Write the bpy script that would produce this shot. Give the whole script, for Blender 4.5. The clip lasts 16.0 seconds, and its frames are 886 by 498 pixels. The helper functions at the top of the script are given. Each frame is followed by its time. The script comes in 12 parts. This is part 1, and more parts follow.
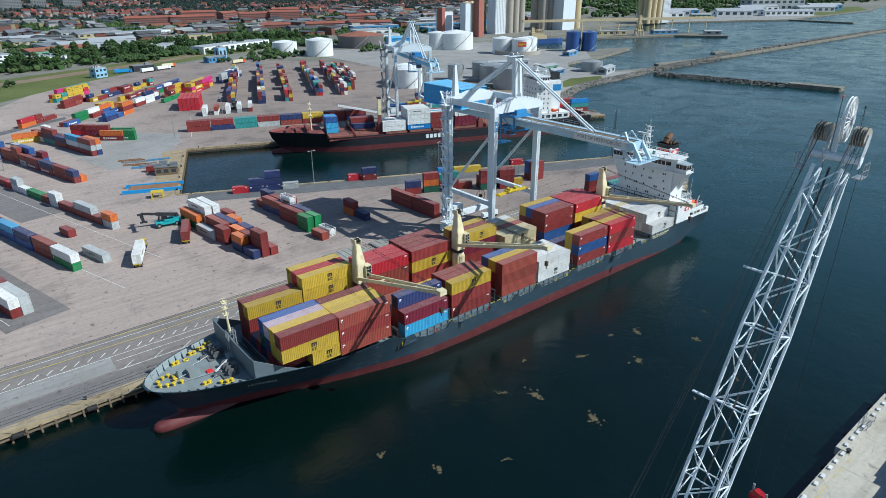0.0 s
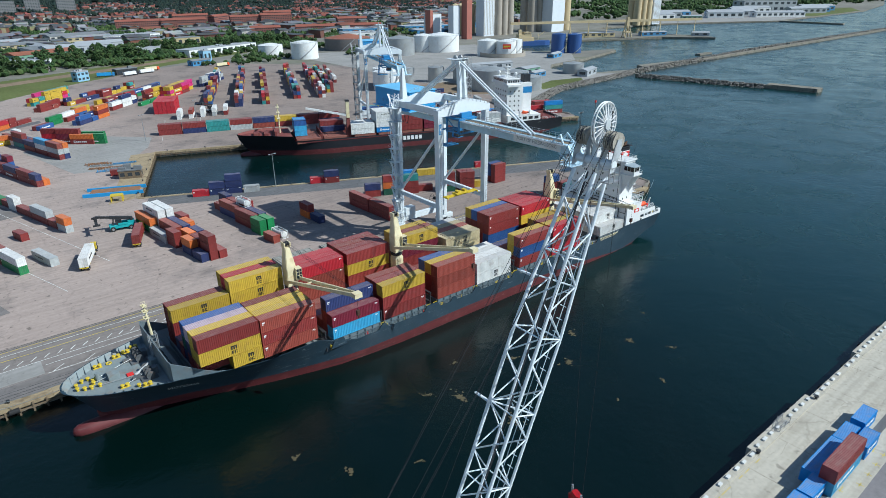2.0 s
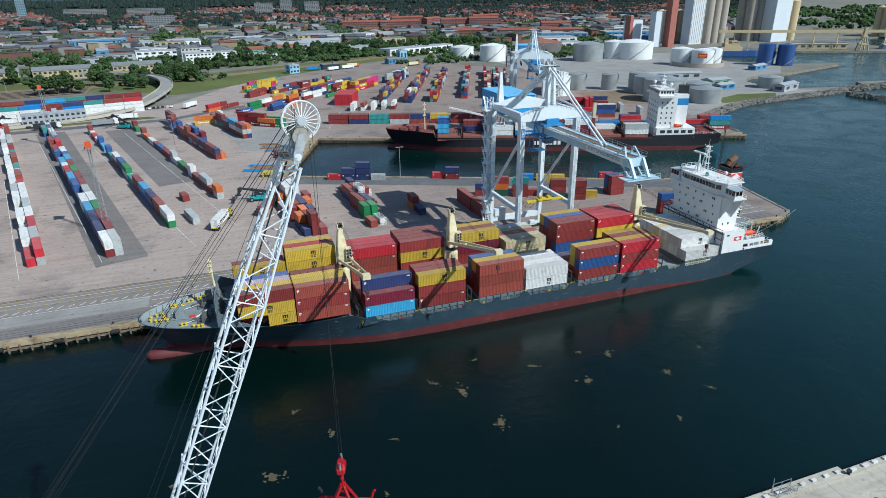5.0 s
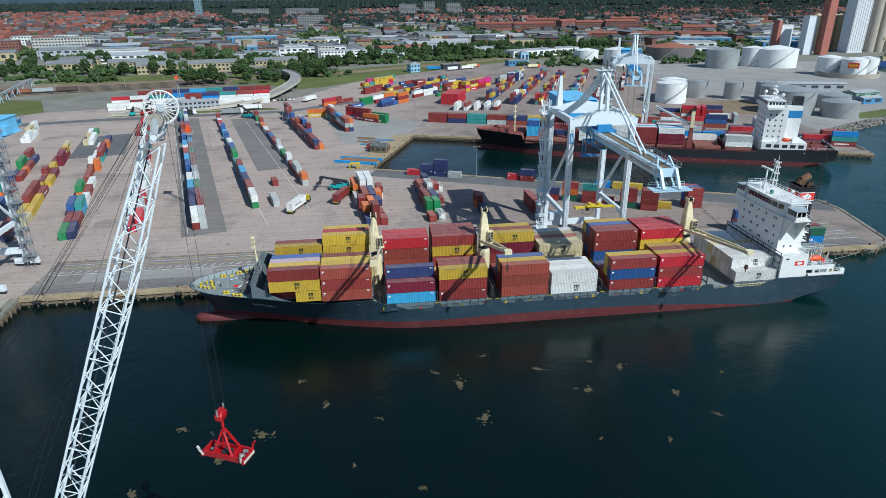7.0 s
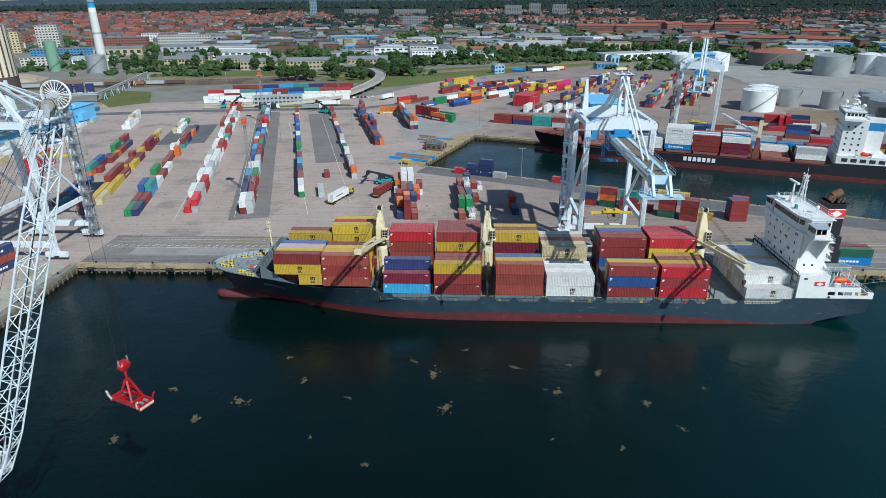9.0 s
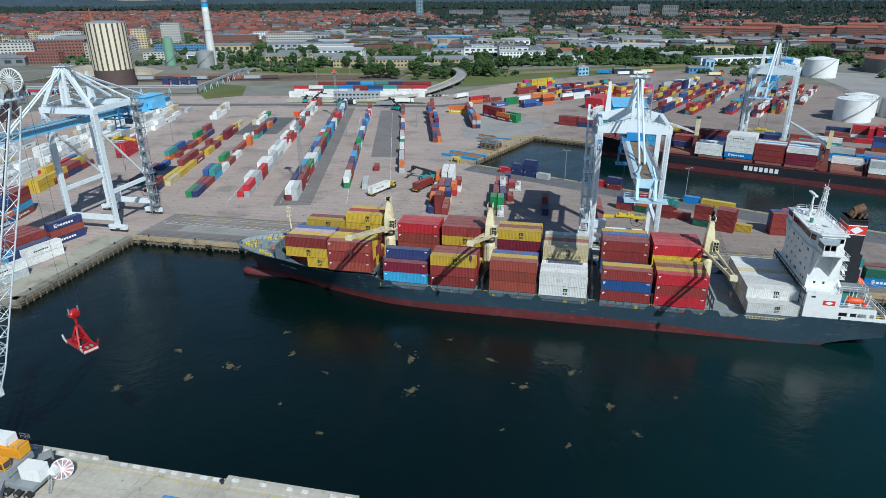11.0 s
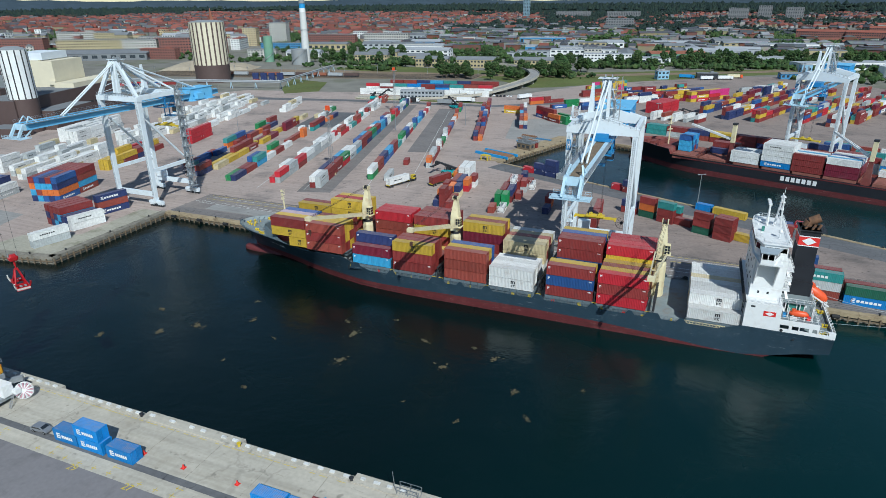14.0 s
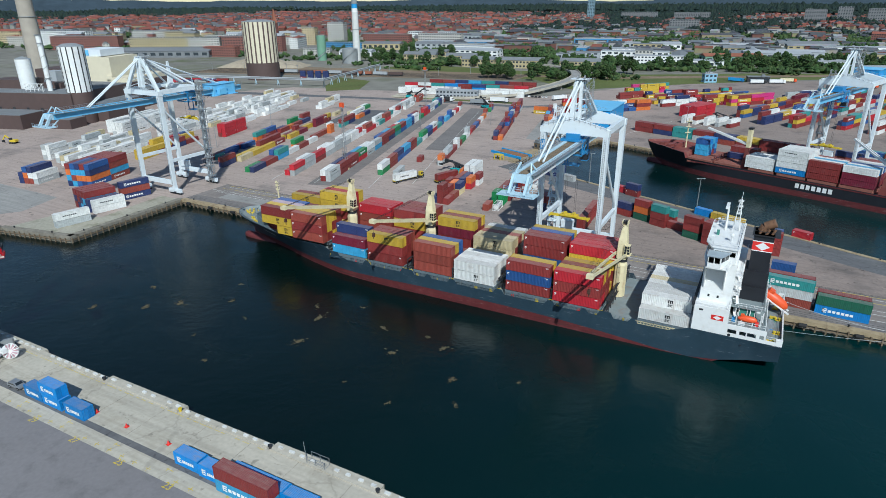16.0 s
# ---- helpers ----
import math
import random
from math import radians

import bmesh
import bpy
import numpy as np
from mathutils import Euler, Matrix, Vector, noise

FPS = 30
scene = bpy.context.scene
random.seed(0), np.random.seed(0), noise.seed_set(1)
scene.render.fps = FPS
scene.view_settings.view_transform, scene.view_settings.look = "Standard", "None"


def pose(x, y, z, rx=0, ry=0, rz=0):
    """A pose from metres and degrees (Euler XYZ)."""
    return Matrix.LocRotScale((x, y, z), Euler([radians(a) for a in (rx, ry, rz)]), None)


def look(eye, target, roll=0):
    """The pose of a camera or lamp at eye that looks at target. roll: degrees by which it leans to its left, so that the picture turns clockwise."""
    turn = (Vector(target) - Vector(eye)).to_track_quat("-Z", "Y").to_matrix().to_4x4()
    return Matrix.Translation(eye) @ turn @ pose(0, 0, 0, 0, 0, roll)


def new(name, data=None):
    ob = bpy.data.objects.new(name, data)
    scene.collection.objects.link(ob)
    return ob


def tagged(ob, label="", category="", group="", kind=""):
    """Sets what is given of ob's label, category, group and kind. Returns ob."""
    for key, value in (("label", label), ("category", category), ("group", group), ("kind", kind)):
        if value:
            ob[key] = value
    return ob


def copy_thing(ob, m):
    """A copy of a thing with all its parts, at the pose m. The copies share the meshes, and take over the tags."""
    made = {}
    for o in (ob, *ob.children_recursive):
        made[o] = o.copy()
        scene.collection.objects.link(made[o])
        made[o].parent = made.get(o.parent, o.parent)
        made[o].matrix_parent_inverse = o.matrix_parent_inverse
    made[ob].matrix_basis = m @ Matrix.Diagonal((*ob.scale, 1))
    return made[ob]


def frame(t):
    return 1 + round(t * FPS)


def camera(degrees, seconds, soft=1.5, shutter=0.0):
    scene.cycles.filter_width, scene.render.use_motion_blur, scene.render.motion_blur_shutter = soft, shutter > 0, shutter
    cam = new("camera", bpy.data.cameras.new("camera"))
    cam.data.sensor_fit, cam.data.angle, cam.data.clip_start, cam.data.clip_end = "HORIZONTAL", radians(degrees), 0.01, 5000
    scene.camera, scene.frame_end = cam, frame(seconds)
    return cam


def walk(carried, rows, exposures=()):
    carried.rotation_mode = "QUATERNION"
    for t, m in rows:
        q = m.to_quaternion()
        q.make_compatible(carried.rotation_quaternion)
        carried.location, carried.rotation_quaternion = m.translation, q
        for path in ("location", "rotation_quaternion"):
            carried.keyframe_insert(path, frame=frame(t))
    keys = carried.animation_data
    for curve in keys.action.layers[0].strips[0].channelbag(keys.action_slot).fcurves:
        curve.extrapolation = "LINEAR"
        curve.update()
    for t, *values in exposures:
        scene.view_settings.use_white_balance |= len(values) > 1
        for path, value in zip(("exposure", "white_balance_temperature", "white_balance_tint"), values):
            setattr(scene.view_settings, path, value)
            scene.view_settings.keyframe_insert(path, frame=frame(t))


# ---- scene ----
cam = camera(71.4, 16.0, soft=0.45)
METRES, EYE, TILT, LEAN, TURN = 195.5, 76.4, 0.0, 0.0, -39.0
ROWS = [
    (0.0, 0.0, 0.0, 0.0, -0.17, -23.53, 0.38),
    (0.5, 0.0147, -0.0005, 0.0004, -0.34, -23.49, 0.42),
    (1.0, 0.0334, -0.0009, 0.0007, -0.5, -23.44, 0.45),
    (1.5, 0.0555, -0.0013, 0.0008, -0.65, -23.4, 0.5),
    (2.0, 0.0801, -0.0022, 0.0009, -0.28, -23.35, 0.56),
    (2.5, 0.1071, -0.0037, 0.0013, 1.49, -23.29, 0.55),
    (3.0, 0.1364, -0.0046, 0.0012, 4.09, -23.22, 0.57),
    (3.5, 0.1667, -0.0048, 0.001, 7.54, -23.12, 0.57),
    (4.0, 0.1982, -0.0044, 0.0013, 11.04, -23.01, 0.57),
    (4.5, 0.2301, -0.003, 0.0017, 14.93, -22.91, 0.56),
    (5.0, 0.262, 0.0005, 0.002, 18.91, -22.83, 0.53),
    (7.5, 0.4193, 0.0453, 0.0039, 34.19, -22.55, 0.41),
    (8.0, 0.4491, 0.059, 0.0044, 36.61, -22.51, 0.39),
    (8.5, 0.4787, 0.0742, 0.0044, 38.95, -22.48, 0.39),
    (9.0, 0.5082, 0.0902, 0.0044, 41.35, -22.44, 0.39),
    (11.5, 0.6487, 0.1846, 0.0048, 52.96, -22.29, 0.35),
    (12.0, 0.6754, 0.2061, 0.0047, 54.68, -22.25, 0.35),
    (12.5, 0.7016, 0.228, 0.0048, 56.32, -22.25, 0.37),
    (13.0, 0.7274, 0.2506, 0.0049, 57.94, -22.23, 0.38),
    (13.5, 0.7523, 0.2738, 0.0052, 59.58, -22.2, 0.38),
    (14.0, 0.776, 0.2976, 0.0055, 61.03, -22.18, 0.38),
    (14.5, 0.7991, 0.3226, 0.0058, 62.46, -22.17, 0.39),
    (15.0, 0.8209, 0.3478, 0.0059, 63.95, -22.15, 0.36),
    (15.5, 0.8421, 0.374, 0.0063, 65.52, -22.13, 0.36),
    (16.0, 0.8618, 0.401, 0.0065, 67.01, -22.12, 0.35),
]
walk(cam, [(t, pose(0, 0, EYE, TILT, LEAN, TURN) @ pose(METRES * x, METRES * y, METRES * z, 90 + pitch, roll, yaw)) for t, x, y, z, yaw, pitch, roll in ROWS],
     exposures=[(0.0, 0.14, 5880, 2.0), (5.0, 0.05, 5880, 2.0), (9.0, 0.0, 5880, 2.0), (12.5, -0.08, 5880, 2.0), (16.0, -0.1, 5880, 2.0)])

# ---- world, sun ----
SUN = Vector((0.65, -0.87, 1.0)).normalized()
world = bpy.data.worlds.new("sky_world")
scene.world = world
world.use_nodes = True
wn = world.node_tree.nodes
wl = world.node_tree.links
sky = wn.new("ShaderNodeTexSky")
sky.sky_type = "NISHITA"
sky.sun_disc = False
sky.sun_elevation = math.asin(SUN.z)
sky.sun_rotation = math.atan2(SUN.x, SUN.y)
sky.air_density, sky.dust_density, sky.ozone_density = 1.0, 0.12, 1.7
wn["Background"].inputs["Strength"].default_value = 0.095
wl.new(sky.outputs["Color"], wn["Background"].inputs["Color"])
sun_data = bpy.data.lights.new("sun", "SUN")
sun_data.energy, sun_data.angle, sun_data.color = 4.8, radians(0.53), (1.0, 0.97, 0.92)
sun = new("sun", sun_data)
sun.matrix_world = look((0, 0, 400), Vector((0, 0, 400)) - SUN * 100)


# ---- materials ----
def mat(name, col, rough=0.6, metal=0.0, var=0.12, fine=3.0, coarse=0.25, bump=0.0, bump_scale=8.0, rnd=0.0,
        stain=None, stain_amt=0.0, stain_scale=0.4, world_space=False, spec=0.5):
    """A procedural paint or mineral surface: two scales of mottling, stains of another colour, relief, and a shade of its own for each object."""
    m = bpy.data.materials.new(name)
    m.use_nodes = True
    n, l = m.node_tree.nodes, m.node_tree.links
    bsdf = n["Principled BSDF"]
    bsdf.inputs["Roughness"].default_value, bsdf.inputs["Metallic"].default_value = rough, metal
    bsdf.inputs["Specular IOR Level"].default_value = spec
    if world_space:
        vec = n.new("ShaderNodeNewGeometry").outputs["Position"]
    else:
        tc, oi = n.new("ShaderNodeTexCoord"), n.new("ShaderNodeObjectInfo")
        add, mul = n.new("ShaderNodeVectorMath"), n.new("ShaderNodeMath")
        mul.operation = "MULTIPLY"
        mul.inputs[1].default_value = 97.0
        l.new(oi.outputs["Random"], mul.inputs[0])
        l.new(tc.outputs["Object"], add.inputs[0])
        l.new(mul.outputs[0], add.inputs[1])
        vec = add.outputs[0]
    a, b = n.new("ShaderNodeTexNoise"), n.new("ShaderNodeTexNoise")
    for t, s, d in ((a, fine, 4.0), (b, coarse, 5.0)):
        t.inputs["Scale"].default_value, t.inputs["Detail"].default_value = s, d
        l.new(vec, t.inputs["Vector"])
    mix = n.new("ShaderNodeMath")
    mix.operation = "ADD"
    l.new(a.outputs["Fac"], mix.inputs[0])
    l.new(b.outputs["Fac"], mix.inputs[1])
    rng = n.new("ShaderNodeMapRange")
    rng.inputs["From Min"].default_value, rng.inputs["From Max"].default_value = 0.6, 1.4
    rng.inputs["To Min"].default_value, rng.inputs["To Max"].default_value = 1 - var, 1 + var
    l.new(mix.outputs[0], rng.inputs["Value"])
    fac = rng.outputs["Result"]
    if rnd and not world_space:
        r2, m2 = n.new("ShaderNodeMapRange"), n.new("ShaderNodeMath")
        r2.inputs["To Min"].default_value, r2.inputs["To Max"].default_value = 1 - rnd, 1 + rnd
        l.new(oi.outputs["Random"], r2.inputs["Value"])
        m2.operation = "MULTIPLY"
        l.new(fac, m2.inputs[0])
        l.new(r2.outputs["Result"], m2.inputs[1])
        fac = m2.outputs[0]
    sc = n.new("ShaderNodeVectorMath")
    sc.operation = "SCALE"
    sc.inputs[0].default_value = col
    l.new(fac, sc.inputs["Scale"])
    out = sc.outputs[0]
    if stain:
        c = n.new("ShaderNodeTexNoise")
        c.inputs["Scale"].default_value, c.inputs["Detail"].default_value, c.inputs["Roughness"].default_value = stain_scale, 8.0, 0.65
        l.new(vec, c.inputs["Vector"])
        ramp = n.new("ShaderNodeMapRange")
        ramp.inputs["From Min"].default_value, ramp.inputs["From Max"].default_value = 0.52, 0.68
        ramp.inputs["To Max"].default_value = stain_amt
        l.new(c.outputs["Fac"], ramp.inputs["Value"])
        mx = n.new("ShaderNodeMix")
        mx.data_type = "RGBA"
        l.new(ramp.outputs["Result"], mx.inputs[0])
        l.new(out, mx.inputs[6])
        mx.inputs[7].default_value = (*stain, 1)
        out = mx.outputs[2]
    l.new(out, bsdf.inputs["Base Color"])
    if bump:
        t = n.new("ShaderNodeTexNoise")
        t.inputs["Scale"].default_value, t.inputs["Detail"].default_value = bump_scale, 6.0
        l.new(vec, t.inputs["Vector"])
        bp = n.new("ShaderNodeBump")
        bp.inputs["Strength"].default_value, bp.inputs["Distance"].default_value = bump, 0.05
        l.new(t.outputs["Fac"], bp.inputs["Height"])
        l.new(bp.outputs["Normal"], bsdf.inputs["Normal"])
    return m


M_ASPHALT = mat("asphalt_yard", (0.365, 0.295, 0.260), 0.9, var=0.16, fine=0.9, coarse=0.03, bump=0.3, bump_scale=3, stain=(0.10, 0.095, 0.095), stain_amt=0.55, stain_scale=0.045, world_space=True, spec=0.25)
M_ASPHALT_QUAY = mat("asphalt_quay", (0.20, 0.188, 0.192), 0.9, var=0.12, fine=1.2, coarse=0.05, bump=0.3, bump_scale=3, stain=(0.12, 0.115, 0.115), stain_amt=0.5, stain_scale=0.25, world_space=True, spec=0.25)
M_ASPHALT_MID = mat("asphalt_mid", (0.185, 0.168, 0.16), 0.9, var=0.2, fine=0.8, coarse=0.05, bump=0.3, bump_scale=3, stain=(0.15, 0.14, 0.14), stain_amt=0.5, stain_scale=0.06, world_space=True, spec=0.25)
M_ASPHALT_LANE = mat("asphalt_lane", (0.225, 0.197, 0.182), 0.9, var=0.2, fine=0.8, coarse=0.05, bump=0.3, bump_scale=3, stain=(0.17, 0.155, 0.15), stain_amt=0.5, stain_scale=0.06, world_space=True, spec=0.25)
M_ASPHALT_DARK = mat("asphalt_dark", (0.125, 0.125, 0.13), 0.9, var=0.2, fine=0.8, coarse=0.05, bump=0.3, bump_scale=3, stain=(0.19, 0.185, 0.18), stain_amt=0.5, stain_scale=0.08, world_space=True, spec=0.25)
M_ASPHALT_NEW = mat("asphalt_pale", (0.29, 0.28, 0.265), 0.9, var=0.15, fine=0.8, coarse=0.04, stain=(0.2, 0.19, 0.18), stain_amt=0.6, stain_scale=0.05, world_space=True, spec=0.25)
M_APRON = mat("concrete_apron", (0.34, 0.32, 0.26), 0.9, var=0.2, fine=0.9, coarse=0.08, bump=0.4, bump_scale=4, stain=(0.17, 0.16, 0.10), stain_amt=0.7, stain_scale=0.15, world_space=True, spec=0.2)
M_CONCRETE = mat("concrete_quay", (0.43, 0.395, 0.33), 0.9, var=0.16, fine=1.2, coarse=0.08, bump=0.3, bump_scale=4, stain=(0.33, 0.295, 0.235), stain_amt=0.6, stain_scale=0.12, world_space=True, spec=0.25)
M_CONCRETE_OLD = mat("concrete_old", (0.22, 0.20, 0.165), 0.95, var=0.3, fine=0.7, coarse=0.12, bump=0.5, bump_scale=3, stain=(0.06, 0.055, 0.04), stain_amt=0.8, stain_scale=0.3, world_space=True, spec=0.2)
M_EDGE_TAN = mat("quay_edge_tan", (0.33, 0.26, 0.165), 0.9, var=0.25, fine=0.8, coarse=0.1, bump=0.4, bump_scale=3, stain=(0.13, 0.085, 0.05), stain_amt=0.7, stain_scale=0.25, world_space=True, spec=0.2)
M_GRASS = mat("grass", (0.115, 0.135, 0.048), 0.95, var=0.35, fine=0.4, coarse=0.02, stain=(0.13, 0.12, 0.05), stain_amt=0.7, stain_scale=0.03, world_space=True, spec=0.1)
M_LAND = mat("town_ground", (0.20, 0.19, 0.165), 0.95, var=0.35, fine=0.05, coarse=0.006, stain=(0.10, 0.115, 0.055), stain_amt=0.8, stain_scale=0.012, world_space=True, spec=0.1)
M_EARTH = mat("bare_earth", (0.22, 0.165, 0.115), 0.95, var=0.25, fine=0.3, coarse=0.03, stain=(0.12, 0.10, 0.06), stain_amt=0.6, stain_scale=0.05, world_space=True, spec=0.1)
M_SAND = mat("sand", (0.34, 0.29, 0.22), 0.95, var=0.2, fine=0.3, coarse=0.05, world_space=True, spec=0.1)
M_ROCK = mat("rock", (0.20, 0.185, 0.165), 0.9, var=0.35, fine=0.6, coarse=0.1, stain=(0.07, 0.065, 0.055), stain_amt=0.6, stain_scale=0.3, world_space=True, spec=0.3)
M_WHITE_LINE = mat("road_paint_white", (0.62, 0.62, 0.6), 0.8, var=0.2, fine=0.6, coarse=0.1, stain=(0.25, 0.24, 0.23), stain_amt=0.7, stain_scale=0.5, world_space=True)
M_YELLOW_LINE = mat("road_paint_yellow", (0.55, 0.42, 0.05), 0.8, var=0.2, fine=0.6, coarse=0.1, stain=(0.25, 0.22, 0.15), stain_amt=0.6, stain_scale=0.6, world_space=True)
M_WHITE = mat("white_paint", (0.72, 0.72, 0.71), 0.45, var=0.05, fine=0.8, coarse=0.1, stain=(0.5, 0.44, 0.36), stain_amt=0.25, stain_scale=0.5)
M_CRANE_WHITE = mat("crane_white_paint", (0.66, 0.71, 0.74), 0.45, var=0.06, fine=0.7, coarse=0.1, stain=(0.42, 0.40, 0.36), stain_amt=0.35, stain_scale=0.35)
M_BOOM_BLUE = mat("boom_pale_blue", (0.43, 0.58, 0.67), 0.45, var=0.08, fine=0.8, coarse=0.1, stain=(0.3, 0.33, 0.34), stain_amt=0.4, stain_scale=0.5)
M_BOOM_CYAN = mat("boom_bright_blue", (0.16, 0.46, 0.72), 0.45, var=0.08, fine=0.8, coarse=0.1)
M_BLUE = mat("crane_blue_paint", (0.03, 0.20, 0.44), 0.45, var=0.1, fine=0.8, coarse=0.1)
M_HOUSE_BLUE = mat("sheet_blue", (0.03, 0.27, 0.58), 0.5, var=0.07, fine=0.8, coarse=0.1)
M_STEEL = mat("galvanised_steel", (0.36, 0.37, 0.38), 0.5, 0.6, var=0.15, fine=1.5, coarse=0.3)
M_DARK = mat("dark_steel", (0.035, 0.036, 0.04), 0.6, 0.3, var=0.3, fine=1.5, coarse=0.3)
M_GREY = mat("grey_paint", (0.24, 0.255, 0.265), 0.6, var=0.15, fine=1, coarse=0.2)
M_ROPE = mat("wire_rope", (0.03, 0.03, 0.033), 0.6, 0.4, var=0.1)
M_ROPE_PALE = mat("steel_rope_pale", (0.35, 0.36, 0.36), 0.5, 0.5, var=0.1)
M_SHEAVE = mat("sheave_worn_tan", (0.40, 0.37, 0.31), 0.6, 0.2, var=0.25, fine=2, coarse=0.5, stain=(0.08, 0.07, 0.06), stain_amt=0.7, stain_scale=2.0)
M_CHEEK = mat("cheek_grey_paint", (0.42, 0.45, 0.47), 0.5, var=0.15, fine=1.5, coarse=0.4, stain=(0.12, 0.11, 0.10), stain_amt=0.6, stain_scale=1.0)
M_HOOK = mat("rusty_hook_steel", (0.07, 0.03, 0.02), 0.7, var=0.4, fine=2, coarse=0.5)
M_RED_DEEP = mat("deep_red_gloss_paint", (0.36, 0.006, 0.010), 0.4, var=0.25, fine=2, coarse=0.5)
M_AMBER = mat("amber_machine_paint", (0.66, 0.30, 0.02), 0.45, var=0.1, fine=1, coarse=0.2)
M_PINK = mat("faded_pink_paint", (0.50, 0.26, 0.30), 0.6, var=0.15, fine=2, coarse=0.4)
M_WORN = mat("worn_pale_paint", (0.45, 0.43, 0.38), 0.7, var=0.4, fine=4, coarse=1)
M_RED = mat("signal_red_paint", (0.62, 0.03, 0.025), 0.45, var=0.12, fine=1, coarse=0.2)
M_ORANGE = mat("orange_paint", (0.68, 0.085, 0.02), 0.45, var=0.1, fine=1, coarse=0.2)
M_YELLOW = mat("machine_yellow", (0.58, 0.42, 0.03), 0.5, var=0.12, fine=1, coarse=0.2)
M_CREAM = mat("crane_cream_paint", (0.66, 0.58, 0.37), 0.5, var=0.1, fine=0.7, coarse=0.15, stain=(0.4, 0.22, 0.08), stain_amt=0.35, stain_scale=0.6)
M_HULL = mat("hull_slate_blue", (0.019, 0.040, 0.059), 0.5, var=0.16, fine=0.5, coarse=0.06, stain=(0.08, 0.105, 0.125), stain_amt=0.2, stain_scale=0.35)
M_HULL_RED = mat("hull_antifouling_red", (0.105, 0.016, 0.018), 0.65, var=0.22, fine=0.5, coarse=0.06, stain=(0.14, 0.035, 0.035), stain_amt=0.6, stain_scale=0.25)
M_SHIP_GREY = mat("ship_grey_blue", (0.12, 0.155, 0.175), 0.55, var=0.16, fine=0.6, coarse=0.1, stain=(0.17, 0.10, 0.06), stain_amt=0.3, stain_scale=0.5)
M_HULL_BLACK = mat("hull_black", (0.014, 0.015, 0.02), 0.5, var=0.3, fine=0.4, coarse=0.05)
M_DECK = mat("deck_grey_green", (0.21, 0.245, 0.25), 0.75, var=0.2, fine=0.8, coarse=0.15, stain=(0.18, 0.10, 0.06), stain_amt=0.5, stain_scale=0.4)
M_DECK_RED = mat("deck_oxide_red", (0.17, 0.040, 0.034), 0.75, var=0.2, fine=0.8, coarse=0.15, stain=(0.24, 0.12, 0.09), stain_amt=0.5, stain_scale=0.2)
M_TYRE = mat("rubber", (0.018, 0.018, 0.019), 0.85, var=0.2)
M_GLASS_DARK = mat("window_dark", (0.02, 0.025, 0.03), 0.1, var=0.1, spec=0.8)
M_TIMBER = mat("weathered_timber", (0.17, 0.125, 0.08), 0.9, var=0.3, fine=1, coarse=0.3)


def weathered(m, crack=0.06, crack_dark=0.78, spots=0.45, streak_turn=-105.3):
    """Joins cracks, oil spots and tyre streaks into a paving material, all in world metres."""
    n, l = m.node_tree.nodes, m.node_tree.links
    b = n["Principled BSDF"]
    src = b.inputs["Base Color"].links[0].from_socket
    pos = n.new("ShaderNodeNewGeometry").outputs["Position"]

    def noise(scale, detail, vec):
        t = n.new("ShaderNodeTexNoise")
        t.inputs["Scale"].default_value, t.inputs["Detail"].default_value = scale, detail
        l.new(vec, t.inputs["Vector"])
        return t.outputs["Fac"]

    def band(v, lo, hi, a, z):
        r = n.new("ShaderNodeMapRange")
        for k, q in (("From Min", lo), ("From Max", hi), ("To Min", a), ("To Max", z)):
            r.inputs[k].default_value = q
        l.new(v, r.inputs["Value"])
        return r.outputs["Result"]
    wob = n.new("ShaderNodeVectorMath")
    wob.operation = "MULTIPLY_ADD"
    t = n.new("ShaderNodeTexNoise")
    t.inputs["Scale"].default_value = 0.5
    l.new(pos, t.inputs["Vector"])
    l.new(t.outputs["Color"], wob.inputs[0])
    wob.inputs[1].default_value = (3.0, 3.0, 0.0)
    l.new(pos, wob.inputs[2])
    vo = n.new("ShaderNodeTexVoronoi")
    vo.feature = "DISTANCE_TO_EDGE"
    vo.inputs["Scale"].default_value = crack
    l.new(wob.outputs[0], vo.inputs["Vector"])
    cracks = band(vo.outputs["Distance"], 0.004, 0.014, crack_dark, 1.0)
    oil = band(noise(0.55, 3.0, pos), 0.63, 0.72, 1.0, 1.0 - spots)
    mp = n.new("ShaderNodeMapping")
    mp.inputs["Rotation"].default_value = (0, 0, radians(-streak_turn))
    mp.inputs["Scale"].default_value = (0.035, 0.8, 1.0)
    l.new(pos, mp.inputs["Vector"])
    streaks = band(noise(1.0, 3.0, mp.outputs[0]), 0.40, 0.70, 1.05, 0.86)
    fac = cracks
    for o in (oil, streaks):
        q = n.new("ShaderNodeMath")
        q.operation = "MULTIPLY"
        l.new(fac, q.inputs[0])
        l.new(o, q.inputs[1])
        fac = q.outputs[0]
    sc = n.new("ShaderNodeVectorMath")
    sc.operation = "SCALE"
    l.new(src, sc.inputs[0])
    l.new(fac, sc.inputs["Scale"])
    l.new(sc.outputs[0], b.inputs["Base Color"])
    return m


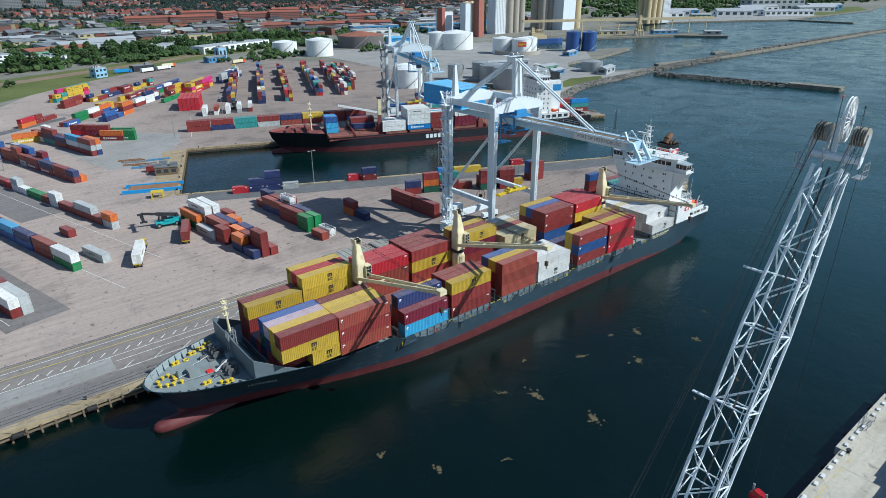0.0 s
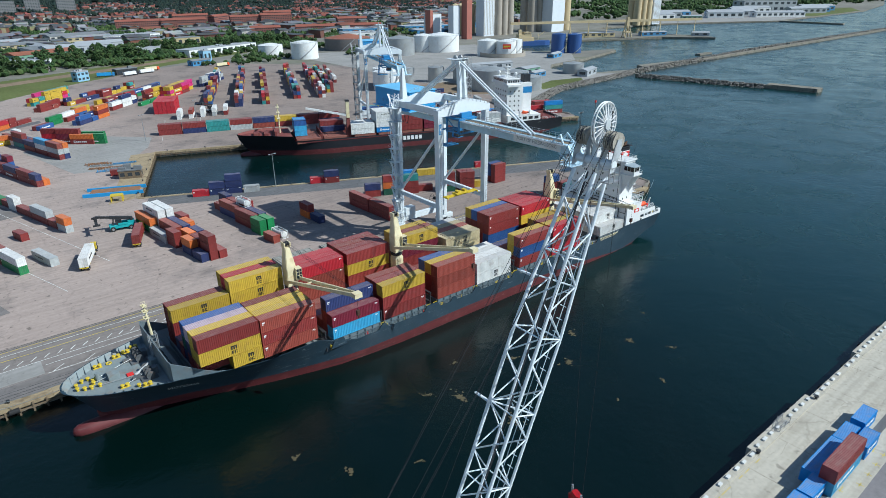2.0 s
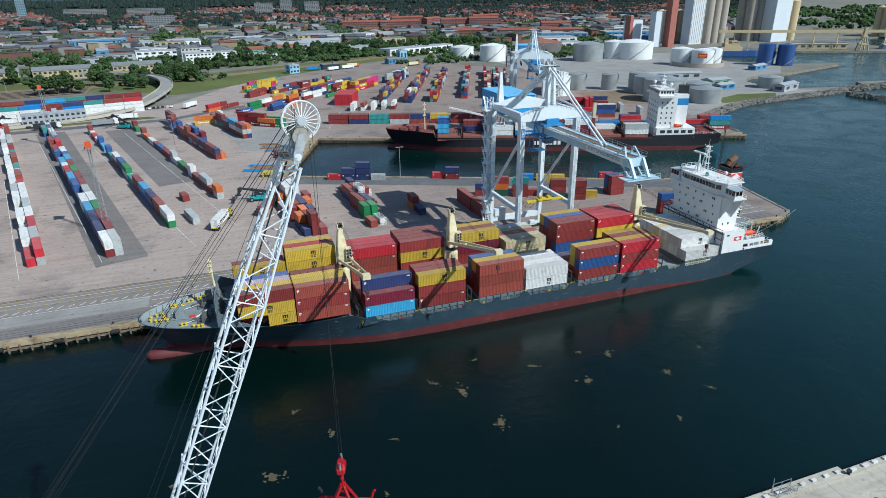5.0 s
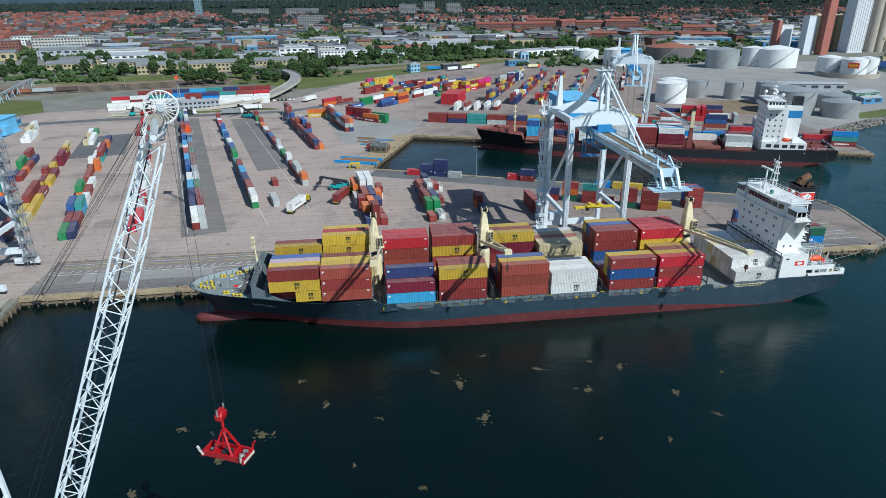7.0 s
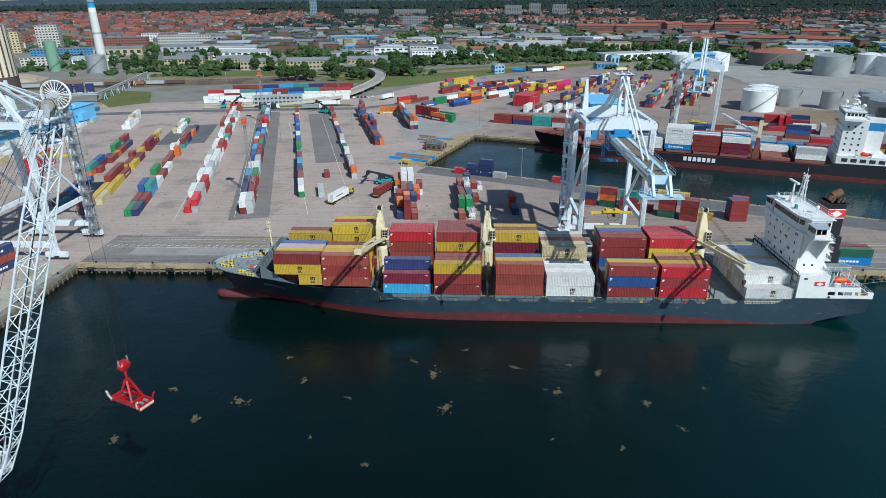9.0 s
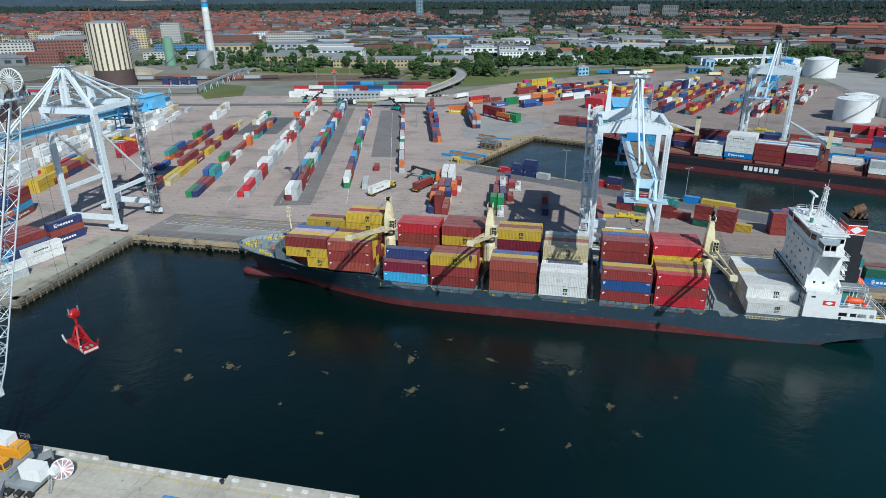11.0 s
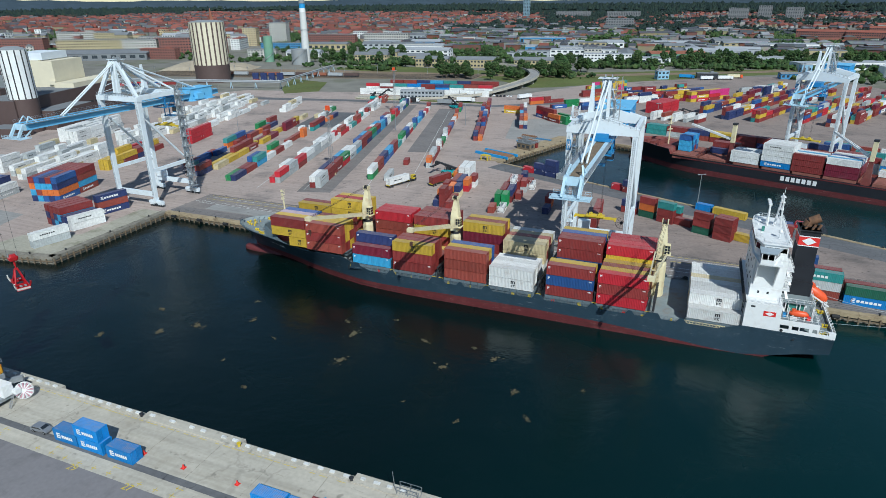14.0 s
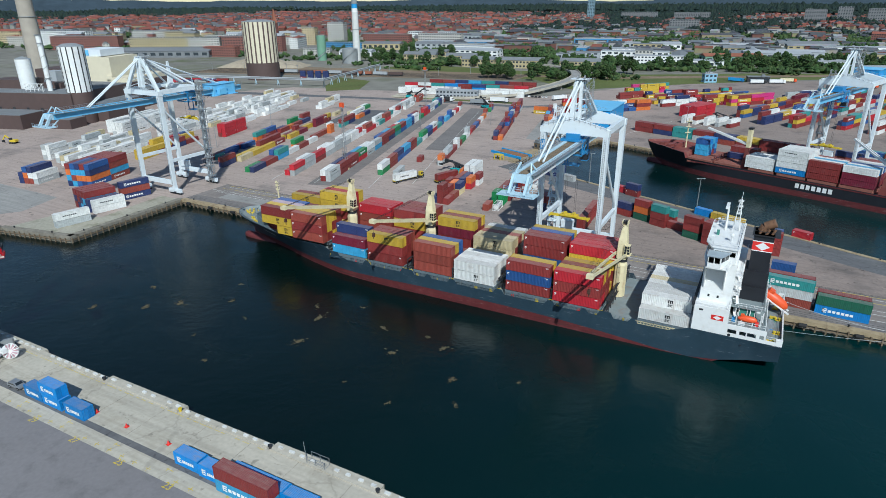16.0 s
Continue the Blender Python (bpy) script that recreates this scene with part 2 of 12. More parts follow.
def scuffed(m, colour, amount, turn=0.0, stretch=(0.12, 0.12, 1.6), lo=0.60, hi=0.66, scale=1.0):
    """Scrapes or runs of another colour over a paint, drawn out along one way, in the object's metres."""
    n, l = m.node_tree.nodes, m.node_tree.links
    b = n["Principled BSDF"]
    src = b.inputs["Base Color"].links[0].from_socket
    mp, tn, rg_, mx = n.new("ShaderNodeMapping"), n.new("ShaderNodeTexNoise"), n.new("ShaderNodeMapRange"), n.new("ShaderNodeMix")
    mp.inputs["Rotation"].default_value = (0, 0, radians(turn))
    mp.inputs["Scale"].default_value = stretch
    l.new(n.new("ShaderNodeTexCoord").outputs["Object"], mp.inputs["Vector"])
    l.new(mp.outputs[0], tn.inputs["Vector"])
    tn.inputs["Scale"].default_value, tn.inputs["Detail"].default_value, tn.inputs["Roughness"].default_value = scale, 9.0, 0.72
    rg_.inputs["From Min"].default_value, rg_.inputs["From Max"].default_value, rg_.inputs["To Max"].default_value = lo, hi, amount
    l.new(tn.outputs["Fac"], rg_.inputs["Value"])
    mx.data_type = "RGBA"
    l.new(rg_.outputs["Result"], mx.inputs[0])
    l.new(src, mx.inputs[6])
    mx.inputs[7].default_value = (*colour, 1)
    l.new(mx.outputs[2], b.inputs["Base Color"])
    return m


scuffed(M_HULL, (0.20, 0.23, 0.25), 0.6, stretch=(0.22, 0.22, 1.5), lo=0.60, hi=0.68)
scuffed(M_HULL, (0.16, 0.075, 0.035), 0.7, stretch=(1.3, 1.3, 0.12), lo=0.66, hi=0.74)
scuffed(M_HULL_RED, (0.24, 0.15, 0.14), 0.7, stretch=(0.3, 0.3, 2.0), lo=0.60, hi=0.68)
scuffed(M_HULL_RED, (0.05, 0.02, 0.02), 0.7, stretch=(0.08, 0.08, 2.4), lo=0.52, hi=0.64)
weathered(M_ASPHALT, 0.06, 0.88, 0.5)
# older, darker surfacing on the pier than in the west of the yard
n_, l_ = M_ASPHALT.node_tree.nodes, M_ASPHALT.node_tree.links
pos_, sep_, wear_, mul_ = n_.new("ShaderNodeNewGeometry"), n_.new("ShaderNodeSeparateXYZ"), n_.new("ShaderNodeMapRange"), n_.new("ShaderNodeVectorMath")
l_.new(pos_.outputs["Position"], sep_.inputs[0])
l_.new(sep_.outputs["X"], wear_.inputs["Value"])
for k_, v_ in (("From Min", 60.0), ("From Max", 130.0), ("To Min", 1.0), ("To Max", 0.70)):
    wear_.inputs[k_].default_value = v_
mul_.operation = "SCALE"
l_.new(n_["Principled BSDF"].inputs["Base Color"].links[0].from_socket, mul_.inputs[0])
l_.new(wear_.outputs["Result"], mul_.inputs["Scale"])
l_.new(mul_.outputs[0], n_["Principled BSDF"].inputs["Base Color"])
weathered(M_ASPHALT_DARK, 0.1, 0.75, 0.3)
weathered(M_ASPHALT_NEW, 0.10, 0.86, 0.35, 0.0)
weathered(M_ASPHALT_LANE, 0.06, 0.9, 0.4, 0.0)
weathered(M_CONCRETE, 0.05, 0.85, 0.35, 0.0)
weathered(M_ASPHALT_MID, 0.08, 0.88, 0.35)


def water_material():
    m = bpy.data.materials.new("harbour_water")
    m.use_nodes = True
    n, l = m.node_tree.nodes, m.node_tree.links
    b = n["Principled BSDF"]
    b.inputs["Base Color"].default_value = (0.001, 0.005, 0.005, 1)
    b.inputs["Roughness"].default_value, b.inputs["IOR"].default_value = 0.30, 1.33
    g = n.new("ShaderNodeNewGeometry")
    big = n.new("ShaderNodeTexNoise")
    big.inputs["Scale"].default_value, big.inputs["Detail"].default_value = 0.012, 4
    l.new(g.outputs["Position"], big.inputs["Vector"])
    cr = n.new("ShaderNodeMix")
    cr.data_type = "RGBA"
    cr.inputs[6].default_value, cr.inputs[7].default_value = (0.0005, 0.0038, 0.0033, 1), (0.0011, 0.0085, 0.0075, 1)
    # greener, brighter base colour outside the basins; stands in for brighter sky reflection
    sep, out, mxx = n.new("ShaderNodeSeparateXYZ"), n.new("ShaderNodeMapRange"), n.new("ShaderNodeMix")
    l.new(g.outputs["Position"], sep.inputs[0])
    l.new(sep.outputs["X"], out.inputs["Value"])
    out.inputs["From Min"].default_value, out.inputs["From Max"].default_value = 105.0, 250.0
    mxx.data_type = "RGBA"
    mxx.inputs[7].default_value = (0.0016, 0.0255, 0.0265, 1)
    l.new(out.outputs["Result"], mxx.inputs[0])
    l.new(big.outputs["Fac"], cr.inputs[0])
    l.new(cr.outputs[2], mxx.inputs[6])
    l.new(mxx.outputs[2], b.inputs["Base Color"])
    b.inputs["Specular IOR Level"].default_value = 0.58
    # calm lanes and ruffled lanes
    lane, rr = n.new("ShaderNodeTexNoise"), n.new("ShaderNodeMapRange")
    lane.inputs["Scale"].default_value, lane.inputs["Detail"].default_value, lane.inputs["Distortion"].default_value = 0.035, 3, 1.2
    l.new(g.outputs["Position"], lane.inputs["Vector"])
    l.new(lane.outputs["Fac"], rr.inputs["Value"])
    rr.inputs["From Min"].default_value, rr.inputs["From Max"].default_value = 0.38, 0.62
    rr.inputs["To Min"].default_value, rr.inputs["To Max"].default_value = 0.17, 0.28
    l.new(rr.outputs["Result"], b.inputs["Roughness"])
    prev = None
    for s, strength, dist in ((0.10, 0.3, 0.5), (0.6, 0.34, 0.25), (2.2, 0.22, 0.08)):
        t = n.new("ShaderNodeTexNoise")
        t.inputs["Scale"].default_value, t.inputs["Detail"].default_value = s, 5
        l.new(g.outputs["Position"], t.inputs["Vector"])
        bp = n.new("ShaderNodeBump")
        bp.inputs["Strength"].default_value, bp.inputs["Distance"].default_value = strength, dist
        l.new(t.outputs["Fac"], bp.inputs["Height"])
        if prev:
            l.new(prev.outputs["Normal"], bp.inputs["Normal"])
        prev = bp
    l.new(prev.outputs["Normal"], b.inputs["Normal"])
    return m


M_WATER = water_material()


# ---- mesh helpers ----
def add_box(bm, x0, y0, z0, x1, y1, z1, m=None):
    vs = [bm.verts.new(((x0, x1)[i & 1], (y0, y1)[i >> 1 & 1], (z0, z1)[i >> 2])) for i in range(8)]
    fs = [bm.faces.new([vs[i] for i in q]) for q in ((0, 2, 3, 1), (4, 5, 7, 6), (0, 1, 5, 4), (2, 6, 7, 3), (0, 4, 6, 2), (1, 3, 7, 5))]
    if m is not None:
        bmesh.ops.transform(bm, matrix=m, verts=vs)
    return fs


def add_beam(bm, p, q, w, h=None, up=(0, 0, 1)):
    """A square bar from p to q, w wide and h high."""
    h = w if h is None else h
    p, q = Vector(p), Vector(q)
    d = (q - p).normalized()
    u = Vector(up)
    if abs(d.dot(u)) > 0.98:
        u = Vector((0, 1, 0))
    s = d.cross(u).normalized()
    t = s.cross(d)
    vs = []
    for c in (p, q):
        for a, b in ((-1, -1), (1, -1), (1, 1), (-1, 1)):
            vs.append(bm.verts.new(c + s * (a * w / 2) + t * (b * h / 2)))
    for f in ((3, 2, 1, 0), (4, 5, 6, 7), (0, 1, 5, 4), (1, 2, 6, 5), (2, 3, 7, 6), (3, 0, 4, 7)):
        bm.faces.new([vs[i] for i in f])


def add_tube(bm, p, q, r, n=6, r2=None, cap=True):
    r2 = r if r2 is None else r2
    p, q = Vector(p), Vector(q)
    d = (q - p).normalized()
    u = Vector((0, 0, 1)) if abs(d.z) < 0.95 else Vector((1, 0, 0))
    s = d.cross(u).normalized()
    t = s.cross(d)
    a = [bm.verts.new(p + (s * math.cos(k * math.tau / n) + t * math.sin(k * math.tau / n)) * r) for k in range(n)]
    b = [bm.verts.new(q + (s * math.cos(k * math.tau / n) + t * math.sin(k * math.tau / n)) * r2) for k in range(n)]
    for k in range(n):
        f = bm.faces.new((a[k], b[k], b[(k + 1) % n], a[(k + 1) % n]))
        f.smooth = n > 8
    if cap:
        bm.faces.new(a)
        bm.faces.new(b[::-1])


def add_prism(bm, pts, z0, z1):
    """An upright block over a polygon (anticlockwise seen from above)."""
    a = [bm.verts.new((x, y, z0)) for x, y in pts]
    b = [bm.verts.new((x, y, z1)) for x, y in pts]
    top = bm.faces.new(b)
    bm.faces.new(a[::-1])
    k = len(pts)
    sides = [bm.faces.new((a[i], a[(i + 1) % k], b[(i + 1) % k], b[i])) for i in range(k)]
    return top, sides


def to_object(name, bm, materials, parent=None):
    me = bpy.data.meshes.new(name)
    bm.normal_update()
    for e in bm.edges:
        if len(e.link_faces) == 2 and (not all(f.smooth for f in e.link_faces) or e.calc_face_angle(0) > 0.7):
            e.smooth = False
    bm.to_mesh(me)
    bm.free()
    for m in materials if isinstance(materials, (list, tuple)) else [materials]:
        me.materials.append(m)
    ob = new(name, me)
    ob.parent = parent
    return ob


def part(name, bm, material, parent, label=""):
    ob = to_object(name, bm, material, parent)
    if label:
        ob["label"] = label
    return ob


def thing(name, label, category, group="", kind="", at=None):
    ob = new(name)
    if at is not None:
        ob.matrix_basis = at
    return tagged(ob, label, category, group, kind)


def solid(name, bm, material, label, category, group="", kind="", at=None):
    ob = to_object(name, bm, material)
    if at is not None:
        ob.matrix_basis = at
    return tagged(ob, label, category, group, kind)


def boxes_bm(*bs):
    bm = bmesh.new()
    for b in bs:
        add_box(bm, *b)
    return bm


def lettering(name, text, size, material, parent, m, label=""):
    """Raised lettering in the built-in font, as a mesh."""
    cu = bpy.data.curves.new(name, "FONT")
    cu.body, cu.size, cu.extrude, cu.align_x, cu.align_y = text, size, 0.01, "CENTER", "CENTER"
    tmp = bpy.data.objects.new(name, cu)
    me = bpy.data.meshes.new_from_object(tmp)
    bpy.data.objects.remove(tmp)
    me.materials.append(material)
    ob = new(name, me)
    ob.parent = parent
    ob.matrix_basis = m
    if label:
        ob["label"] = label
    return ob


def sheet(name, pts, z, material, label, category="pavement"):
    """A thin slab of paving over a polygon, 3 cm thick."""
    bm = bmesh.new()
    add_prism(bm, pts, z - 0.03, z)
    return solid(name, bm, material, label, category, kind="structure")


# ---- ground and water ----
WATER = -2.4
LAND = [(-34, 123), (226, 123), (234, 127), (241, 158), (240, 169), (64.5, 244.6), (91, 316), (318, 233), (330, 285), (362, 303), (399, 320),
        (440, 326), (500, 333), (522, 336), (524, 344), (470, 356), (480, 400), (505, 420), (560, 428), (668, 462), (674, 472), (620, 486), (585, 530), (600, 640), (640, 650),
        (752, 582), (872, 530), (915, 470), (924, 480), (935, 520), (905, 600), (960, 720), (1140, 705), (1266, 646), (1374, 585), (1357, 462), (1365, 462), (1390, 590), (1560, 600), (1935, 624), (2460, 742), (3600, 1100), (4900, 4900),
        (-4900, 4900), (-4900, -40), (-400, 20), (-120, 58), (-66, 67), (-33, 73)]
bm = bmesh.new()
top, sides = add_prism(bm, LAND, -7.0, -0.02)
for f in sides:
    f.material_index = 1
solid("ground", bm, [M_LAND, M_CONCRETE_OLD], "dusty town and harbour ground reaching the horizon", "ground", kind="structure")
bm = bmesh.new()
add_prism(bm, [(-600, -900), (700, -900), (700, 22.2), (-600, 22.2)], -7.0, 0.0)
solid("quay_south", bm, [M_CONCRETE], "pale worn concrete quay with a weathered face", "quay", kind="structure")
bm = bmesh.new()
vs = [bm.verts.new(v) for v in ((-4950, -4950, WATER), (4950, -4950, WATER), (4950, 4950, WATER), (-4950, 4950, WATER))]
bm.faces.new(vs)
solid("water", bm, M_WATER, "dark green calm harbour water with ripples", "water", kind="structure")

YARD = [(-34, 123.4), (225.6, 123.4), (233.6, 127), (240.5, 158), (239.5, 168.6), (64, 244.2), (90.6, 316.4), (317.6, 233.4), (329, 284), (334, 430), (345, 560), (250, 690), (100, 640), (10, 470), (-130, 440),
        (-230, 420), (-300, 300), (-300, 130), (-120, 58.4), (-66, 67.4), (-33.4, 73.4)]
sheet("pavement_yard", YARD, 0.0, M_ASPHALT, "worn pinkish grey asphalt container yard", "pavement")

# ---- shipping containers ----
PAINT = {  # letter: (word, base colour)
    "R": ("dark red", (0.20, 0.028, 0.026)), "r": ("bright red", (0.42, 0.018, 0.03)), "P": ("faded brick red", (0.235, 0.048, 0.034)),
    "M": ("maroon", (0.15, 0.012, 0.03)), "B": ("blue", (0.025, 0.085, 0.26)), "N": ("navy blue", (0.022, 0.035, 0.115)),
    "b": ("light blue", (0.055, 0.30, 0.52)), "E": ("bright blue", (0.015, 0.19, 0.50)), "W": ("white", (0.68, 0.68, 0.66)), "g": ("pale grey", (0.40, 0.42, 0.42)),
    "G": ("green", (0.018, 0.19, 0.06)), "D": ("dark green", (0.015, 0.09, 0.055)), "T": ("teal", (0.04, 0.24, 0.23)),
    "Y": ("yellow", (0.50, 0.335, 0.035)), "C": ("cream", (0.50, 0.42, 0.25)), "O": ("orange", (0.56, 0.14, 0.03)), "K": ("magenta", (0.48, 0.03, 0.16)),
    "X": ("mottled pink", (0.55, 0.42, 0.48)),
}
PAINT_MAT, ROOF_MAT = {}, {}
for k, (word, c) in PAINT.items():
    st = (0.38, 0.18, 0.30) if k == "X" else (0.20, 0.095, 0.055) if k in "WgCY" else tuple(v * 0.5 + 0.05 for v in c)
    PAINT_MAT[k] = mat("container_" + word.replace(" ", "_"), c, 0.5, var=0.10, fine=1.6, coarse=0.3, rnd=0.22, stain=st, stain_amt=0.75 if k == "X" else 0.3, stain_scale=1.2 if k == "X" else 0.7)
    # roof colour mixed paler than the sides, for fading and sun glare both
    f = 0.16
    ROOF_MAT[k] = mat("container_roof_" + word.replace(" ", "_"), tuple(v * (1 - f) + (0.36, 0.31, 0.29)[i] * f for i, v in enumerate(c)), 0.65, var=0.14, fine=1.2, coarse=0.3, rnd=0.22,
                      stain=(0.24, 0.17, 0.13), stain_amt=0.45, stain_scale=0.6)
for k in PAINT:
    pale = k in "WgCYX"
    scuffed(PAINT_MAT[k], (0.22, 0.12, 0.07) if pale else tuple(v * 0.45 for v in PAINT[k][1]), 0.35 if pale else 0.5, stretch=(1.6, 1.6, 0.13), lo=0.50, hi=0.72)
    scuffed(PAINT_MAT[k], (0.17, 0.085, 0.05), 0.6, stretch=(1.0, 1.0, 1.0), lo=0.66, hi=0.72, scale=1.4)
    scuffed(ROOF_MAT[k], (0.30, 0.25, 0.22), 0.4, stretch=(0.5, 2.2, 1.0), lo=0.48, hi=0.70)
M_MARK_BLACK = mat("marking_black", (0.02, 0.02, 0.022), 0.6, var=0.1)
M_MARK_WHITE = mat("marking_white", (0.75, 0.75, 0.74), 0.6, var=0.08)
CW = 2.438
LEN = {20: 6.058, 40: 12.192, 45: 13.716}
HEI = {0: 2.591, 1: 2.896}


def container_body(L, H, waves):
    """The box with corrugated sides, front and roof, frame rails and corner posts proud of the panels. Door end at +x."""
    v, f, mi = [], [], []

    def quad(a, b, c, d, k=0):
        i = len(v)
        v.extend((a, b, c, d))
        f.append((i, i + 1, i + 2, i + 3))
        mi.append(k)

    def bx(x0, y0, z0, x1, y1, z1, k=0):
        p = [((x0, x1)[i & 1], (y0, y1)[i >> 1 & 1], (z0, z1)[i >> 2]) for i in range(8)]
        for q in ((0, 2, 3, 1), (4, 5, 7, 6), (0, 1, 5, 4), (2, 6, 7, 3), (0, 4, 6, 2), (1, 3, 7, 5)):
            quad(*[p[i] for i in q], k)
    hx, hy, e = L / 2, CW / 2, 0.13
    for sx in (-1, 1):
        for sy in (-1, 1):
            x, y = sx * (hx - e / 2), sy * (hy - e / 2)
            bx(x - e / 2, y - e / 2, 0, x + e / 2, y + e / 2, H)
    for sy in (-1, 1):
        y = sy * (hy - 0.06)
        bx(-hx + e, y - 0.06, 0.07, hx - e, y + 0.06, 0.2)
        bx(-hx + e, y - 0.06, H - 0.12, hx - e, y + 0.06, H - 0.03)
    bx(-hx, -hy + e, H - 0.12, -hx + 0.1, hy - e, H)
    bx(-hx, -hy + e, 0, -hx + 0.1, hy - e, 0.16)
    bx(hx - 0.1, -hy + e, H - 0.12, hx, hy - e, H)
    bx(hx - 0.1, -hy + e, 0, hx, hy - e, 0.16)
    w = (L - 2 * e) / waves
    prof = []
    for k in range(waves):
        x = -hx + e + k * w
        prof += [(x, 0.0), (x + w * 0.3, 0.0), (x + w * 0.5, 1.0), (x + w * 0.8, 1.0)]
    prof.append((hx - e, 0.0))
    for sy in (-1, 1):
        for (xa, da), (xb, db) in zip(prof, prof[1:]):
            ya, yb = sy * (hy - 0.015 - 0.045 * da), sy * (hy - 0.015 - 0.045 * db)
            q = [(xa, ya, 0.14), (xb, yb, 0.14), (xb, yb, H - 0.08), (xa, ya, H - 0.08)]
            quad(*(q if sy < 0 else q[::-1]))
    for (xa, da), (xb, db) in zip(prof[::1], prof[1::1]):
        quad((xa, -hy + 0.1, H - 0.012 - 0.03 * da), (xb, -hy + 0.1, H - 0.012 - 0.03 * db), (xb, hy - 0.1, H - 0.012 - 0.03 * db), (xa, hy - 0.1, H - 0.012 - 0.03 * da), 1)
    n = 8
    for k in range(n):
        y0, y1 = -hy + e + (CW - 2 * e) * k / n, -hy + e + (CW - 2 * e) * (k + 1) / n
        a, b = (0.02, 0.06) if k % 2 else (0.06, 0.02)
        quad((-hx + a, y1, 0.14), (-hx + a, y0, 0.14), (-hx + b, y0, H - 0.1), (-hx + b, y1, H - 0.1))
    quad((-hx, -hy, 0.03), (-hx, hy, 0.03), (hx, hy, 0.03), (hx, -hy, 0.03))
    return v, f, mi


def container_door(H):
    """One leaf with pressed ribs and two locking rods; hinge at y = 0."""
    bm = bmesh.new()
    w = CW / 2 - 0.14
    for k in range(4):
        z0 = 0.17 + (H - 0.32) * k / 4
        add_box(bm, -0.05, 0.01, z0 + 0.02, 0.0, w, z0 + (H - 0.32) / 4 - 0.02)
    add_box(bm, -0.06, 0.0, 0.15, -0.02, w, H - 0.12)
    for y in (w * 0.3, w * 0.75):
        add_tube(bm, (0.035, y, 0.1), (0.035, y, H - 0.06), 0.03, 5)
        add_box(bm, 0.0, y - 0.05, 0.95, 0.06, y + 0.22, 1.02)
    return bm


CONT_ME, DOOR_ME, LOGO_ME = {}, {}, {}


def cont_meshes(size, hc, col):
    key = (size, hc, col)
    if key not in CONT_ME:
        L, H = LEN[size], HEI[hc]
        v, f, mi = container_body(L, H, {20: 16, 40: 30, 45: 34}[size])
        me = bpy.data.meshes.new("container")
        me.from_pydata(v, [], f)
        me.materials.append(PAINT_MAT[col])
        me.materials.append(ROOF_MAT[col])
        me.polygons.foreach_set("material_index", mi)
        me.update()
        CONT_ME[key] = me
    if (hc, col) not in DOOR_ME:
        bm = container_door(HEI[hc])
        me = bpy.data.meshes.new("door")
        bm.normal_update()
        bm.to_mesh(me)
        bm.free()
        me.materials.append(PAINT_MAT[col])
        DOOR_ME[(hc, col)] = me
    return CONT_ME[key], DOOR_ME[(hc, col)]


def logo_mesh(kind, H, L, side):
    """Markings as plain bars and shapes on one long side."""
    key = (kind, H, L, side)
    if key in LOGO_ME:
        return LOGO_ME[key]
    bm = bmesh.new()
    y = CW / 2 + 0.006
    for s in (side,):
        def bar(xa, za, xb, zb):
            xa, xb = (xa, xb) if s < 0 else (-xb, -xa)
            add_box(bm, xa, s * y - 0.006, za, xb, s * y + 0.006, zb)
        if kind == "m":    # dark stacked mark: three bars over two hooks
            for i in range(3):
                bar(0.05 + i * 0.45, H * 0.50, 0.32 + i * 0.45, H * 0.74)
            bar(0.05, H * 0.70, 1.22, H * 0.78)
            bar(0.1, H * 0.36, 0.55, H * 0.41), bar(0.1, H * 0.28, 0.55, H * 0.33), bar(0.1, H * 0.20, 0.55, H * 0.25)
            bar(0.72, H * 0.20, 0.86, H * 0.41), bar(0.72, H * 0.36, 1.2, H * 0.41), bar(0.72, H * 0.20, 1.2, H * 0.25)
        elif kind == "w":  # wide pale word, barred out, with a round-edged badge before it
            x0 = -L * 0.36
            bar(x0, H * 0.28, x0 + 0.3, H * 0.74), bar(x0, H * 0.28, x0 + 1.0, H * 0.38), bar(x0, H * 0.46, x0 + 1.0, H * 0.56), bar(x0, H * 0.64, x0 + 1.0, H * 0.74)
            for i in range(6):
                bar(x0 + 1.3 + i * L * 0.08, H * 0.36, x0 + 1.3 + i * L * 0.08 + L * 0.06, H * 0.62)
        elif kind == "h":  # broad dark word, barred out
            for i in range(7):
                bar(-L * 0.28 + i * L * 0.058, H * 0.45, -L * 0.28 + i * L * 0.058 + L * 0.042, H * 0.61)
        else:              # small pale mark near the upper front corner
            bar(-L / 2 + 0.40, H * 0.70, -L / 2 + 0.95, H * 0.80)
            bar(-L / 2 + 0.40, H * 0.60, -L / 2 + 0.72, H * 0.655)
            bar(L / 2 - 1.3, H * 0.84, L / 2 - 0.5, H * 0.875)
            bar(L / 2 - 1.1, H * 0.78, L / 2 - 0.5, H * 0.805)
    me = bpy.data.meshes.new("marking")
    bm.normal_update()
    bm.to_mesh(me)
    bm.free()
    me.materials.append(M_MARK_BLACK if kind in "mh" else M_MARK_WHITE)
    LOGO_ME[key] = me
    return me


FAR = []


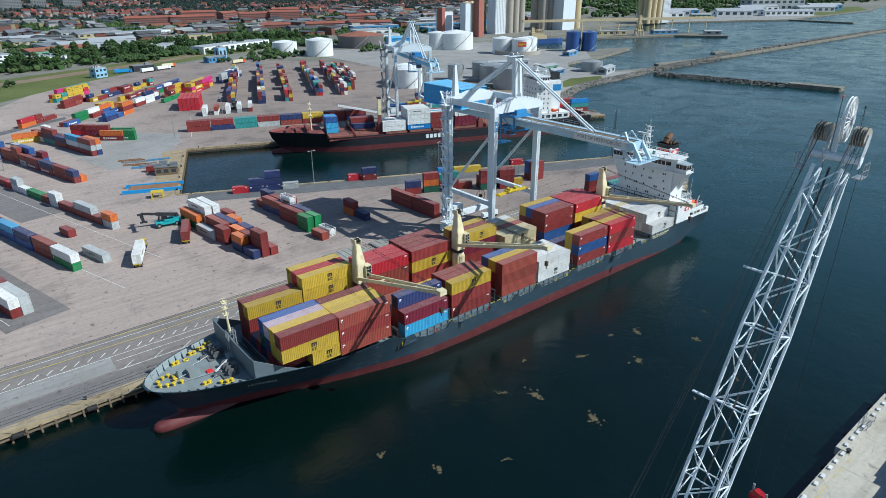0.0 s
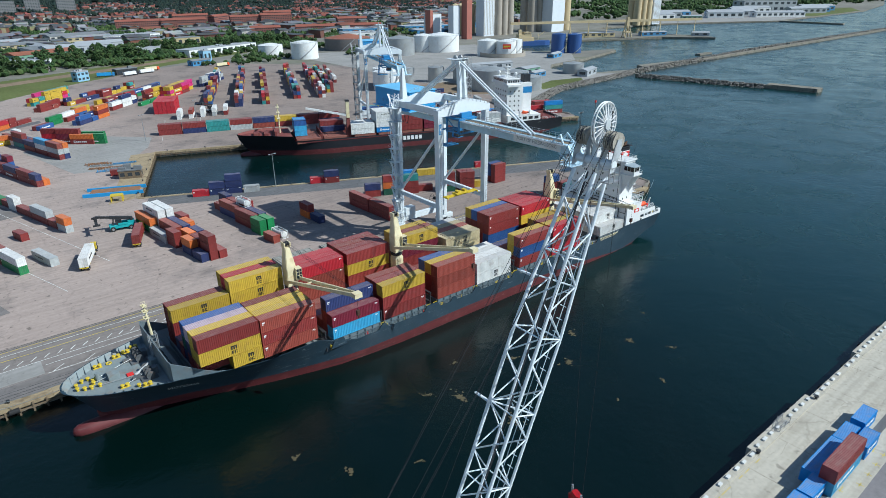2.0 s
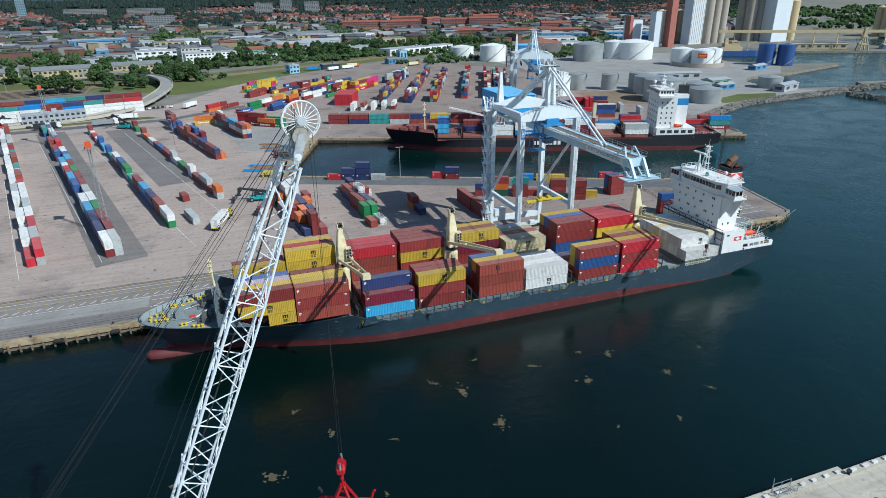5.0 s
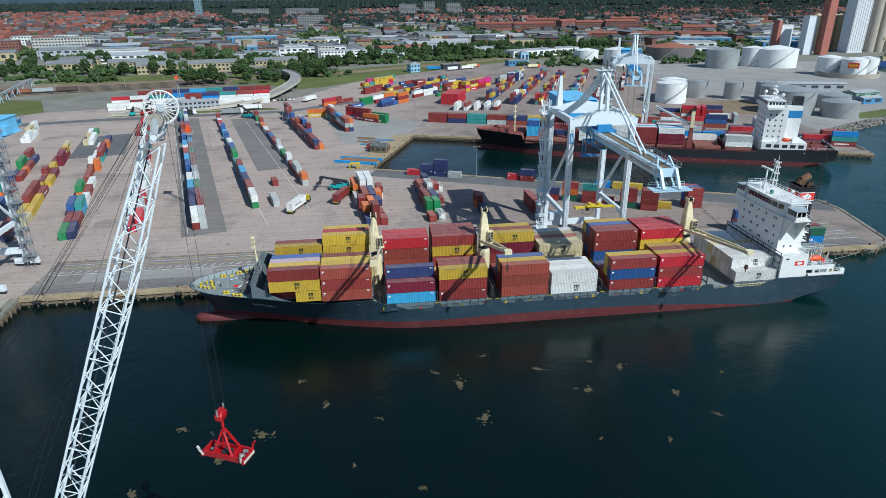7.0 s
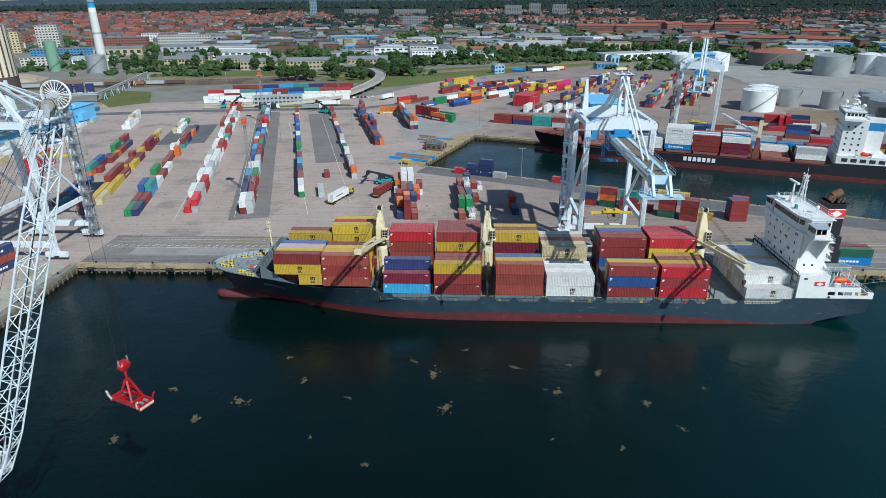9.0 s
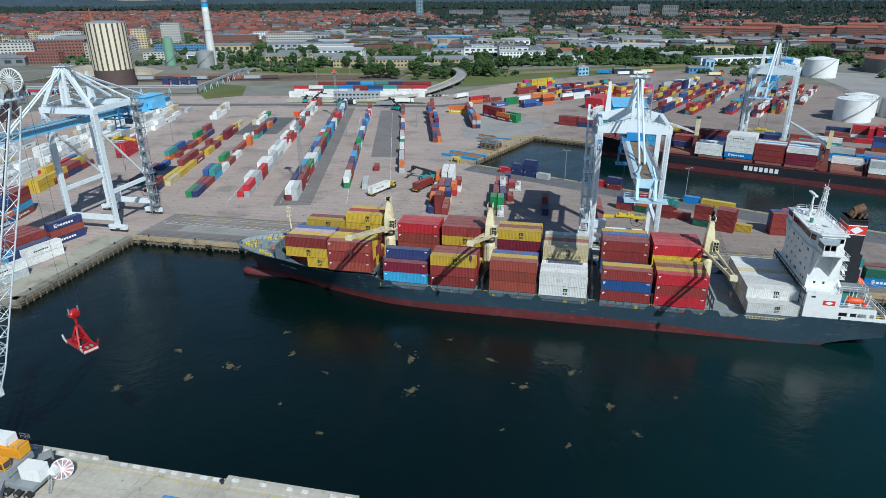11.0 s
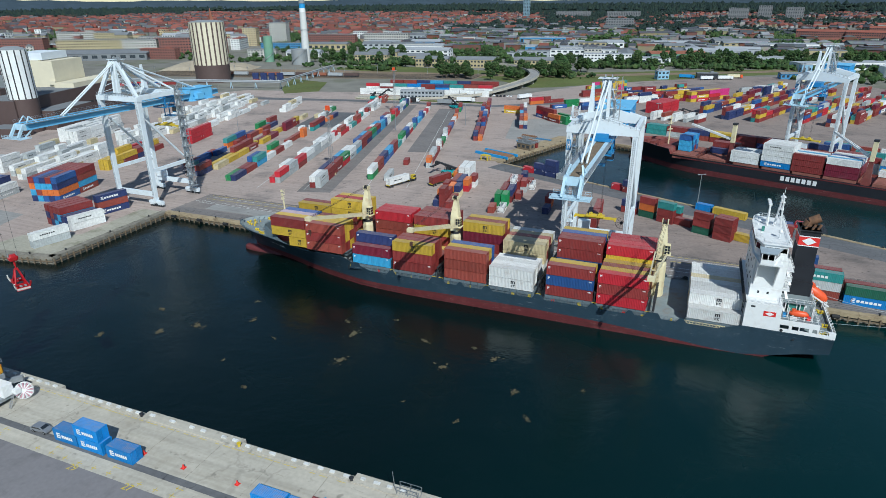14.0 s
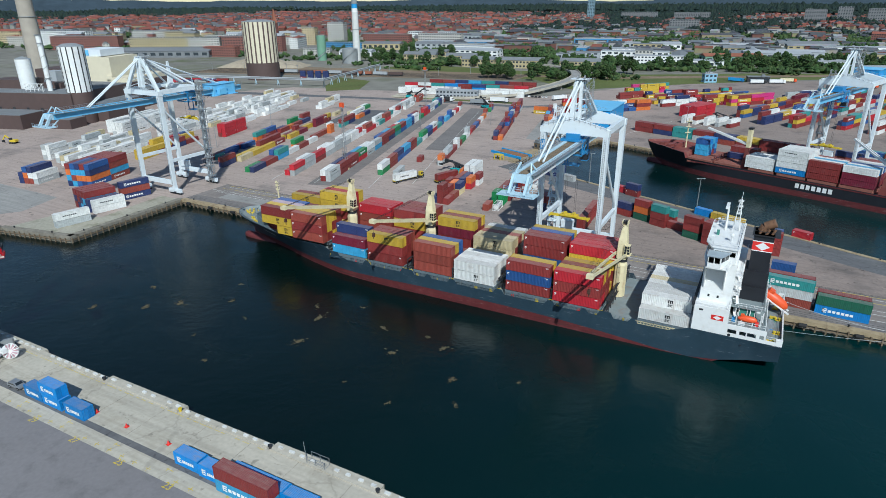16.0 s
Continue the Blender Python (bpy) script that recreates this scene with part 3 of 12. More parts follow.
def container(x, y, z, ang, size, col, hc=0, mark="", where="on the asphalt yard", group="yard containers"):
    """One container whose base centre is at x, y, z, its long side turned by ang degrees from x. Those deep in the yard are joined at the end."""
    if group == "yard containers" and (y > 189 or x < -40) and not (75 < x < 140 and y < 235):
        FAR.append((x, y, z, ang, size, col, hc, mark))
        return None
    me, dm = cont_meshes(size, hc, col)
    word = PAINT[col][0]
    ft = {20: "twenty-foot", 40: "forty-foot", 45: "forty-five-foot"}[size]
    ob = new("container", me)
    ob.matrix_basis = pose(x, y, z, 0, 0, ang)
    tagged(ob, f"{word} corrugated steel {ft} container {where}", "container", group)
    L = LEN[size]
    for s in (-1, 1):
        d = new("door", dm)
        d.parent = ob
        d.matrix_basis = Matrix.Translation((L / 2 - 0.02, s * (CW / 2 - 0.13), 0)) @ Matrix.Diagonal((1, -s, 1, 1))
    if mark:
        for s in (-1, 1):
            lg = new("marking", logo_mesh(mark, HEI[hc], L, s))
            lg.parent = ob
            lg["label"] = "painted marking in plain dark shapes" if mark in "mh" else "painted marking in plain white shapes"
    return ob


def stack(x, y, z, ang, size, cols, hc=0, marks="", **kw):
    """Containers on top of one another, the lowest first; a space in cols skips one."""
    for k, c in enumerate(cols):
        if c != " ":
            container(x, y, z + k * HEI[hc], ang, size, c, hc, marks[k].strip() if k < len(marks) else "", **kw)

# ---- the moored container ship ----
SHIP_Y, HALF = 108.1, 13.4


def lerp_table(tab, x):
    for (xa, ya), (xb, yb) in zip(tab, tab[1:]):
        if x <= xb:
            t = max(0.0, (x - xa) / (xb - xa))
            return ya + (yb - ya) * t
    return tab[-1][1]


def build_hull(name, parent, x_bow, x_end, y_c, half, sheer, deck_w, water_w, deck_z, levels, mats, boot, keel, rim=0.22):
    """Lofted shell: stations along x, levels from below the water to the sheer, the bulwark's inner side and the deck."""
    xs = sorted({x_bow + 0.02, *[x_bow + d for d in (0.15, 0.4, 1, 2, 3.5, 5.5, 8, 11, 14, 17, 20, 24, 28, 33, 39, 46)], *[a for a, _ in sheer if a > x_bow],
                 *[x_bow + 52 + 8 * i for i in range(int((x_end - x_bow - 56) / 8))], x_end - 12, x_end - 6, x_end - 2, x_end})
    bm = bmesh.new()
    grid = []
    for x in xs:
        zs, wd, ww = lerp_table(sheer, x), lerp_table(deck_w, x) * half, lerp_table(water_w, x) * half
        ring = []
        kz, bz = lerp_table(keel, x), lerp_table(boot, x)
        for lv in levels:
            z = min(zs, max(kz, zs if lv is None else bz if lv == "boot" else lv))
            k0 = max(kz, -2.4)
            t = max(0.0, min(1.0, (z - k0) / (zs - k0)))
            w = ww + (wd - ww) * t ** 1.35
            if z < -2.4:
                w = ww * 0.96
            ring.append((z, max(w, 0.02)))
        grid.append((x, ring, zs, wd))
    for s in (-1, 1):
        cols = []
        for x, ring, zs, wd in grid:
            c = [bm.verts.new((x, y_c + s * w, z)) for z, w in ring]
            iw = max(wd - rim, 0.01)
            c.append(bm.verts.new((x + (0.3 if x < x_bow + 1 else 0), y_c + s * iw, zs)))
            dz = lerp_table(deck_z, x)
            wz = ring[0][1]
            for (za, wa), (zb2, wb) in zip(ring, ring[1:]):
                if za <= dz <= zb2 and zb2 > za:
                    wz = wa + (wb - wa) * (dz - za) / (zb2 - za)
            c.append(bm.verts.new((x + (0.3 if x < x_bow + 1 else 0), y_c + s * max(min(iw, wz - rim), 0.01), dz)))
            c.append(bm.verts.new((x + (0.3 if x < x_bow + 1 else 0), y_c, lerp_table(deck_z, x))))
            cols.append(c)
        nl = len(levels)
        for a, b in zip(cols, cols[1:]):
            for k in range(len(a) - 1):
                q = [a[k], b[k], b[k + 1], a[k + 1]]
                f = bm.faces.new(q if s < 0 else q[::-1])
                f.material_index = (1 if k < levels.index("boot") else 0) if k < nl else (2 if k >= nl else 0)
                f.smooth = k < nl - 1
    low = [(x, ring[0][0], ring[0][1]) for x, ring, zs, wd in grid]
    for (xa, za, wa), (xb, zb, wb) in zip(low, low[1:]):
        f = bm.faces.new([bm.verts.new(c) for c in ((xa, y_c + wa, za), (xb, y_c + wb, zb), (xb, y_c - wb, zb), (xa, y_c - wa, za))])
        f.material_index = 1
    bmesh.ops.remove_doubles(bm, verts=bm.verts, dist=0.012)
    bmesh.ops.dissolve_degenerate(bm, edges=bm.edges, dist=0.001)
    # transom
    last = grid[-1]
    pts = [(y_c - w, z) for z, w in last[1]] + [(y_c + w, z) for z, w in reversed(last[1])]
    f = bm.faces.new([bm.verts.new((last[0], y, z)) for y, z in pts])
    return part(name, bm, mats, parent)


ship = thing("container_ship", "slate blue container feeder ship with deck cranes moored at the quay", "ship")
DECK_W = [(16.2, 0.0), (16.35, 0.09), (16.6, 0.135), (17.2, 0.20), (18.2, 0.29), (20, 0.40), (22, 0.50), (24, 0.57), (26.5, 0.645), (30, 0.73), (33, 0.80), (37, 0.86), (42, 0.915), (52, 0.985), (58, 1.0), (190.6, 1.0)]
WATER_W = [(15.7, 0.0), (25.5, 0.0), (31, 0.09), (38, 0.24), (48, 0.50), (58, 0.73), (68, 0.90), (80, 0.985), (90, 1.0), (165, 1.0), (176, 0.96), (190.6, 0.9)]
SHEER = [(16.2, 8.0), (34.5, 8.0), (38, 7.65), (43, 7.1), (49, 6.45), (52, 6.4), (62.5, 6.6), (66, 5.2), (72, 3.3), (150, 3.3), (166.5, 3.5), (171.4, 5.35), (184, 5.35), (190.6, 5.35)]
build_hull("hull", ship, 16.2, 190.6, SHIP_Y, HALF, SHEER,
           DECK_W,
           WATER_W,
           [(15.7, 7.0), (37, 7.1), (37.6, 4.6), (62.5, 4.6), (66, 4.0), (72, 3.12), (168, 3.2), (172, 4.6), (190.6, 4.6)],
           [-6.0, -2.4, "boot", 2.0, 4.2, 6.2, None], [M_HULL, M_HULL_RED, M_DECK],
           [(15, 0.5), (24, 0.2), (48, -0.3), (75, -0.5), (95, 0.1), (120, 0.2), (138, -0.2), (152, -1.0), (164, -2.0), (170, -2.38), (190.6, -2.38)],
           [(16.2, 7.8), (17.2, 6.8), (18.4, 5.2), (20.0, 2.8), (21.5, 0.5), (23, -1.0), (24.5, -2.4), (27, -6.0), (171, -6.0), (176, -2.4), (182, -0.6), (190.6, 0.8)])
# bulbous bow
bm = bmesh.new()
rings = []
for x, r, zc in ((16.2, 0.15, -1.9), (16.5, 0.85, -1.9), (17.4, 1.4, -2.0), (19.4, 1.75, -2.25), (23, 1.95, -2.5), (28, 2.1, -3.0), (34, 2.0, -3.6)):
    rings.append([bm.verts.new((x, SHIP_Y + 0.92 * r * math.cos(a), zc + r * math.sin(a))) for a in [k * math.tau / 20 for k in range(20)]])
for a, b in zip(rings, rings[1:]):
    for k in range(20):
        bm.faces.new((a[k], a[(k + 1) % 20], b[(k + 1) % 20], b[k])).smooth = True
bm.faces.new(rings[0][::-1])
part("bulbous_bow", bm, M_HULL_RED, ship, "faded red bulbous bow breaking the water")
# stem fillet between the bulb and the flare
bm = bmesh.new()
a = [(21.0, 1.1), (21.2, -0.8), (24, -2.0), (30, -2.8), (30, 1.0), (24, 3.0)]
vs0, vs1 = [bm.verts.new((x, SHIP_Y - 0.1, z)) for x, z in a], [bm.verts.new((x, SHIP_Y + 0.1, z)) for x, z in a]
bm.faces.new(vs0), bm.faces.new(vs1[::-1])
for i in range(len(a)):
    bm.faces.new((vs0[i], vs1[i], vs1[(i + 1) % len(a)], vs0[(i + 1) % len(a)]))
part("stem", bm, M_HULL_RED, ship)
# breakwater wall at the end of the forecastle, with side wings that slope down to the bulwark
bm = bmesh.new()
for s in (-1, 1):
    p = [(33.2, 0.0, 6.9, 11.7), (33.25, 9.2, 6.9, 11.7), (33.45, 10.45, 7.75, 11.65), (35.4, 10.85, 7.75, 10.6), (37.2, 11.3, 7.55, 9.55), (39.0, 11.6, 7.4, 8.5), (41.2, 11.95, 7.15, 7.5), (42.6, 12.1, 7.0, 7.2)]
    for (xa, ya, ba, za), (xb, yb, bb, zb) in zip(p, p[1:]):
        ya, yb = SHIP_Y + s * ya, SHIP_Y + s * yb
        q = [bm.verts.new(c) for c in ((xa, ya, ba), (xb, yb, bb), (xb, yb, zb), (xa, ya, za), (xa + .2, ya, ba), (xb + .2, yb, bb), (xb + .2, yb, zb), (xa + .2, ya, za))]
        for f in ((0, 1, 2, 3), (7, 6, 5, 4), (3, 2, 6, 7), (0, 3, 7, 4), (1, 5, 6, 2)):
            bm.faces.new([q[i] for i in f])
bmesh.ops.remove_doubles(bm, verts=bm.verts, dist=0.01)
part("breakwater", bm, M_SHIP_GREY, ship, "slate blue steel breakwater wall with sloping side wings")
for k in range(9):
    yy = SHIP_Y - 9.2 + k * 2.3
    bm = bmesh.new()
    vs = [bm.verts.new((x, yy + d, z)) for d in (-0.06, 0.06) for x, z in ((33.35, 6.8), (35.6, 6.8), (33.35, 11.4))]
    bm.faces.new(vs[:3]), bm.faces.new(vs[5:2:-1])
    for i in range(3):
        bm.faces.new((vs[i], vs[(i + 1) % 3], vs[3 + (i + 1) % 3], vs[3 + i]))
    part("breakwater_stay", bm, M_SHIP_GREY, ship)
# hatch coamings under every bay
BAYS = [(44.2, 7.2), (56.7, 6.9), (72.5, 4.95), (85.7, 4.95), (101.6, 4.95), (114.7, 4.75), (130.3, 4.8), (143.5, 4.6), (165.3, 4.75)]
for x, zb in BAYS:
    hw = 8.5 if x < 50 else 10.8 if x < 60 else 12.3
    bm = boxes_bm((x - 6.2, SHIP_Y - hw + 0.7, 5.4 if x < 60 else 2.4, x + 6.2, SHIP_Y + hw - 0.7, zb - 0.25), (x - 6.4, SHIP_Y - hw, zb - 0.25, x + 6.4, SHIP_Y + hw, zb - 0.01))
    part("hatch_cover", bm, M_SHIP_GREY, ship)
    if x < 60:
        continue
    for s in (-1, 1):
        part("hatch_coaming", boxes_bm((x - 6.3, SHIP_Y + s * 12.6 - 0.25, 2.9, x + 6.3, SHIP_Y + s * 12.6 + 0.25, zb - 0.12)), M_SHIP_GREY, ship)
    for s in (-1, 1):
        for k in range(7):
            xx = x - 6 + k * 2
            part("stanchion", boxes_bm((xx - 0.12, SHIP_Y + s * 12.98 - 0.12, 3.1, xx + 0.12, SHIP_Y + s * 12.98 + 0.12, zb - 0.02)), M_SHIP_GREY, ship)
        part("stanchion_rail", boxes_bm((x - 6.1, SHIP_Y + s * 13.0 - 0.06, zb - 0.9, x + 6.1, SHIP_Y + s * 13.0 + 0.06, zb - 0.8)), M_SHIP_GREY, ship)
# lashing bridges between bays and yellow-edged hatchways
for x in (64.6, 78.9 + 0.2, 93.4, 108.0, 122.2, 136.9, 151.4):
    bm = bmesh.new()
    for yy in [SHIP_Y - 12.6 + 2.52 * k for k in range(11)]:
        add_box(bm, x - 0.12, yy - 0.07, 2.5, x + 0.12, yy + 0.07, 7.6)
    add_box(bm, x - 0.3, SHIP_Y - 12.7, 7.4, x + 0.3, SHIP_Y + 12.7, 7.5)
    add_box(bm, x - 0.3, SHIP_Y - 12.7, 5.0, x + 0.3, SHIP_Y + 12.7, 5.08)
    part("lashing_bridge", bm, M_DARK, ship)
rnd = random.Random(5)
for x in (66, 79.3, 92.5, 94.5, 107.9, 122.4, 136.9, 150.0):
    bm = bmesh.new()
    yy = SHIP_Y - 13.0
    for d in (-0.6, 0.6):
        add_box(bm, x + d - 0.05, yy - 0.05, 3.2, x + d + 0.05, yy + 0.05, 4.7)
    add_box(bm, x - 0.65, yy - 0.05, 4.62, x + 0.65, yy + 0.05, 4.72)
    add_box(bm, x - 0.65, yy - 0.05, 3.9, x + 0.65, yy + 0.05, 3.98)
    add_box(bm, x - 0.5, yy + 0.5, 2.5, x + 0.4, yy + 1.2, 3.6)
    part("hatch_rail", bm, M_YELLOW, ship, "yellow handrail at a hatchway")
# raised side plates and posts by the gaps between the bays
for x, w, h in ((67.4, 2.2, 5.3), (79.2, 1.1, 4.5), (93.5, 3.2, 4.7), (100.4, 0.7, 4.4), (108.2, 1.4, 4.5), (122.4, 1.6, 4.6), (136.9, 1.3, 4.5), (146.0, 0.7, 4.4), (151.4, 2.6, 4.8), (158.2, 0.8, 4.5)):
    for s in (-1, 1):
        bm = bmesh.new()
        pr = [(x - w / 2 - 0.9, 3.25), (x + w / 2 + 0.9, 3.25), (x + w / 2, h), (x - w / 2, h)]
        a, b = [bm.verts.new((px, SHIP_Y + s * 13.39, pz)) for px, pz in pr], [bm.verts.new((px, SHIP_Y + s * 13.25, pz)) for px, pz in pr]
        bm.faces.new(a), bm.faces.new(b[::-1])
        for k in range(4):
            bm.faces.new((a[k], b[k], b[(k + 1) % 4], a[(k + 1) % 4]))
        bmesh.ops.recalc_face_normals(bm, faces=bm.faces)
        part("bulwark_plate", bm, M_HULL, ship)
rgd = random.Random(19)
for k in range(15):
    x = 74 + k * 5.8 + rgd.uniform(-1, 1)
    part("deck_box", boxes_bm((x, SHIP_Y - 13.0, 3.2, x + rgd.uniform(0.5, 0.9), SHIP_Y - 12.75, 3.2 + rgd.uniform(0.5, 0.9))), M_YELLOW if k % 3 else M_RED, ship, "small painted safety box by the rail")
# ship's rail along the near and far sides
for s in (-1, 1):
    bm = bmesh.new()
    yy = SHIP_Y + s * 13.2
    for k in range(45):
        x = 73 + k * 2.1
        add_box(bm, x - 0.03, yy - 0.03, 3.2, x + 0.03, yy + 0.03, 4.3)
    for z in (3.65, 3.97, 4.28):
        add_box(bm, 73, yy - 0.025, z - 0.025, 166, yy + 0.025, z + 0.025)
    part("side_rail", bm, M_SHIP_GREY, ship)


def hull_half(x, z):
    zs, t0 = lerp_table(SHEER, x), -2.4
    t = max(0.0, min(1.0, (z - t0) / (zs - t0)))
    a, b = lerp_table(WATER_W, x) * HALF, lerp_table(DECK_W, x) * HALF
    return a + (b - a) * t ** 1.35


# the name follows the flare of the bow
nm = lettering("ship_name", "VICTORIA", 1.3, M_MARK_WHITE, ship, Matrix.Identity(4), "white painted ship's name on the bow")
for vert in nm.data.vertices:
    u, v, w = vert.co
    x, z = 35.6 + u, 4.15 + v - 0.14 * u
    vert.co = (x, SHIP_Y - hull_half(x, z) - 0.22 - w, z)

# forecastle gear
M_DECK_GEAR = mat("deck_gear_dark", (0.10, 0.105, 0.11), 0.6, var=0.3, fine=1.5, coarse=0.4, stain=(0.2, 0.12, 0.08), stain_amt=0.5, stain_scale=1.0)
def bollard(parent, x, y, z, pair=False):
    bm = bmesh.new()
    for d in (-0.42, 0.42) if pair else (0.0,):
        add_tube(bm, (x + d, y, z), (x + d, y, z + 0.55), 0.26, 12, 0.22)
        add_tube(bm, (x + d, y, z + 0.55), (x + d, y, z + 0.72), 0.40, 14, 0.34)
    if pair:
        add_box(bm, x - 0.85, y - 0.32, z, x + 0.85, y + 0.32, z + 0.1)
    part("bollard", bm, M_YELLOW, parent, "yellow double mooring bollard" if pair else "yellow mushroom-topped bollard")


for x, y in ((18.9, 108.8), (20.0, 109.7), (21.1, 109.9), (21.8, 108.8), (22.5, 109.2), (18.9, 107.5), (20.0, 106.8), (21.1, 106.5), (21.7, 107.8), (22.5, 106.3), (28.2, 101.4)):
    bollard(ship, x, y, 7.02)
for x, y in ((26.1, 103.0), (29.6, 100.9), (23.5, 113.4), (27.3, 114.9), (29.2, 115.6), (31.0, 116.6)):
    bollard(ship, x, y, 7.02, True)
bm = bmesh.new()
for k in range(7):
    a0, a1 = k * 0.9, (k + 1) * 0.9
    add_tube(bm, (25.6 + 0.5 * math.cos(a0), 113.6 + 0.5 * math.sin(a0), 7.15), (25.6 + 0.5 * math.cos(a1), 113.6 + 0.5 * math.sin(a1), 7.15), 0.14, 6)
part("rope_coil", bm, M_YELLOW, ship, "coiled yellow mooring rope")
for xa, ya, xb, yb in ((22.5, 106.3, 29.6, 105.0), (22.5, 109.1, 29.4, 111.6), (21.7, 107.8, 24.4, 108.0), (26.1, 103.1, 29.8, 104.6)):
    bm = bmesh.new()
    add_tube(bm, (xa, ya, 7.35), (xb, yb, 7.6), 0.05, 5)
    part("mooring_line", bm, M_ROPE_PALE, ship)
part("anchor_hatch", boxes_bm((27.3, 106.2, 7.02, 28.5, 107.2, 7.3)), M_RED, ship, "small red locker on the foredeck")
bm = bmesh.new()
add_beam(bm, (28.6, 105.6, 7.3), (31.4, 106.0, 8.6), 0.3)
part("chain_guide", bm, M_WHITE, ship)
for dy in (-3.8, 3.8):
    bm = bmesh.new()
    y0 = SHIP_Y + dy
    add_box(bm, 29.0, y0 - 2.1, 7.05, 32.0, y0 + 2.1, 7.3)
    add_tube(bm, (30.7, y0 - 1.9, 8.0), (30.7, y0 + 1.9, 8.0), 0.36, 14)
    for d in (-1.9, -0.6, 0.7, 1.9):
        add_tube(bm, (30.7, y0 + d - 0.08, 8.0), (30.7, y0 + d + 0.08, 8.0), 0.78, 18)
    add_box(bm, 31.4, y0 - 0.7, 7.2, 32.4, y0 + 0.7, 8.6)
    add_box(bm, 27.8, y0 - 0.35, 7.0, 29.3, y0 + 0.35, 7.7)
    part("anchor_windlass", bm, M_DECK_GEAR, ship, "grey anchor windlass with drums")
bm = bmesh.new()
add_box(bm, 24.2, SHIP_Y - 1.2, 7.0, 26.2, SHIP_Y + 1.0, 8.2)
part("deck_locker", bm, M_DECK, ship)
bm = bmesh.new()
add_tube(bm, (22.6, SHIP_Y + 0.2, 7.0), (22.6, SHIP_Y + 0.2, 8.9), 0.4, 10)
part("vent_pipe", bm, M_DECK, ship)
bm = bmesh.new()
add_box(bm, 32.0, SHIP_Y - 1.0, 7.0, 33.4, SHIP_Y + 1.0, 8.3)
part("deck_locker", bm, M_DECK, ship)
# bulwark ribs and a rail round the bow
for k in range(11):
    x = 18.4 + k * 1.42
    w0, w1 = hull_half(x, 7.0) - 0.35, hull_half(x, 8.0) - 0.35
    for s in (-1, 1):
        bm = bmesh.new()
        vs = [bm.verts.new((x + d, SHIP_Y + s * yy, z)) for d in (-0.05, 0.05) for yy, z in ((w0, 7.0), (w0 - 1.1, 7.0), (w1 - 0.25, 7.9), (w1, 7.9))]
        bm.faces.new(vs[:4]), bm.faces.new(vs[7:3:-1])
        for i in range(4):
            bm.faces.new((vs[i], vs[(i + 1) % 4], vs[4 + (i + 1) % 4], vs[4 + i]))
        bmesh.ops.recalc_face_normals(bm, faces=bm.faces)
        part("bulwark_rib", bm, M_SHIP_GREY, ship)
# foremast
bm = bmesh.new()
add_tube(bm, (33.6, SHIP_Y + 0.7, 13.0), (33.2, SHIP_Y + 0.7, 20.0), 0.28, 8, 0.16)
for z in (16.8, 18.2, 19.4):
    add_box(bm, 32.9, SHIP_Y + 0.1, z, 33.7, SHIP_Y + 1.3, z + 0.08)
    add_box(bm, 32.7, SHIP_Y + 0.5, z + 0.08, 32.95, SHIP_Y + 0.8, z + 0.5)
    for dy in (0.1, 1.3):
        add_beam(bm, (32.9, SHIP_Y + dy, z + 0.7), (33.7, SHIP_Y + dy, z + 0.7), 0.05)
        add_beam(bm, (33.7, SHIP_Y + dy, z), (33.7, SHIP_Y + dy, z + 0.7), 0.05)
part("foremast", bm, M_CREAM, ship, "cream foremast with light platforms")
bm = bmesh.new()
c = [(33.6 + dx, SHIP_Y + 0.7 + dy) for dx, dy in ((-.75, -.75), (.75, -.75), (.75, .75), (-.75, .75))]
for (xa, ya), (xb, yb) in zip(c, c[1:] + c[:1]):
    add_beam(bm, (xa, ya, 7.0), (xa, ya, 13.2), 0.16)
    for z in (8.4, 10.0, 11.6, 13.1):
        add_beam(bm, (xa, ya, z), (xb, yb, z), 0.1)
    add_beam(bm, (xa, ya, 7.0), (xb, yb, 10.0), 0.09)
    add_beam(bm, (xb, yb, 9.6), (xa, ya, 13.1), 0.09)
part("mast_trestle", bm, M_GREY, ship)


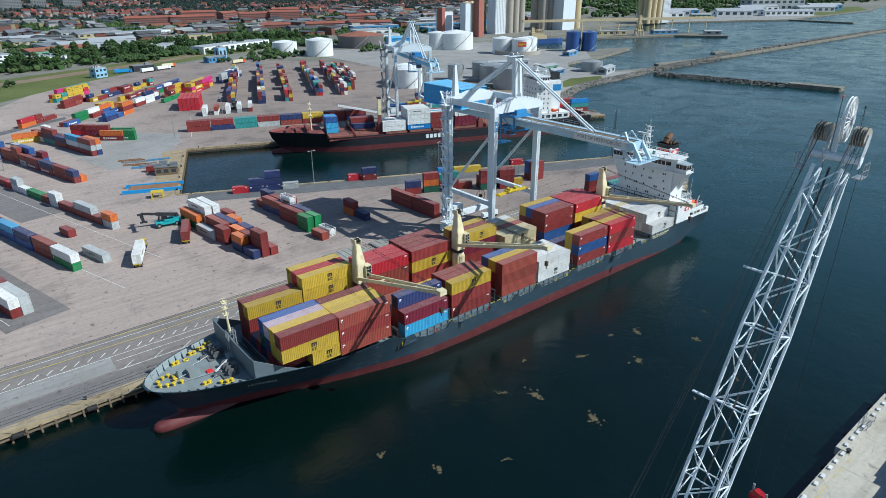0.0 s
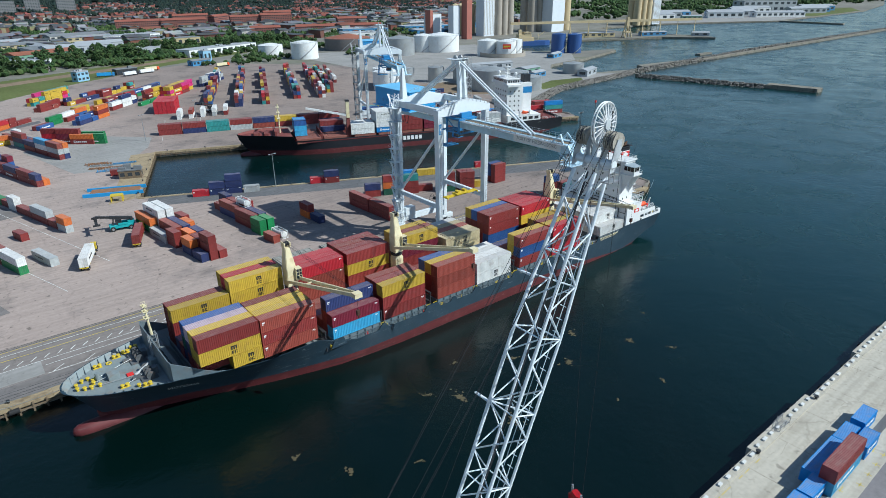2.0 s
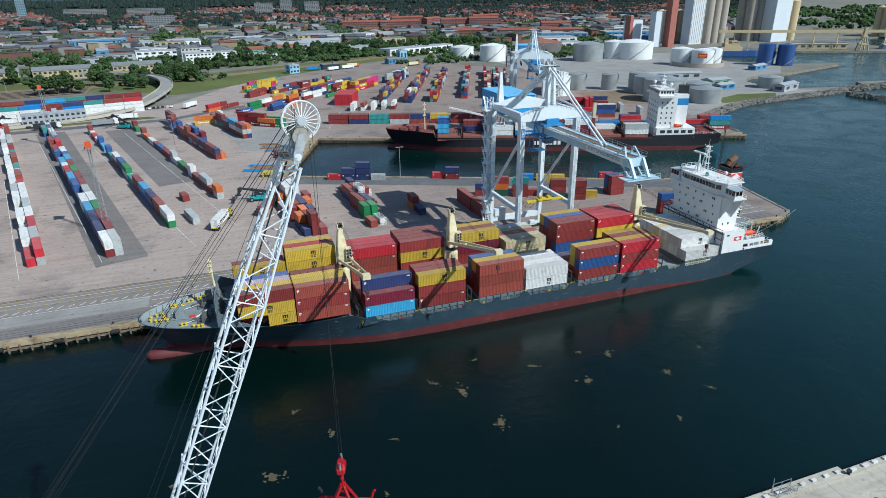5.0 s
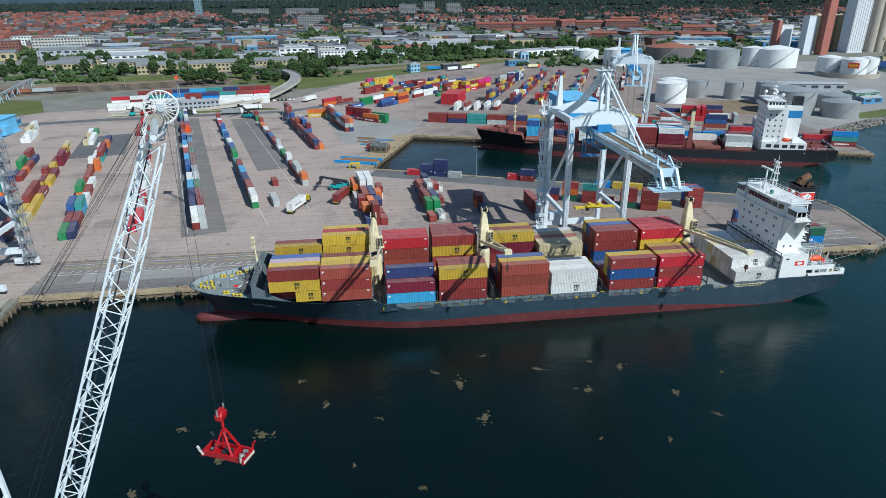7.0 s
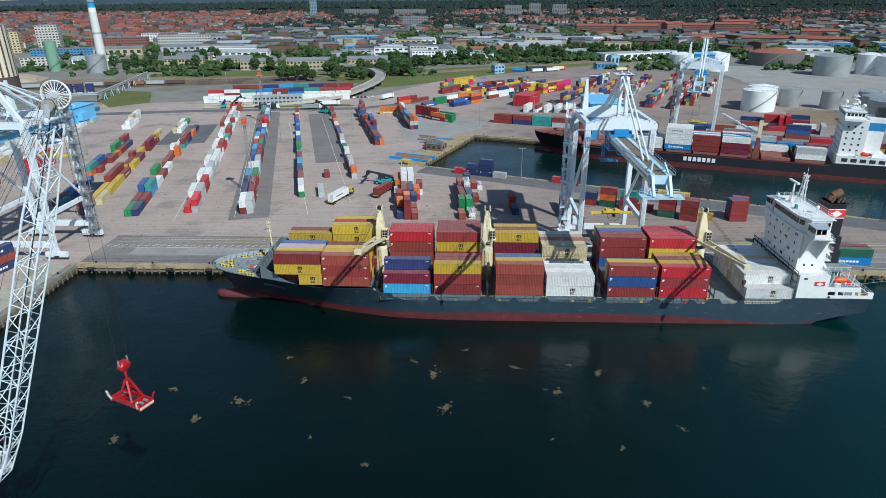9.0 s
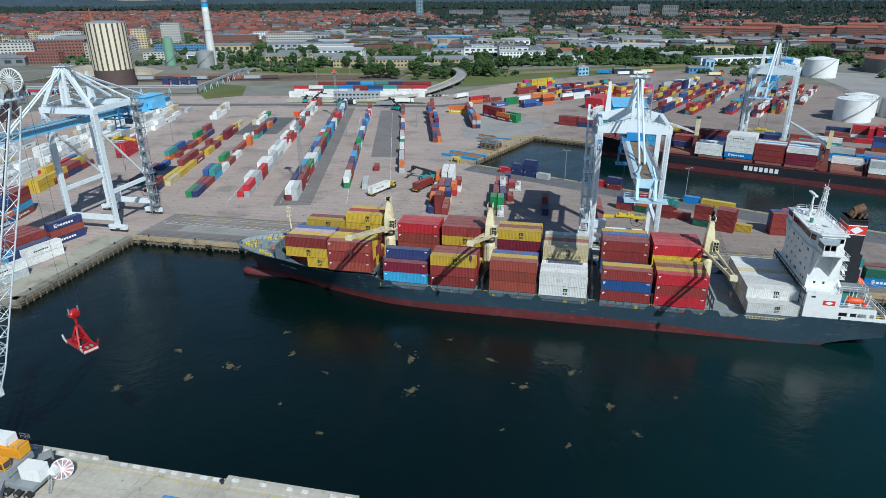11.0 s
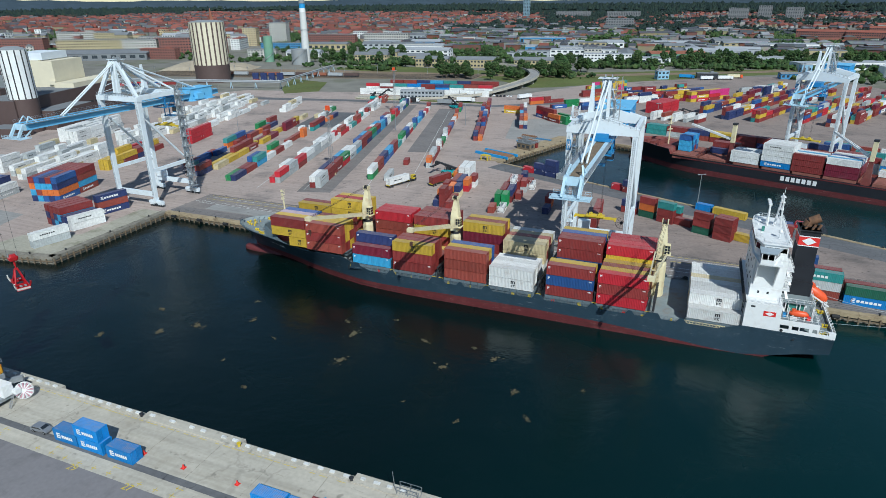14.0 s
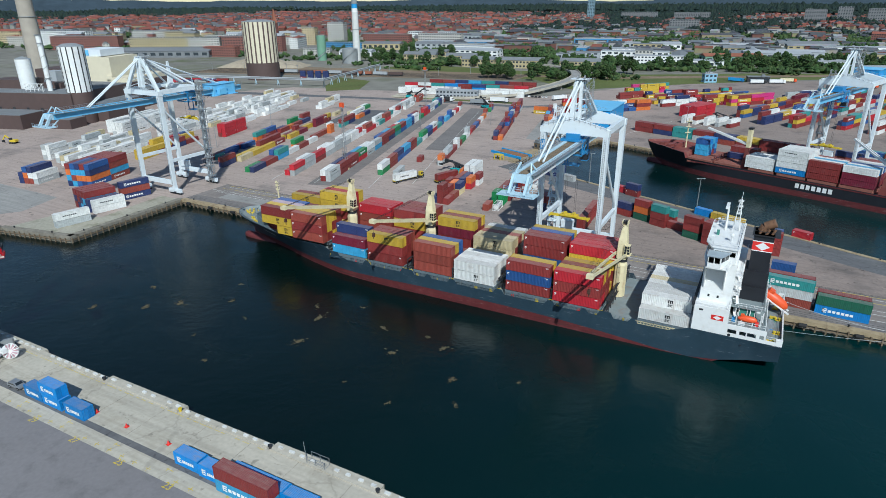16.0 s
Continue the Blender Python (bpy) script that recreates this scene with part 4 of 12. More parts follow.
# deck cranes: pedestal, cab, jib pointing over the water side
def deck_crane(x, tip, swing_cab):
    y0 = SHIP_Y + 1.2
    crane = thing("deck_crane", "cream painted ship's deck crane with its jib over the side", "crane", "deck cranes")
    bm = bmesh.new()
    add_tube(bm, (x, y0, 2.5), (x, y0, 12.2), 1.75, 8, 1.65)
    add_tube(bm, (x, y0, 12.2), (x, y0, 13.2), 1.65, 8, 1.35)
    part("pedestal", bm, M_CREAM, crane)
    bm = bmesh.new()
    for z in (4.5, 6.0, 7.5, 9.0, 10.5, 12.0):
        add_box(bm, x - 0.3, y0 - 1.9, z, x + 0.3, y0 - 1.8, z + 0.06)
    for d in (-0.3, 0.3):
        add_box(bm, x + d - 0.03, y0 - 1.92, 3.4, x + d + 0.03, y0 - 1.84, 13.0)
    part("ladder", bm, M_CREAM, crane)
    bm = bmesh.new()
    add_tube(bm, (x, y0, 13.2), (x, y0, 14.0), 1.5, 20)
    part("slew_ring", bm, M_DARK, crane)
    bm = bmesh.new()
    vs = []
    for z, hx, ya, yb in ((14.0, 1.25, -1.3, 1.3), (18.5, 1.15, -1.2, 1.3), (23.2, 0.55, -0.2, 1.2)):
        vs.append([bm.verts.new((x + sx * hx, y0 + yy, z)) for sx, yy in ((-1, ya), (1, ya), (1, yb), (-1, yb))])
    for a, b in zip(vs, vs[1:]):
        for k in range(4):
            bm.faces.new((a[k], a[(k + 1) % 4], b[(k + 1) % 4], b[k]))
    bm.faces.new(vs[-1])
    bmesh.ops.bevel(bm, geom=[e for e in bm.edges], offset=0.12, segments=2, affect="EDGES")
    add_box(bm, x - 0.8, y0 - 0.5, 23.2, x - 0.55, y0 + 1.2, 24.3)
    add_box(bm, x + 0.55, y0 - 0.5, 23.2, x + 0.8, y0 + 1.2, 24.3)
    part("crane_house", bm, M_CREAM, crane)
    bm = bmesh.new()
    for d in (-0.4, 0.0, 0.4):
        add_tube(bm, (x + d - 0.1, y0 + 0.1, 24.0), (x + d + 0.1, y0 + 0.1, 24.0), 0.5, 14)
        add_tube(bm, (x + d - 0.1, y0 + 0.9, 23.6), (x + d + 0.1, y0 + 0.9, 23.6), 0.4, 14)
    part("rope_sheaves", bm, M_DARK, crane, "dark rope sheaves at the head")
    bm = bmesh.new()
    add_box(bm, x + 0.7, y0 - 1.9, 15.6, x + 2.1, y0 - 0.3, 18.2)
    add_box(bm, x + 0.6, y0 - 2.3, 15.45, x + 2.4, y0 + 0.2, 15.6)
    cab = part("cab", bm, M_CREAM, crane)
    for i in range(2):
        for j in range(3):
            part("cab_window", boxes_bm((x + 0.8 + i * 0.66, y0 - 1.95, 15.8 + j * 0.78, x + 1.36 + i * 0.66, y0 - 1.88, 16.46 + j * 0.78)), M_GLASS_DARK, cab, "dark cab glazing")
            part("cab_window", boxes_bm((x + 2.08, y0 - 1.8 + i * 0.75, 15.8 + j * 0.78, x + 2.14, y0 - 1.15 + i * 0.75, 16.46 + j * 0.78)), M_GLASS_DARK, cab, "dark cab glazing")
    bm = bmesh.new()
    t = Vector(tip)
    for s in (-1, 1):
        a = Vector((x + s * 1.45, y0 - 1.2, 15.6))
        b = Vector((t.x + s * 0.45, t.y, t.z))
        add_beam(bm, a, b, 0.34, 0.72)
    for k in (2, 5):
        f = k / 7
        p = Vector((x, y0 - 1.2, 15.6)).lerp(t, f)
        w = 1.45 + (0.45 - 1.45) * f
        add_beam(bm, p + Vector((-w, 0, 0)), p + Vector((w, 0, 0)), 0.26)
    add_box(bm, t.x - 0.8, t.y - 0.7, t.z - 0.5, t.x + 0.8, t.y + 0.7, t.z + 0.45)
    part("jib", bm, M_CREAM, crane, "cream twin-beam jib")
    bm = bmesh.new()
    for s in (-0.5, -0.2, 0.2, 0.5):
        add_tube(bm, (x + s, y0, 24.1), (t.x + s * 0.6, t.y + 0.3, t.z + 0.3), 0.03, 4)
    add_tube(bm, (t.x, t.y, t.z), (t.x, t.y, t.z - 3.4), 0.03, 4)
    part("ropes", bm, M_ROPE, crane)
    bm = bmesh.new()
    add_box(bm, t.x - 0.3, t.y - 0.3, t.z - 4.3, t.x + 0.3, t.y + 0.3, t.z - 3.3)
    add_tube(bm, (t.x, t.y, t.z - 5.0), (t.x, t.y, t.z - 4.2), 0.12, 6)
    part("hook_block", bm, M_HOOK, crane, "dark rusty hook block")
    return crane


deck_crane(64.2, (63.5, 79.0, 23.6), 1)
deck_crane(93.5, (93.0, 79.5, 24.2), 1)
deck_crane(151.2, (150.5, 79.4, 20.6), 1)

# ---- deck cargo ----
rnd = random.Random(11)
FILL = "RRPRMYRBg"


def bay(i, rows, size=40, hc=1):
    x, z = BAYS[i]
    for r, (cols, marks) in enumerate(rows):
        if cols:
            stack(x + rnd.uniform(-0.06, 0.06), 96.45 + r * 2.5 + rnd.uniform(-0.03, 0.03), z, 180 if rnd.random() < 0.4 else 0, size, cols, hc, marks,
                  where="stacked on the ship's deck", group="deck containers")


bay(0, [(" YR", " m "), ("RYY", "  m"), ("RNX", ""), ("NDB", ""), ("R", ""), ("N", ""), ("RRYY"[:3], "  m"), ("RPR", "")])
container(47.3, 96.45, 7.2, 0, 20, "Y", 1, "m", where="stacked on the ship's deck", group="deck containers")
bay(1, [("PRP", "sss"), ("RYY", ""), ("YRY", ""), ("RRR", ""), ("R", ""), ("Y", ""), ("RRYY", "  mm"), ("RRRr", ""), ("RRYY", "")])
bay(2, [("bM", "ss"), ("RRN", "  s"), ("R", ""), ("N", ""), ("R", ""), ("P", ""), ("RPPr", "s ss"), ("PPPr", ""), ("PPRr", "")])
bay(3, [("RRY", "s m"), ("RRR", ""), ("RPP", ""), ("R", ""), ("P", ""), ("Y", ""), ("RRYR", "  m "), ("RRRR", ""), ("RPRP", ""), ("PRPR", "")])
bay(4, [("PPP", ""), ("RRY", ""), ("RBB", ""), ("R", ""), ("N", ""), ("R", ""), ("RRMY", "   m"), ("RYRP", ""), ("RRPY", "")])
bay(5, [("WW", "m "), ("WW", ""), ("WW", ""), ("WW", ""), ("W", ""), ("WCC", "  m"), ("WRC", ""), ("WCP", ""), ("WWC", ""), ("WWW", "")])
bay(6, [("RBR", "sss"), ("RYY", ""), ("R", ""), ("P", ""), ("N", ""), ("YBRR", "  ss"), ("RRPR", ""), ("NBRB", ""), ("RRRY", "")])
bay(7, [("rRr", "sss"), ("rRY", ""), ("PRP", ""), ("RRY", ""), ("Y", ""), ("RRYr", "   s"), ("RRRr", ""), ("RYrr", ""), ("rrRr", "")])
bay(8, [("W", "m"), ("WW", " m"), ("WW", ""), ("WW", ""), ("CW", ""), ("WC", ""), ("WW", ""), ("WW", ""), ("WW", "")])

# ---- superstructure ----
Y0 = SHIP_Y
def house(name, xa, ya, za, xb, yb, zb, m=M_WHITE, label=""):
    return part(name, boxes_bm((xa, ya, za, xb, yb, zb)), m, ship, label)


M_WING_ROOF = mat("wing_roof_grey_blue", (0.30, 0.35, 0.39), 0.6, var=0.12, fine=0.8, coarse=0.2)
house("poop_house", 171.5, Y0 - 13.36, 5.2, 179.0, Y0 + 13.36, 11.6)
for s in (-1, 1):
    # side plating of the mooring deck: sill, lintel and posts round open ports
    ya, yb = (Y0 - 13.36, Y0 - 13.1) if s < 0 else (Y0 + 13.1, Y0 + 13.36)
    house("side_sill", 179.0, ya, 5.2, 190.6, yb, 6.15)
    house("side_lintel", 179.0, ya, 7.15, 187.2, yb, 8.35)
    for xa, xb in ((179.0, 179.25), (181.1, 181.75), (183.1, 183.35), (185.2, 185.9), (186.8, 187.2)):
        house("side_post", xa, ya, 6.15, xb, yb, 7.15)
    house("stern_block", 189.2, ya + (0 if s < 0 else -0.5), 6.15, 190.6, yb + (0.5 if s < 0 else 0), 6.9)
    bm = bmesh.new()
    add_tube(bm, (179.7, Y0 + s * 13.30, 5.7), (179.7, Y0 + s * 13.42, 5.7), 0.34, 16)
    part("fairlead", bm, M_DARK, ship, "dark round fairlead in the side")
    for x in (172.6, 182.3):
        part("side_scupper", boxes_bm((x, Y0 + s * 13.36 - 0.03, 10.5, x + 0.9, Y0 + s * 13.36 + 0.03, 10.95) if x < 175 else (x, Y0 + s * 13.41 - 0.03, 3.6, x + 0.35, Y0 + s * 13.41 + 0.03, 3.9)), M_DARK, ship)
house("mooring_deck", 179.0, Y0 - 13.1, 5.0, 190.4, Y0 + 13.1, 5.15, M_DECK)
house("transom_rail", 190.4, Y0 - 13.1, 5.2, 190.6, Y0 + 13.1, 6.0)
tower = house("accommodation_tower", 172.0, Y0 - 9.6, 11.6, 178.8, Y0 + 9.6, 21.4)
for z in (14.0, 16.45, 18.9):
    for s in (-1, 1):
        part("deck_seam", boxes_bm((172.05, Y0 + s * 9.62 - 0.03, z, 178.75, Y0 + s * 9.62 + 0.03, z + 0.07)), M_WHITE, tower)
    house("deck_edge", 178.75, Y0 - 9.7, z, 180.3, Y0 + 9.7, z + 0.14)
    for s in (-1, 1):
        part("tower_door", boxes_bm((178.78, Y0 + s * 7.6 - 0.4, z + 0.2, 178.84, Y0 + s * 7.6 + 0.4, z + 2.1)), M_GREY, tower, "grey weathertight door")
# bridge: wheelhouse with canted corners, enclosed wings on sloping brackets
bm = bmesh.new()
WH = [(171.9, -6.6), (171.9, 6.6), (173.4, 9.8), (178.3, 9.8), (178.3, -9.8), (173.4, -9.8)]
add_prism(bm, [(x, Y0 + y) for x, y in WH[::-1]], 21.4, 25.0)
bmesh.ops.recalc_face_normals(bm, faces=bm.faces)
wheel = part("wheelhouse", bm, M_WHITE, ship)
bm = bmesh.new()
add_prism(bm, [(x + (-0.5 if x < 175 else 0.6), Y0 + y * 1.04) for x, y in WH[::-1]], 25.0, 25.2)
bmesh.ops.recalc_face_normals(bm, faces=bm.faces)
part("bridge_roof", bm, M_WHITE, ship)
bm = bmesh.new()
add_prism(bm, [(171.4, Y0 + 6.6), (171.4, Y0 - 6.6), (172.6, Y0 - 13.5), (177.2, Y0 - 13.5), (177.6, Y0 - 9.6), (177.6, Y0 + 9.6), (177.2, Y0 + 13.5), (172.6, Y0 + 13.5)], 21.15, 21.42)
bmesh.ops.recalc_face_normals(bm, faces=bm.faces)
part("bridge_deck", bm, M_WHITE, ship)


def pane_row(p, q, z0, z1, n, off, gap=0.16, label=""):
    """Panes set just proud of a wall from p to q, off metres to the right of the way along it."""
    p, q = Vector((*p, 0)), Vector((*q, 0))
    d = (q - p) / n
    u = d.normalized()
    out = Vector((u.y, -u.x, 0)) * off
    for k in range(n):
        a, b = p + d * k + u * gap / 2, p + d * (k + 1) - u * gap / 2
        bm = bmesh.new()
        add_beam(bm, a + out + Vector((0, 0, (z0 + z1) / 2)), b + out + Vector((0, 0, (z0 + z1) / 2)), 0.06, z1 - z0)
        part("window", bm, M_GLASS_DARK, ship, label)


pane_row((171.9, Y0 + 6.5), (171.9, Y0 - 6.5), 23.0, 24.3, 10, 0.02)
for s in (-1, 1):
    pane_row((171.9, Y0 + s * 6.7), (173.4, Y0 + s * 9.7), 23.0, 24.3, 2, 0.03 * s)
    pane_row((173.6, Y0 + s * 9.8), (178.1, Y0 + s * 9.8), 23.2, 24.3, 3, 0.03 * s)
    # wing: sill, posts and a flat grey roof about dark glazing
    w = [(172.7, Y0 + s * 9.7), (172.7, Y0 + s * 13.5), (175.4, Y0 + s * 13.5), (176.9, Y0 + s * 9.7)]
    bm = bmesh.new()
    add_prism(bm, w if s > 0 else w[::-1], 21.4, 24.05)
    bmesh.ops.recalc_face_normals(bm, faces=bm.faces)
    wing = part("bridge_wing", bm, M_WHITE, ship)
    bm = bmesh.new()
    c = [(172.4, Y0 + s * 9.6), (172.4, Y0 + s * 13.75), (175.6, Y0 + s * 13.75), (177.3, Y0 + s * 9.6)]
    add_prism(bm, c if s > 0 else c[::-1], 24.05, 24.2)
    bmesh.ops.recalc_face_normals(bm, faces=bm.faces)
    part("wing_roof", bm, M_WING_ROOF, wing, "grey-blue wing roof")
    pane_row((172.7, Y0 + s * 9.8), (172.7, Y0 + s * 13.4), 22.6, 23.9, 3, -0.02 * s)
    pane_row((172.8, Y0 + s * 13.5), (175.3, Y0 + s * 13.5), 22.55, 23.85, 2, -0.03 * -s)
    pane_row((175.5, Y0 + s * 13.3), (176.8, Y0 + s * 10.0), 22.7, 23.85, 2, -0.03 * -s)
    for x in (172.4, 176.6):
        bm = bmesh.new()
        vs = [bm.verts.new((x + d, Y0 + s * y, z)) for d in (0, 0.22) for y, z in ((9.5, 14.4), (12.9, 20.6), (13.5, 21.2), (9.5, 21.2))]
        bm.faces.new(vs[:4]), bm.faces.new(vs[7:3:-1])
        for i in range(4):
            bm.faces.new((vs[i], vs[(i + 1) % 4], vs[4 + (i + 1) % 4], vs[4 + i]))
        bmesh.ops.recalc_face_normals(bm, faces=bm.faces)
        part("wing_bracket", bm, M_WHITE, ship)
    for z in (12.6, 19.6):
        for x in (173.9, 175.9):
            part("window", boxes_bm((x - 0.22, Y0 + s * 9.62 - 0.04, z, x + 0.22, Y0 + s * 9.62 + 0.04, z + 0.62)), M_GLASS_DARK, ship)
# cabin ports in the front
for z, ys in ((12.7, (-7.4, -5.9, -1.6, -0.9, 2.6, 5.4, 6.1)), (15.1, (-7.2, -4.4, -3.7, 0.2, 2.9, 3.6, 7.2)), (17.5, (-6.6, -2.2, -1.5, 1.2, 4.7, 7.4)), (19.8, (-7.0, -6.3, -2.6, 0.8, 4.0, 4.7, 8.0))):
    for y in ys:
        part("window", boxes_bm((171.95, Y0 + y - 0.2, z, 172.02, Y0 + y + 0.2, z + 0.66)), M_GLASS_DARK, ship)
# dark lashing frame in front of the house
bm = bmesh.new()
for k in range(11):
    yy = Y0 - 13.0 + k * 2.6
    add_beam(bm, (171.1, yy, 4.6), (171.1, yy, 12.4), 0.12)
for z in (9.4, 12.4):
    add_beam(bm, (171.1, Y0 - 13.1, z), (171.1, Y0 + 13.1, z), 0.14)
add_box(bm, 170.8, Y0 - 13.1, 11.3, 171.45, Y0 + 13.1, 11.36)
part("lashing_frame", bm, M_DARK, ship, "dark steel lashing frame before the house")
part("badge", boxes_bm((175.4, Y0 - 13.42, 8.75, 178.0, Y0 - 13.36, 9.95)), M_RED, ship, "red badge with a white lozenge")
bm = bmesh.new()
vs = [bm.verts.new((176.7 + dx, Y0 - 13.43, 9.35 + dz)) for dx, dz in ((-0.95, 0), (0, -0.48), (0.95, 0), (0, 0.48))]
bm.faces.new(vs)
part("badge_lozenge", bm, M_MARK_WHITE, ship)
# aft decks, funnel, lifeboats, masts
house("aft_deck", 179.0, Y0 - 13.0, 8.2, 186.9, Y0 + 13.0, 8.35, M_DECK)
house("aft_house", 179.2, Y0 - 7.0, 5.15, 184.0, Y0 + 9.0, 8.2)
house("aft_house_upper", 180.2, Y0 - 4.6, 8.35, 185.4, Y0 + 6.5, 11.0)
house("upper_deck", 178.8, Y0 - 9.3, 11.0, 186.2, Y0 + 9.3, 11.12, M_DECK)
for x, dy in ((180.2, -9.0), (183.2, -9.0), (186.0, -9.0), (186.0, -3.0), (186.0, 3.0)):
    house("deck_post", x - 0.1, Y0 + dy - 0.1, 8.35, x + 0.1, Y0 + dy + 0.1, 11.0)
M_TENT = mat("green_canvas", (0.05, 0.20, 0.16), 0.8, var=0.2, fine=1.0, coarse=0.3)
house("skylight", 180.9, Y0 - 8.6, 8.35, 184.2, Y0 - 5.4, 10.6, M_TENT, "dull green glazed deck shelter")
for x in (180.8, 182.5, 184.1):
    house("shelter_post", x, Y0 - 8.72, 8.35, x + 0.16, Y0 - 8.56, 11.0)
house("engine_casing", 179.4, Y0 - 4.2, 11.1, 185.6, Y0 + 4.2, 14.6, M_HULL_BLACK, "black engine casing below the funnel")
house("upper_casing", 180.4, Y0 - 3.4, 14.6, 185.5, Y0 + 3.4, 18.2, M_HULL_BLACK)
fun = house("funnel", 181.0, Y0 - 2.6, 18.2, 185.2, Y0 + 2.6, 27.0, M_HULL_BLACK, "black funnel with a red band")
for z0, z1, m_, lb in ((23.25, 25.35, M_RED, "red band with a white lozenge"), (23.05, 23.25, M_MARK_WHITE, "white line"), (25.35, 25.55, M_MARK_WHITE, "white line")):
    part("funnel_band", boxes_bm((180.95, Y0 - 2.65, z0, 185.25, Y0 + 2.65, z1)), m_, fun, lb)
for sg in (-1, 1):
    bm = bmesh.new()
    vs = [bm.verts.new((183.1 + dx, Y0 + sg * 2.67, 24.3 + dz)) for dx, dz in ((-1.5, 0), (0, -0.95), (1.5, 0), (0, 0.95))]
    bm.faces.new(vs)
    part("funnel_lozenge", bm, M_MARK_WHITE, fun)
M_RUST_PIPE = mat("rusty_uptake", (0.17, 0.085, 0.045), 0.85, var=0.35, fine=1.4, coarse=0.4, stain=(0.06, 0.035, 0.025), stain_amt=0.7, stain_scale=0.8)
bm = bmesh.new()
add_tube(bm, (182.4, Y0 + 0.6, 27.0), (182.9, Y0 + 0.6, 28.3), 1.0, 18, 1.0)
add_tube(bm, (182.9, Y0 + 0.6, 28.2), (185.0, Y0 + 0.6, 29.3), 1.0, 18, 1.05)
part("main_uptake", bm, M_RUST_PIPE, fun, "large rust-brown exhaust uptake")
for dx, dy in ((182.0, -1.4), (183.4, -1.6), (184.6, -1.2), (184.4, 1.8)):
    bm = bmesh.new()
    add_tube(bm, (dx, Y0 + dy, 26.9), (dx + 0.5, Y0 + dy, 28.2), 0.3, 10)
    part("exhaust_pipe", bm, M_RUST_PIPE, fun, "rust-brown exhaust pipe")
bm = bmesh.new()
for x in (180.9, 183.1, 185.3):
    for dy in (-2.9, 2.9):
        add_box(bm, x - 0.04, Y0 + dy - 0.04, 27.0, x + 0.04, Y0 + dy + 0.04, 28.0)
for dy in (-2.9, 2.9):
    add_box(bm, 180.9, Y0 + dy - 0.03, 27.95, 185.9, Y0 + dy + 0.03, 28.02)
add_box(bm, 180.6, Y0 - 3.1, 26.9, 186.4, Y0 + 3.1, 27.0)
part("funnel_platform", bm, M_DARK, fun)
for z in (11.2, 14.6, 18.2):
    bm = bmesh.new()
    add_beam(bm, (179.4, Y0 - 5.0, z), (180.2, Y0 - 8.6, z - 3.0), 0.6, 0.12)
    part("stair", bm, M_WHITE, ship, "white steel stair between decks")
bm = bmesh.new()
add_tube(bm, (174.5, Y0 + 4.0, 25.3), (174.5, Y0 + 4.0, 30.8), 0.35, 8, 0.2)
add_tube(bm, (174.5, Y0 + 2.6, 25.3), (174.5, Y0 + 4.0, 29.0), 0.12, 6)
add_tube(bm, (174.5, Y0 + 5.4, 25.3), (174.5, Y0 + 4.0, 29.0), 0.12, 6)
rmast = part("radar_mast", bm, M_WHITE, ship, "white radar mast with scanner bar")
part("radar_scanner", boxes_bm((173.9, Y0 + 1.6, 30.8, 174.6, Y0 + 6.2, 31.2)), M_WHITE, rmast)
bm = bmesh.new()
for s in (-1, 1):
    add_tube(bm, (176.8 + s * 0.7, Y0 + 3.2, 25.3), (176.9 + s * 0.15, Y0 + 3.2, 33.0), 0.14, 6)
    add_tube(bm, (176.8 + s * 0.7, Y0 + 4.6, 25.3), (176.9 + s * 0.15, Y0 + 4.0, 33.0), 0.14, 6)
for z in (27.5, 29.5, 31.3, 32.6):
    add_box(bm, 176.3, Y0 + 3.0, z, 177.5, Y0 + 4.4, z + 0.06)
    add_beam(bm, (176.9, Y0 + 2.2, z + 0.3), (176.9, Y0 + 5.2, z + 0.3), 0.09)
    add_box(bm, 176.8, Y0 + 2.1, z + 0.2, 177.0, Y0 + 2.3, z + 0.6)
    add_box(bm, 176.8, Y0 + 5.0, z + 0.2, 177.0, Y0 + 5.2, z + 0.6)
add_tube(bm, (177.0, Y0 + 3.6, 33), (177.0, Y0 + 3.6, 35.0), 0.05, 5)
part("signal_mast", bm, M_WHITE, ship, "white lattice signal mast")
bm = bmesh.new()
add_tube(bm, (172.2, Y0 + 8.6, 25.3), (171.0, Y0 + 9.4, 31.5), 0.04, 5)
add_tube(bm, (178.2, Y0 - 8.8, 25.3), (178.8, Y0 - 9.2, 31.0), 0.04, 5)
part("whip_aerials", bm, M_DARK, ship)


def rail(parent, pts, z, h=1.05, name="railing", step=1.6, m=M_WHITE):
    bm = bmesh.new()
    for (xa, ya), (xb, yb) in zip(pts, pts[1:]):
        d = math.hypot(xb - xa, yb - ya)
        for k in range(max(1, int(d / step)) + 1):
            t = min(1.0, k * step / d)
            x, y = xa + (xb - xa) * t, ya + (yb - ya) * t
            add_box(bm, x - 0.03, y - 0.03, z, x + 0.03, y + 0.03, z + h)
        for f in (0.5, 1.0):
            add_beam(bm, (xa, ya, z + h * f), (xb, yb, z + h * f), 0.06)
    return part(name, bm, m, parent)


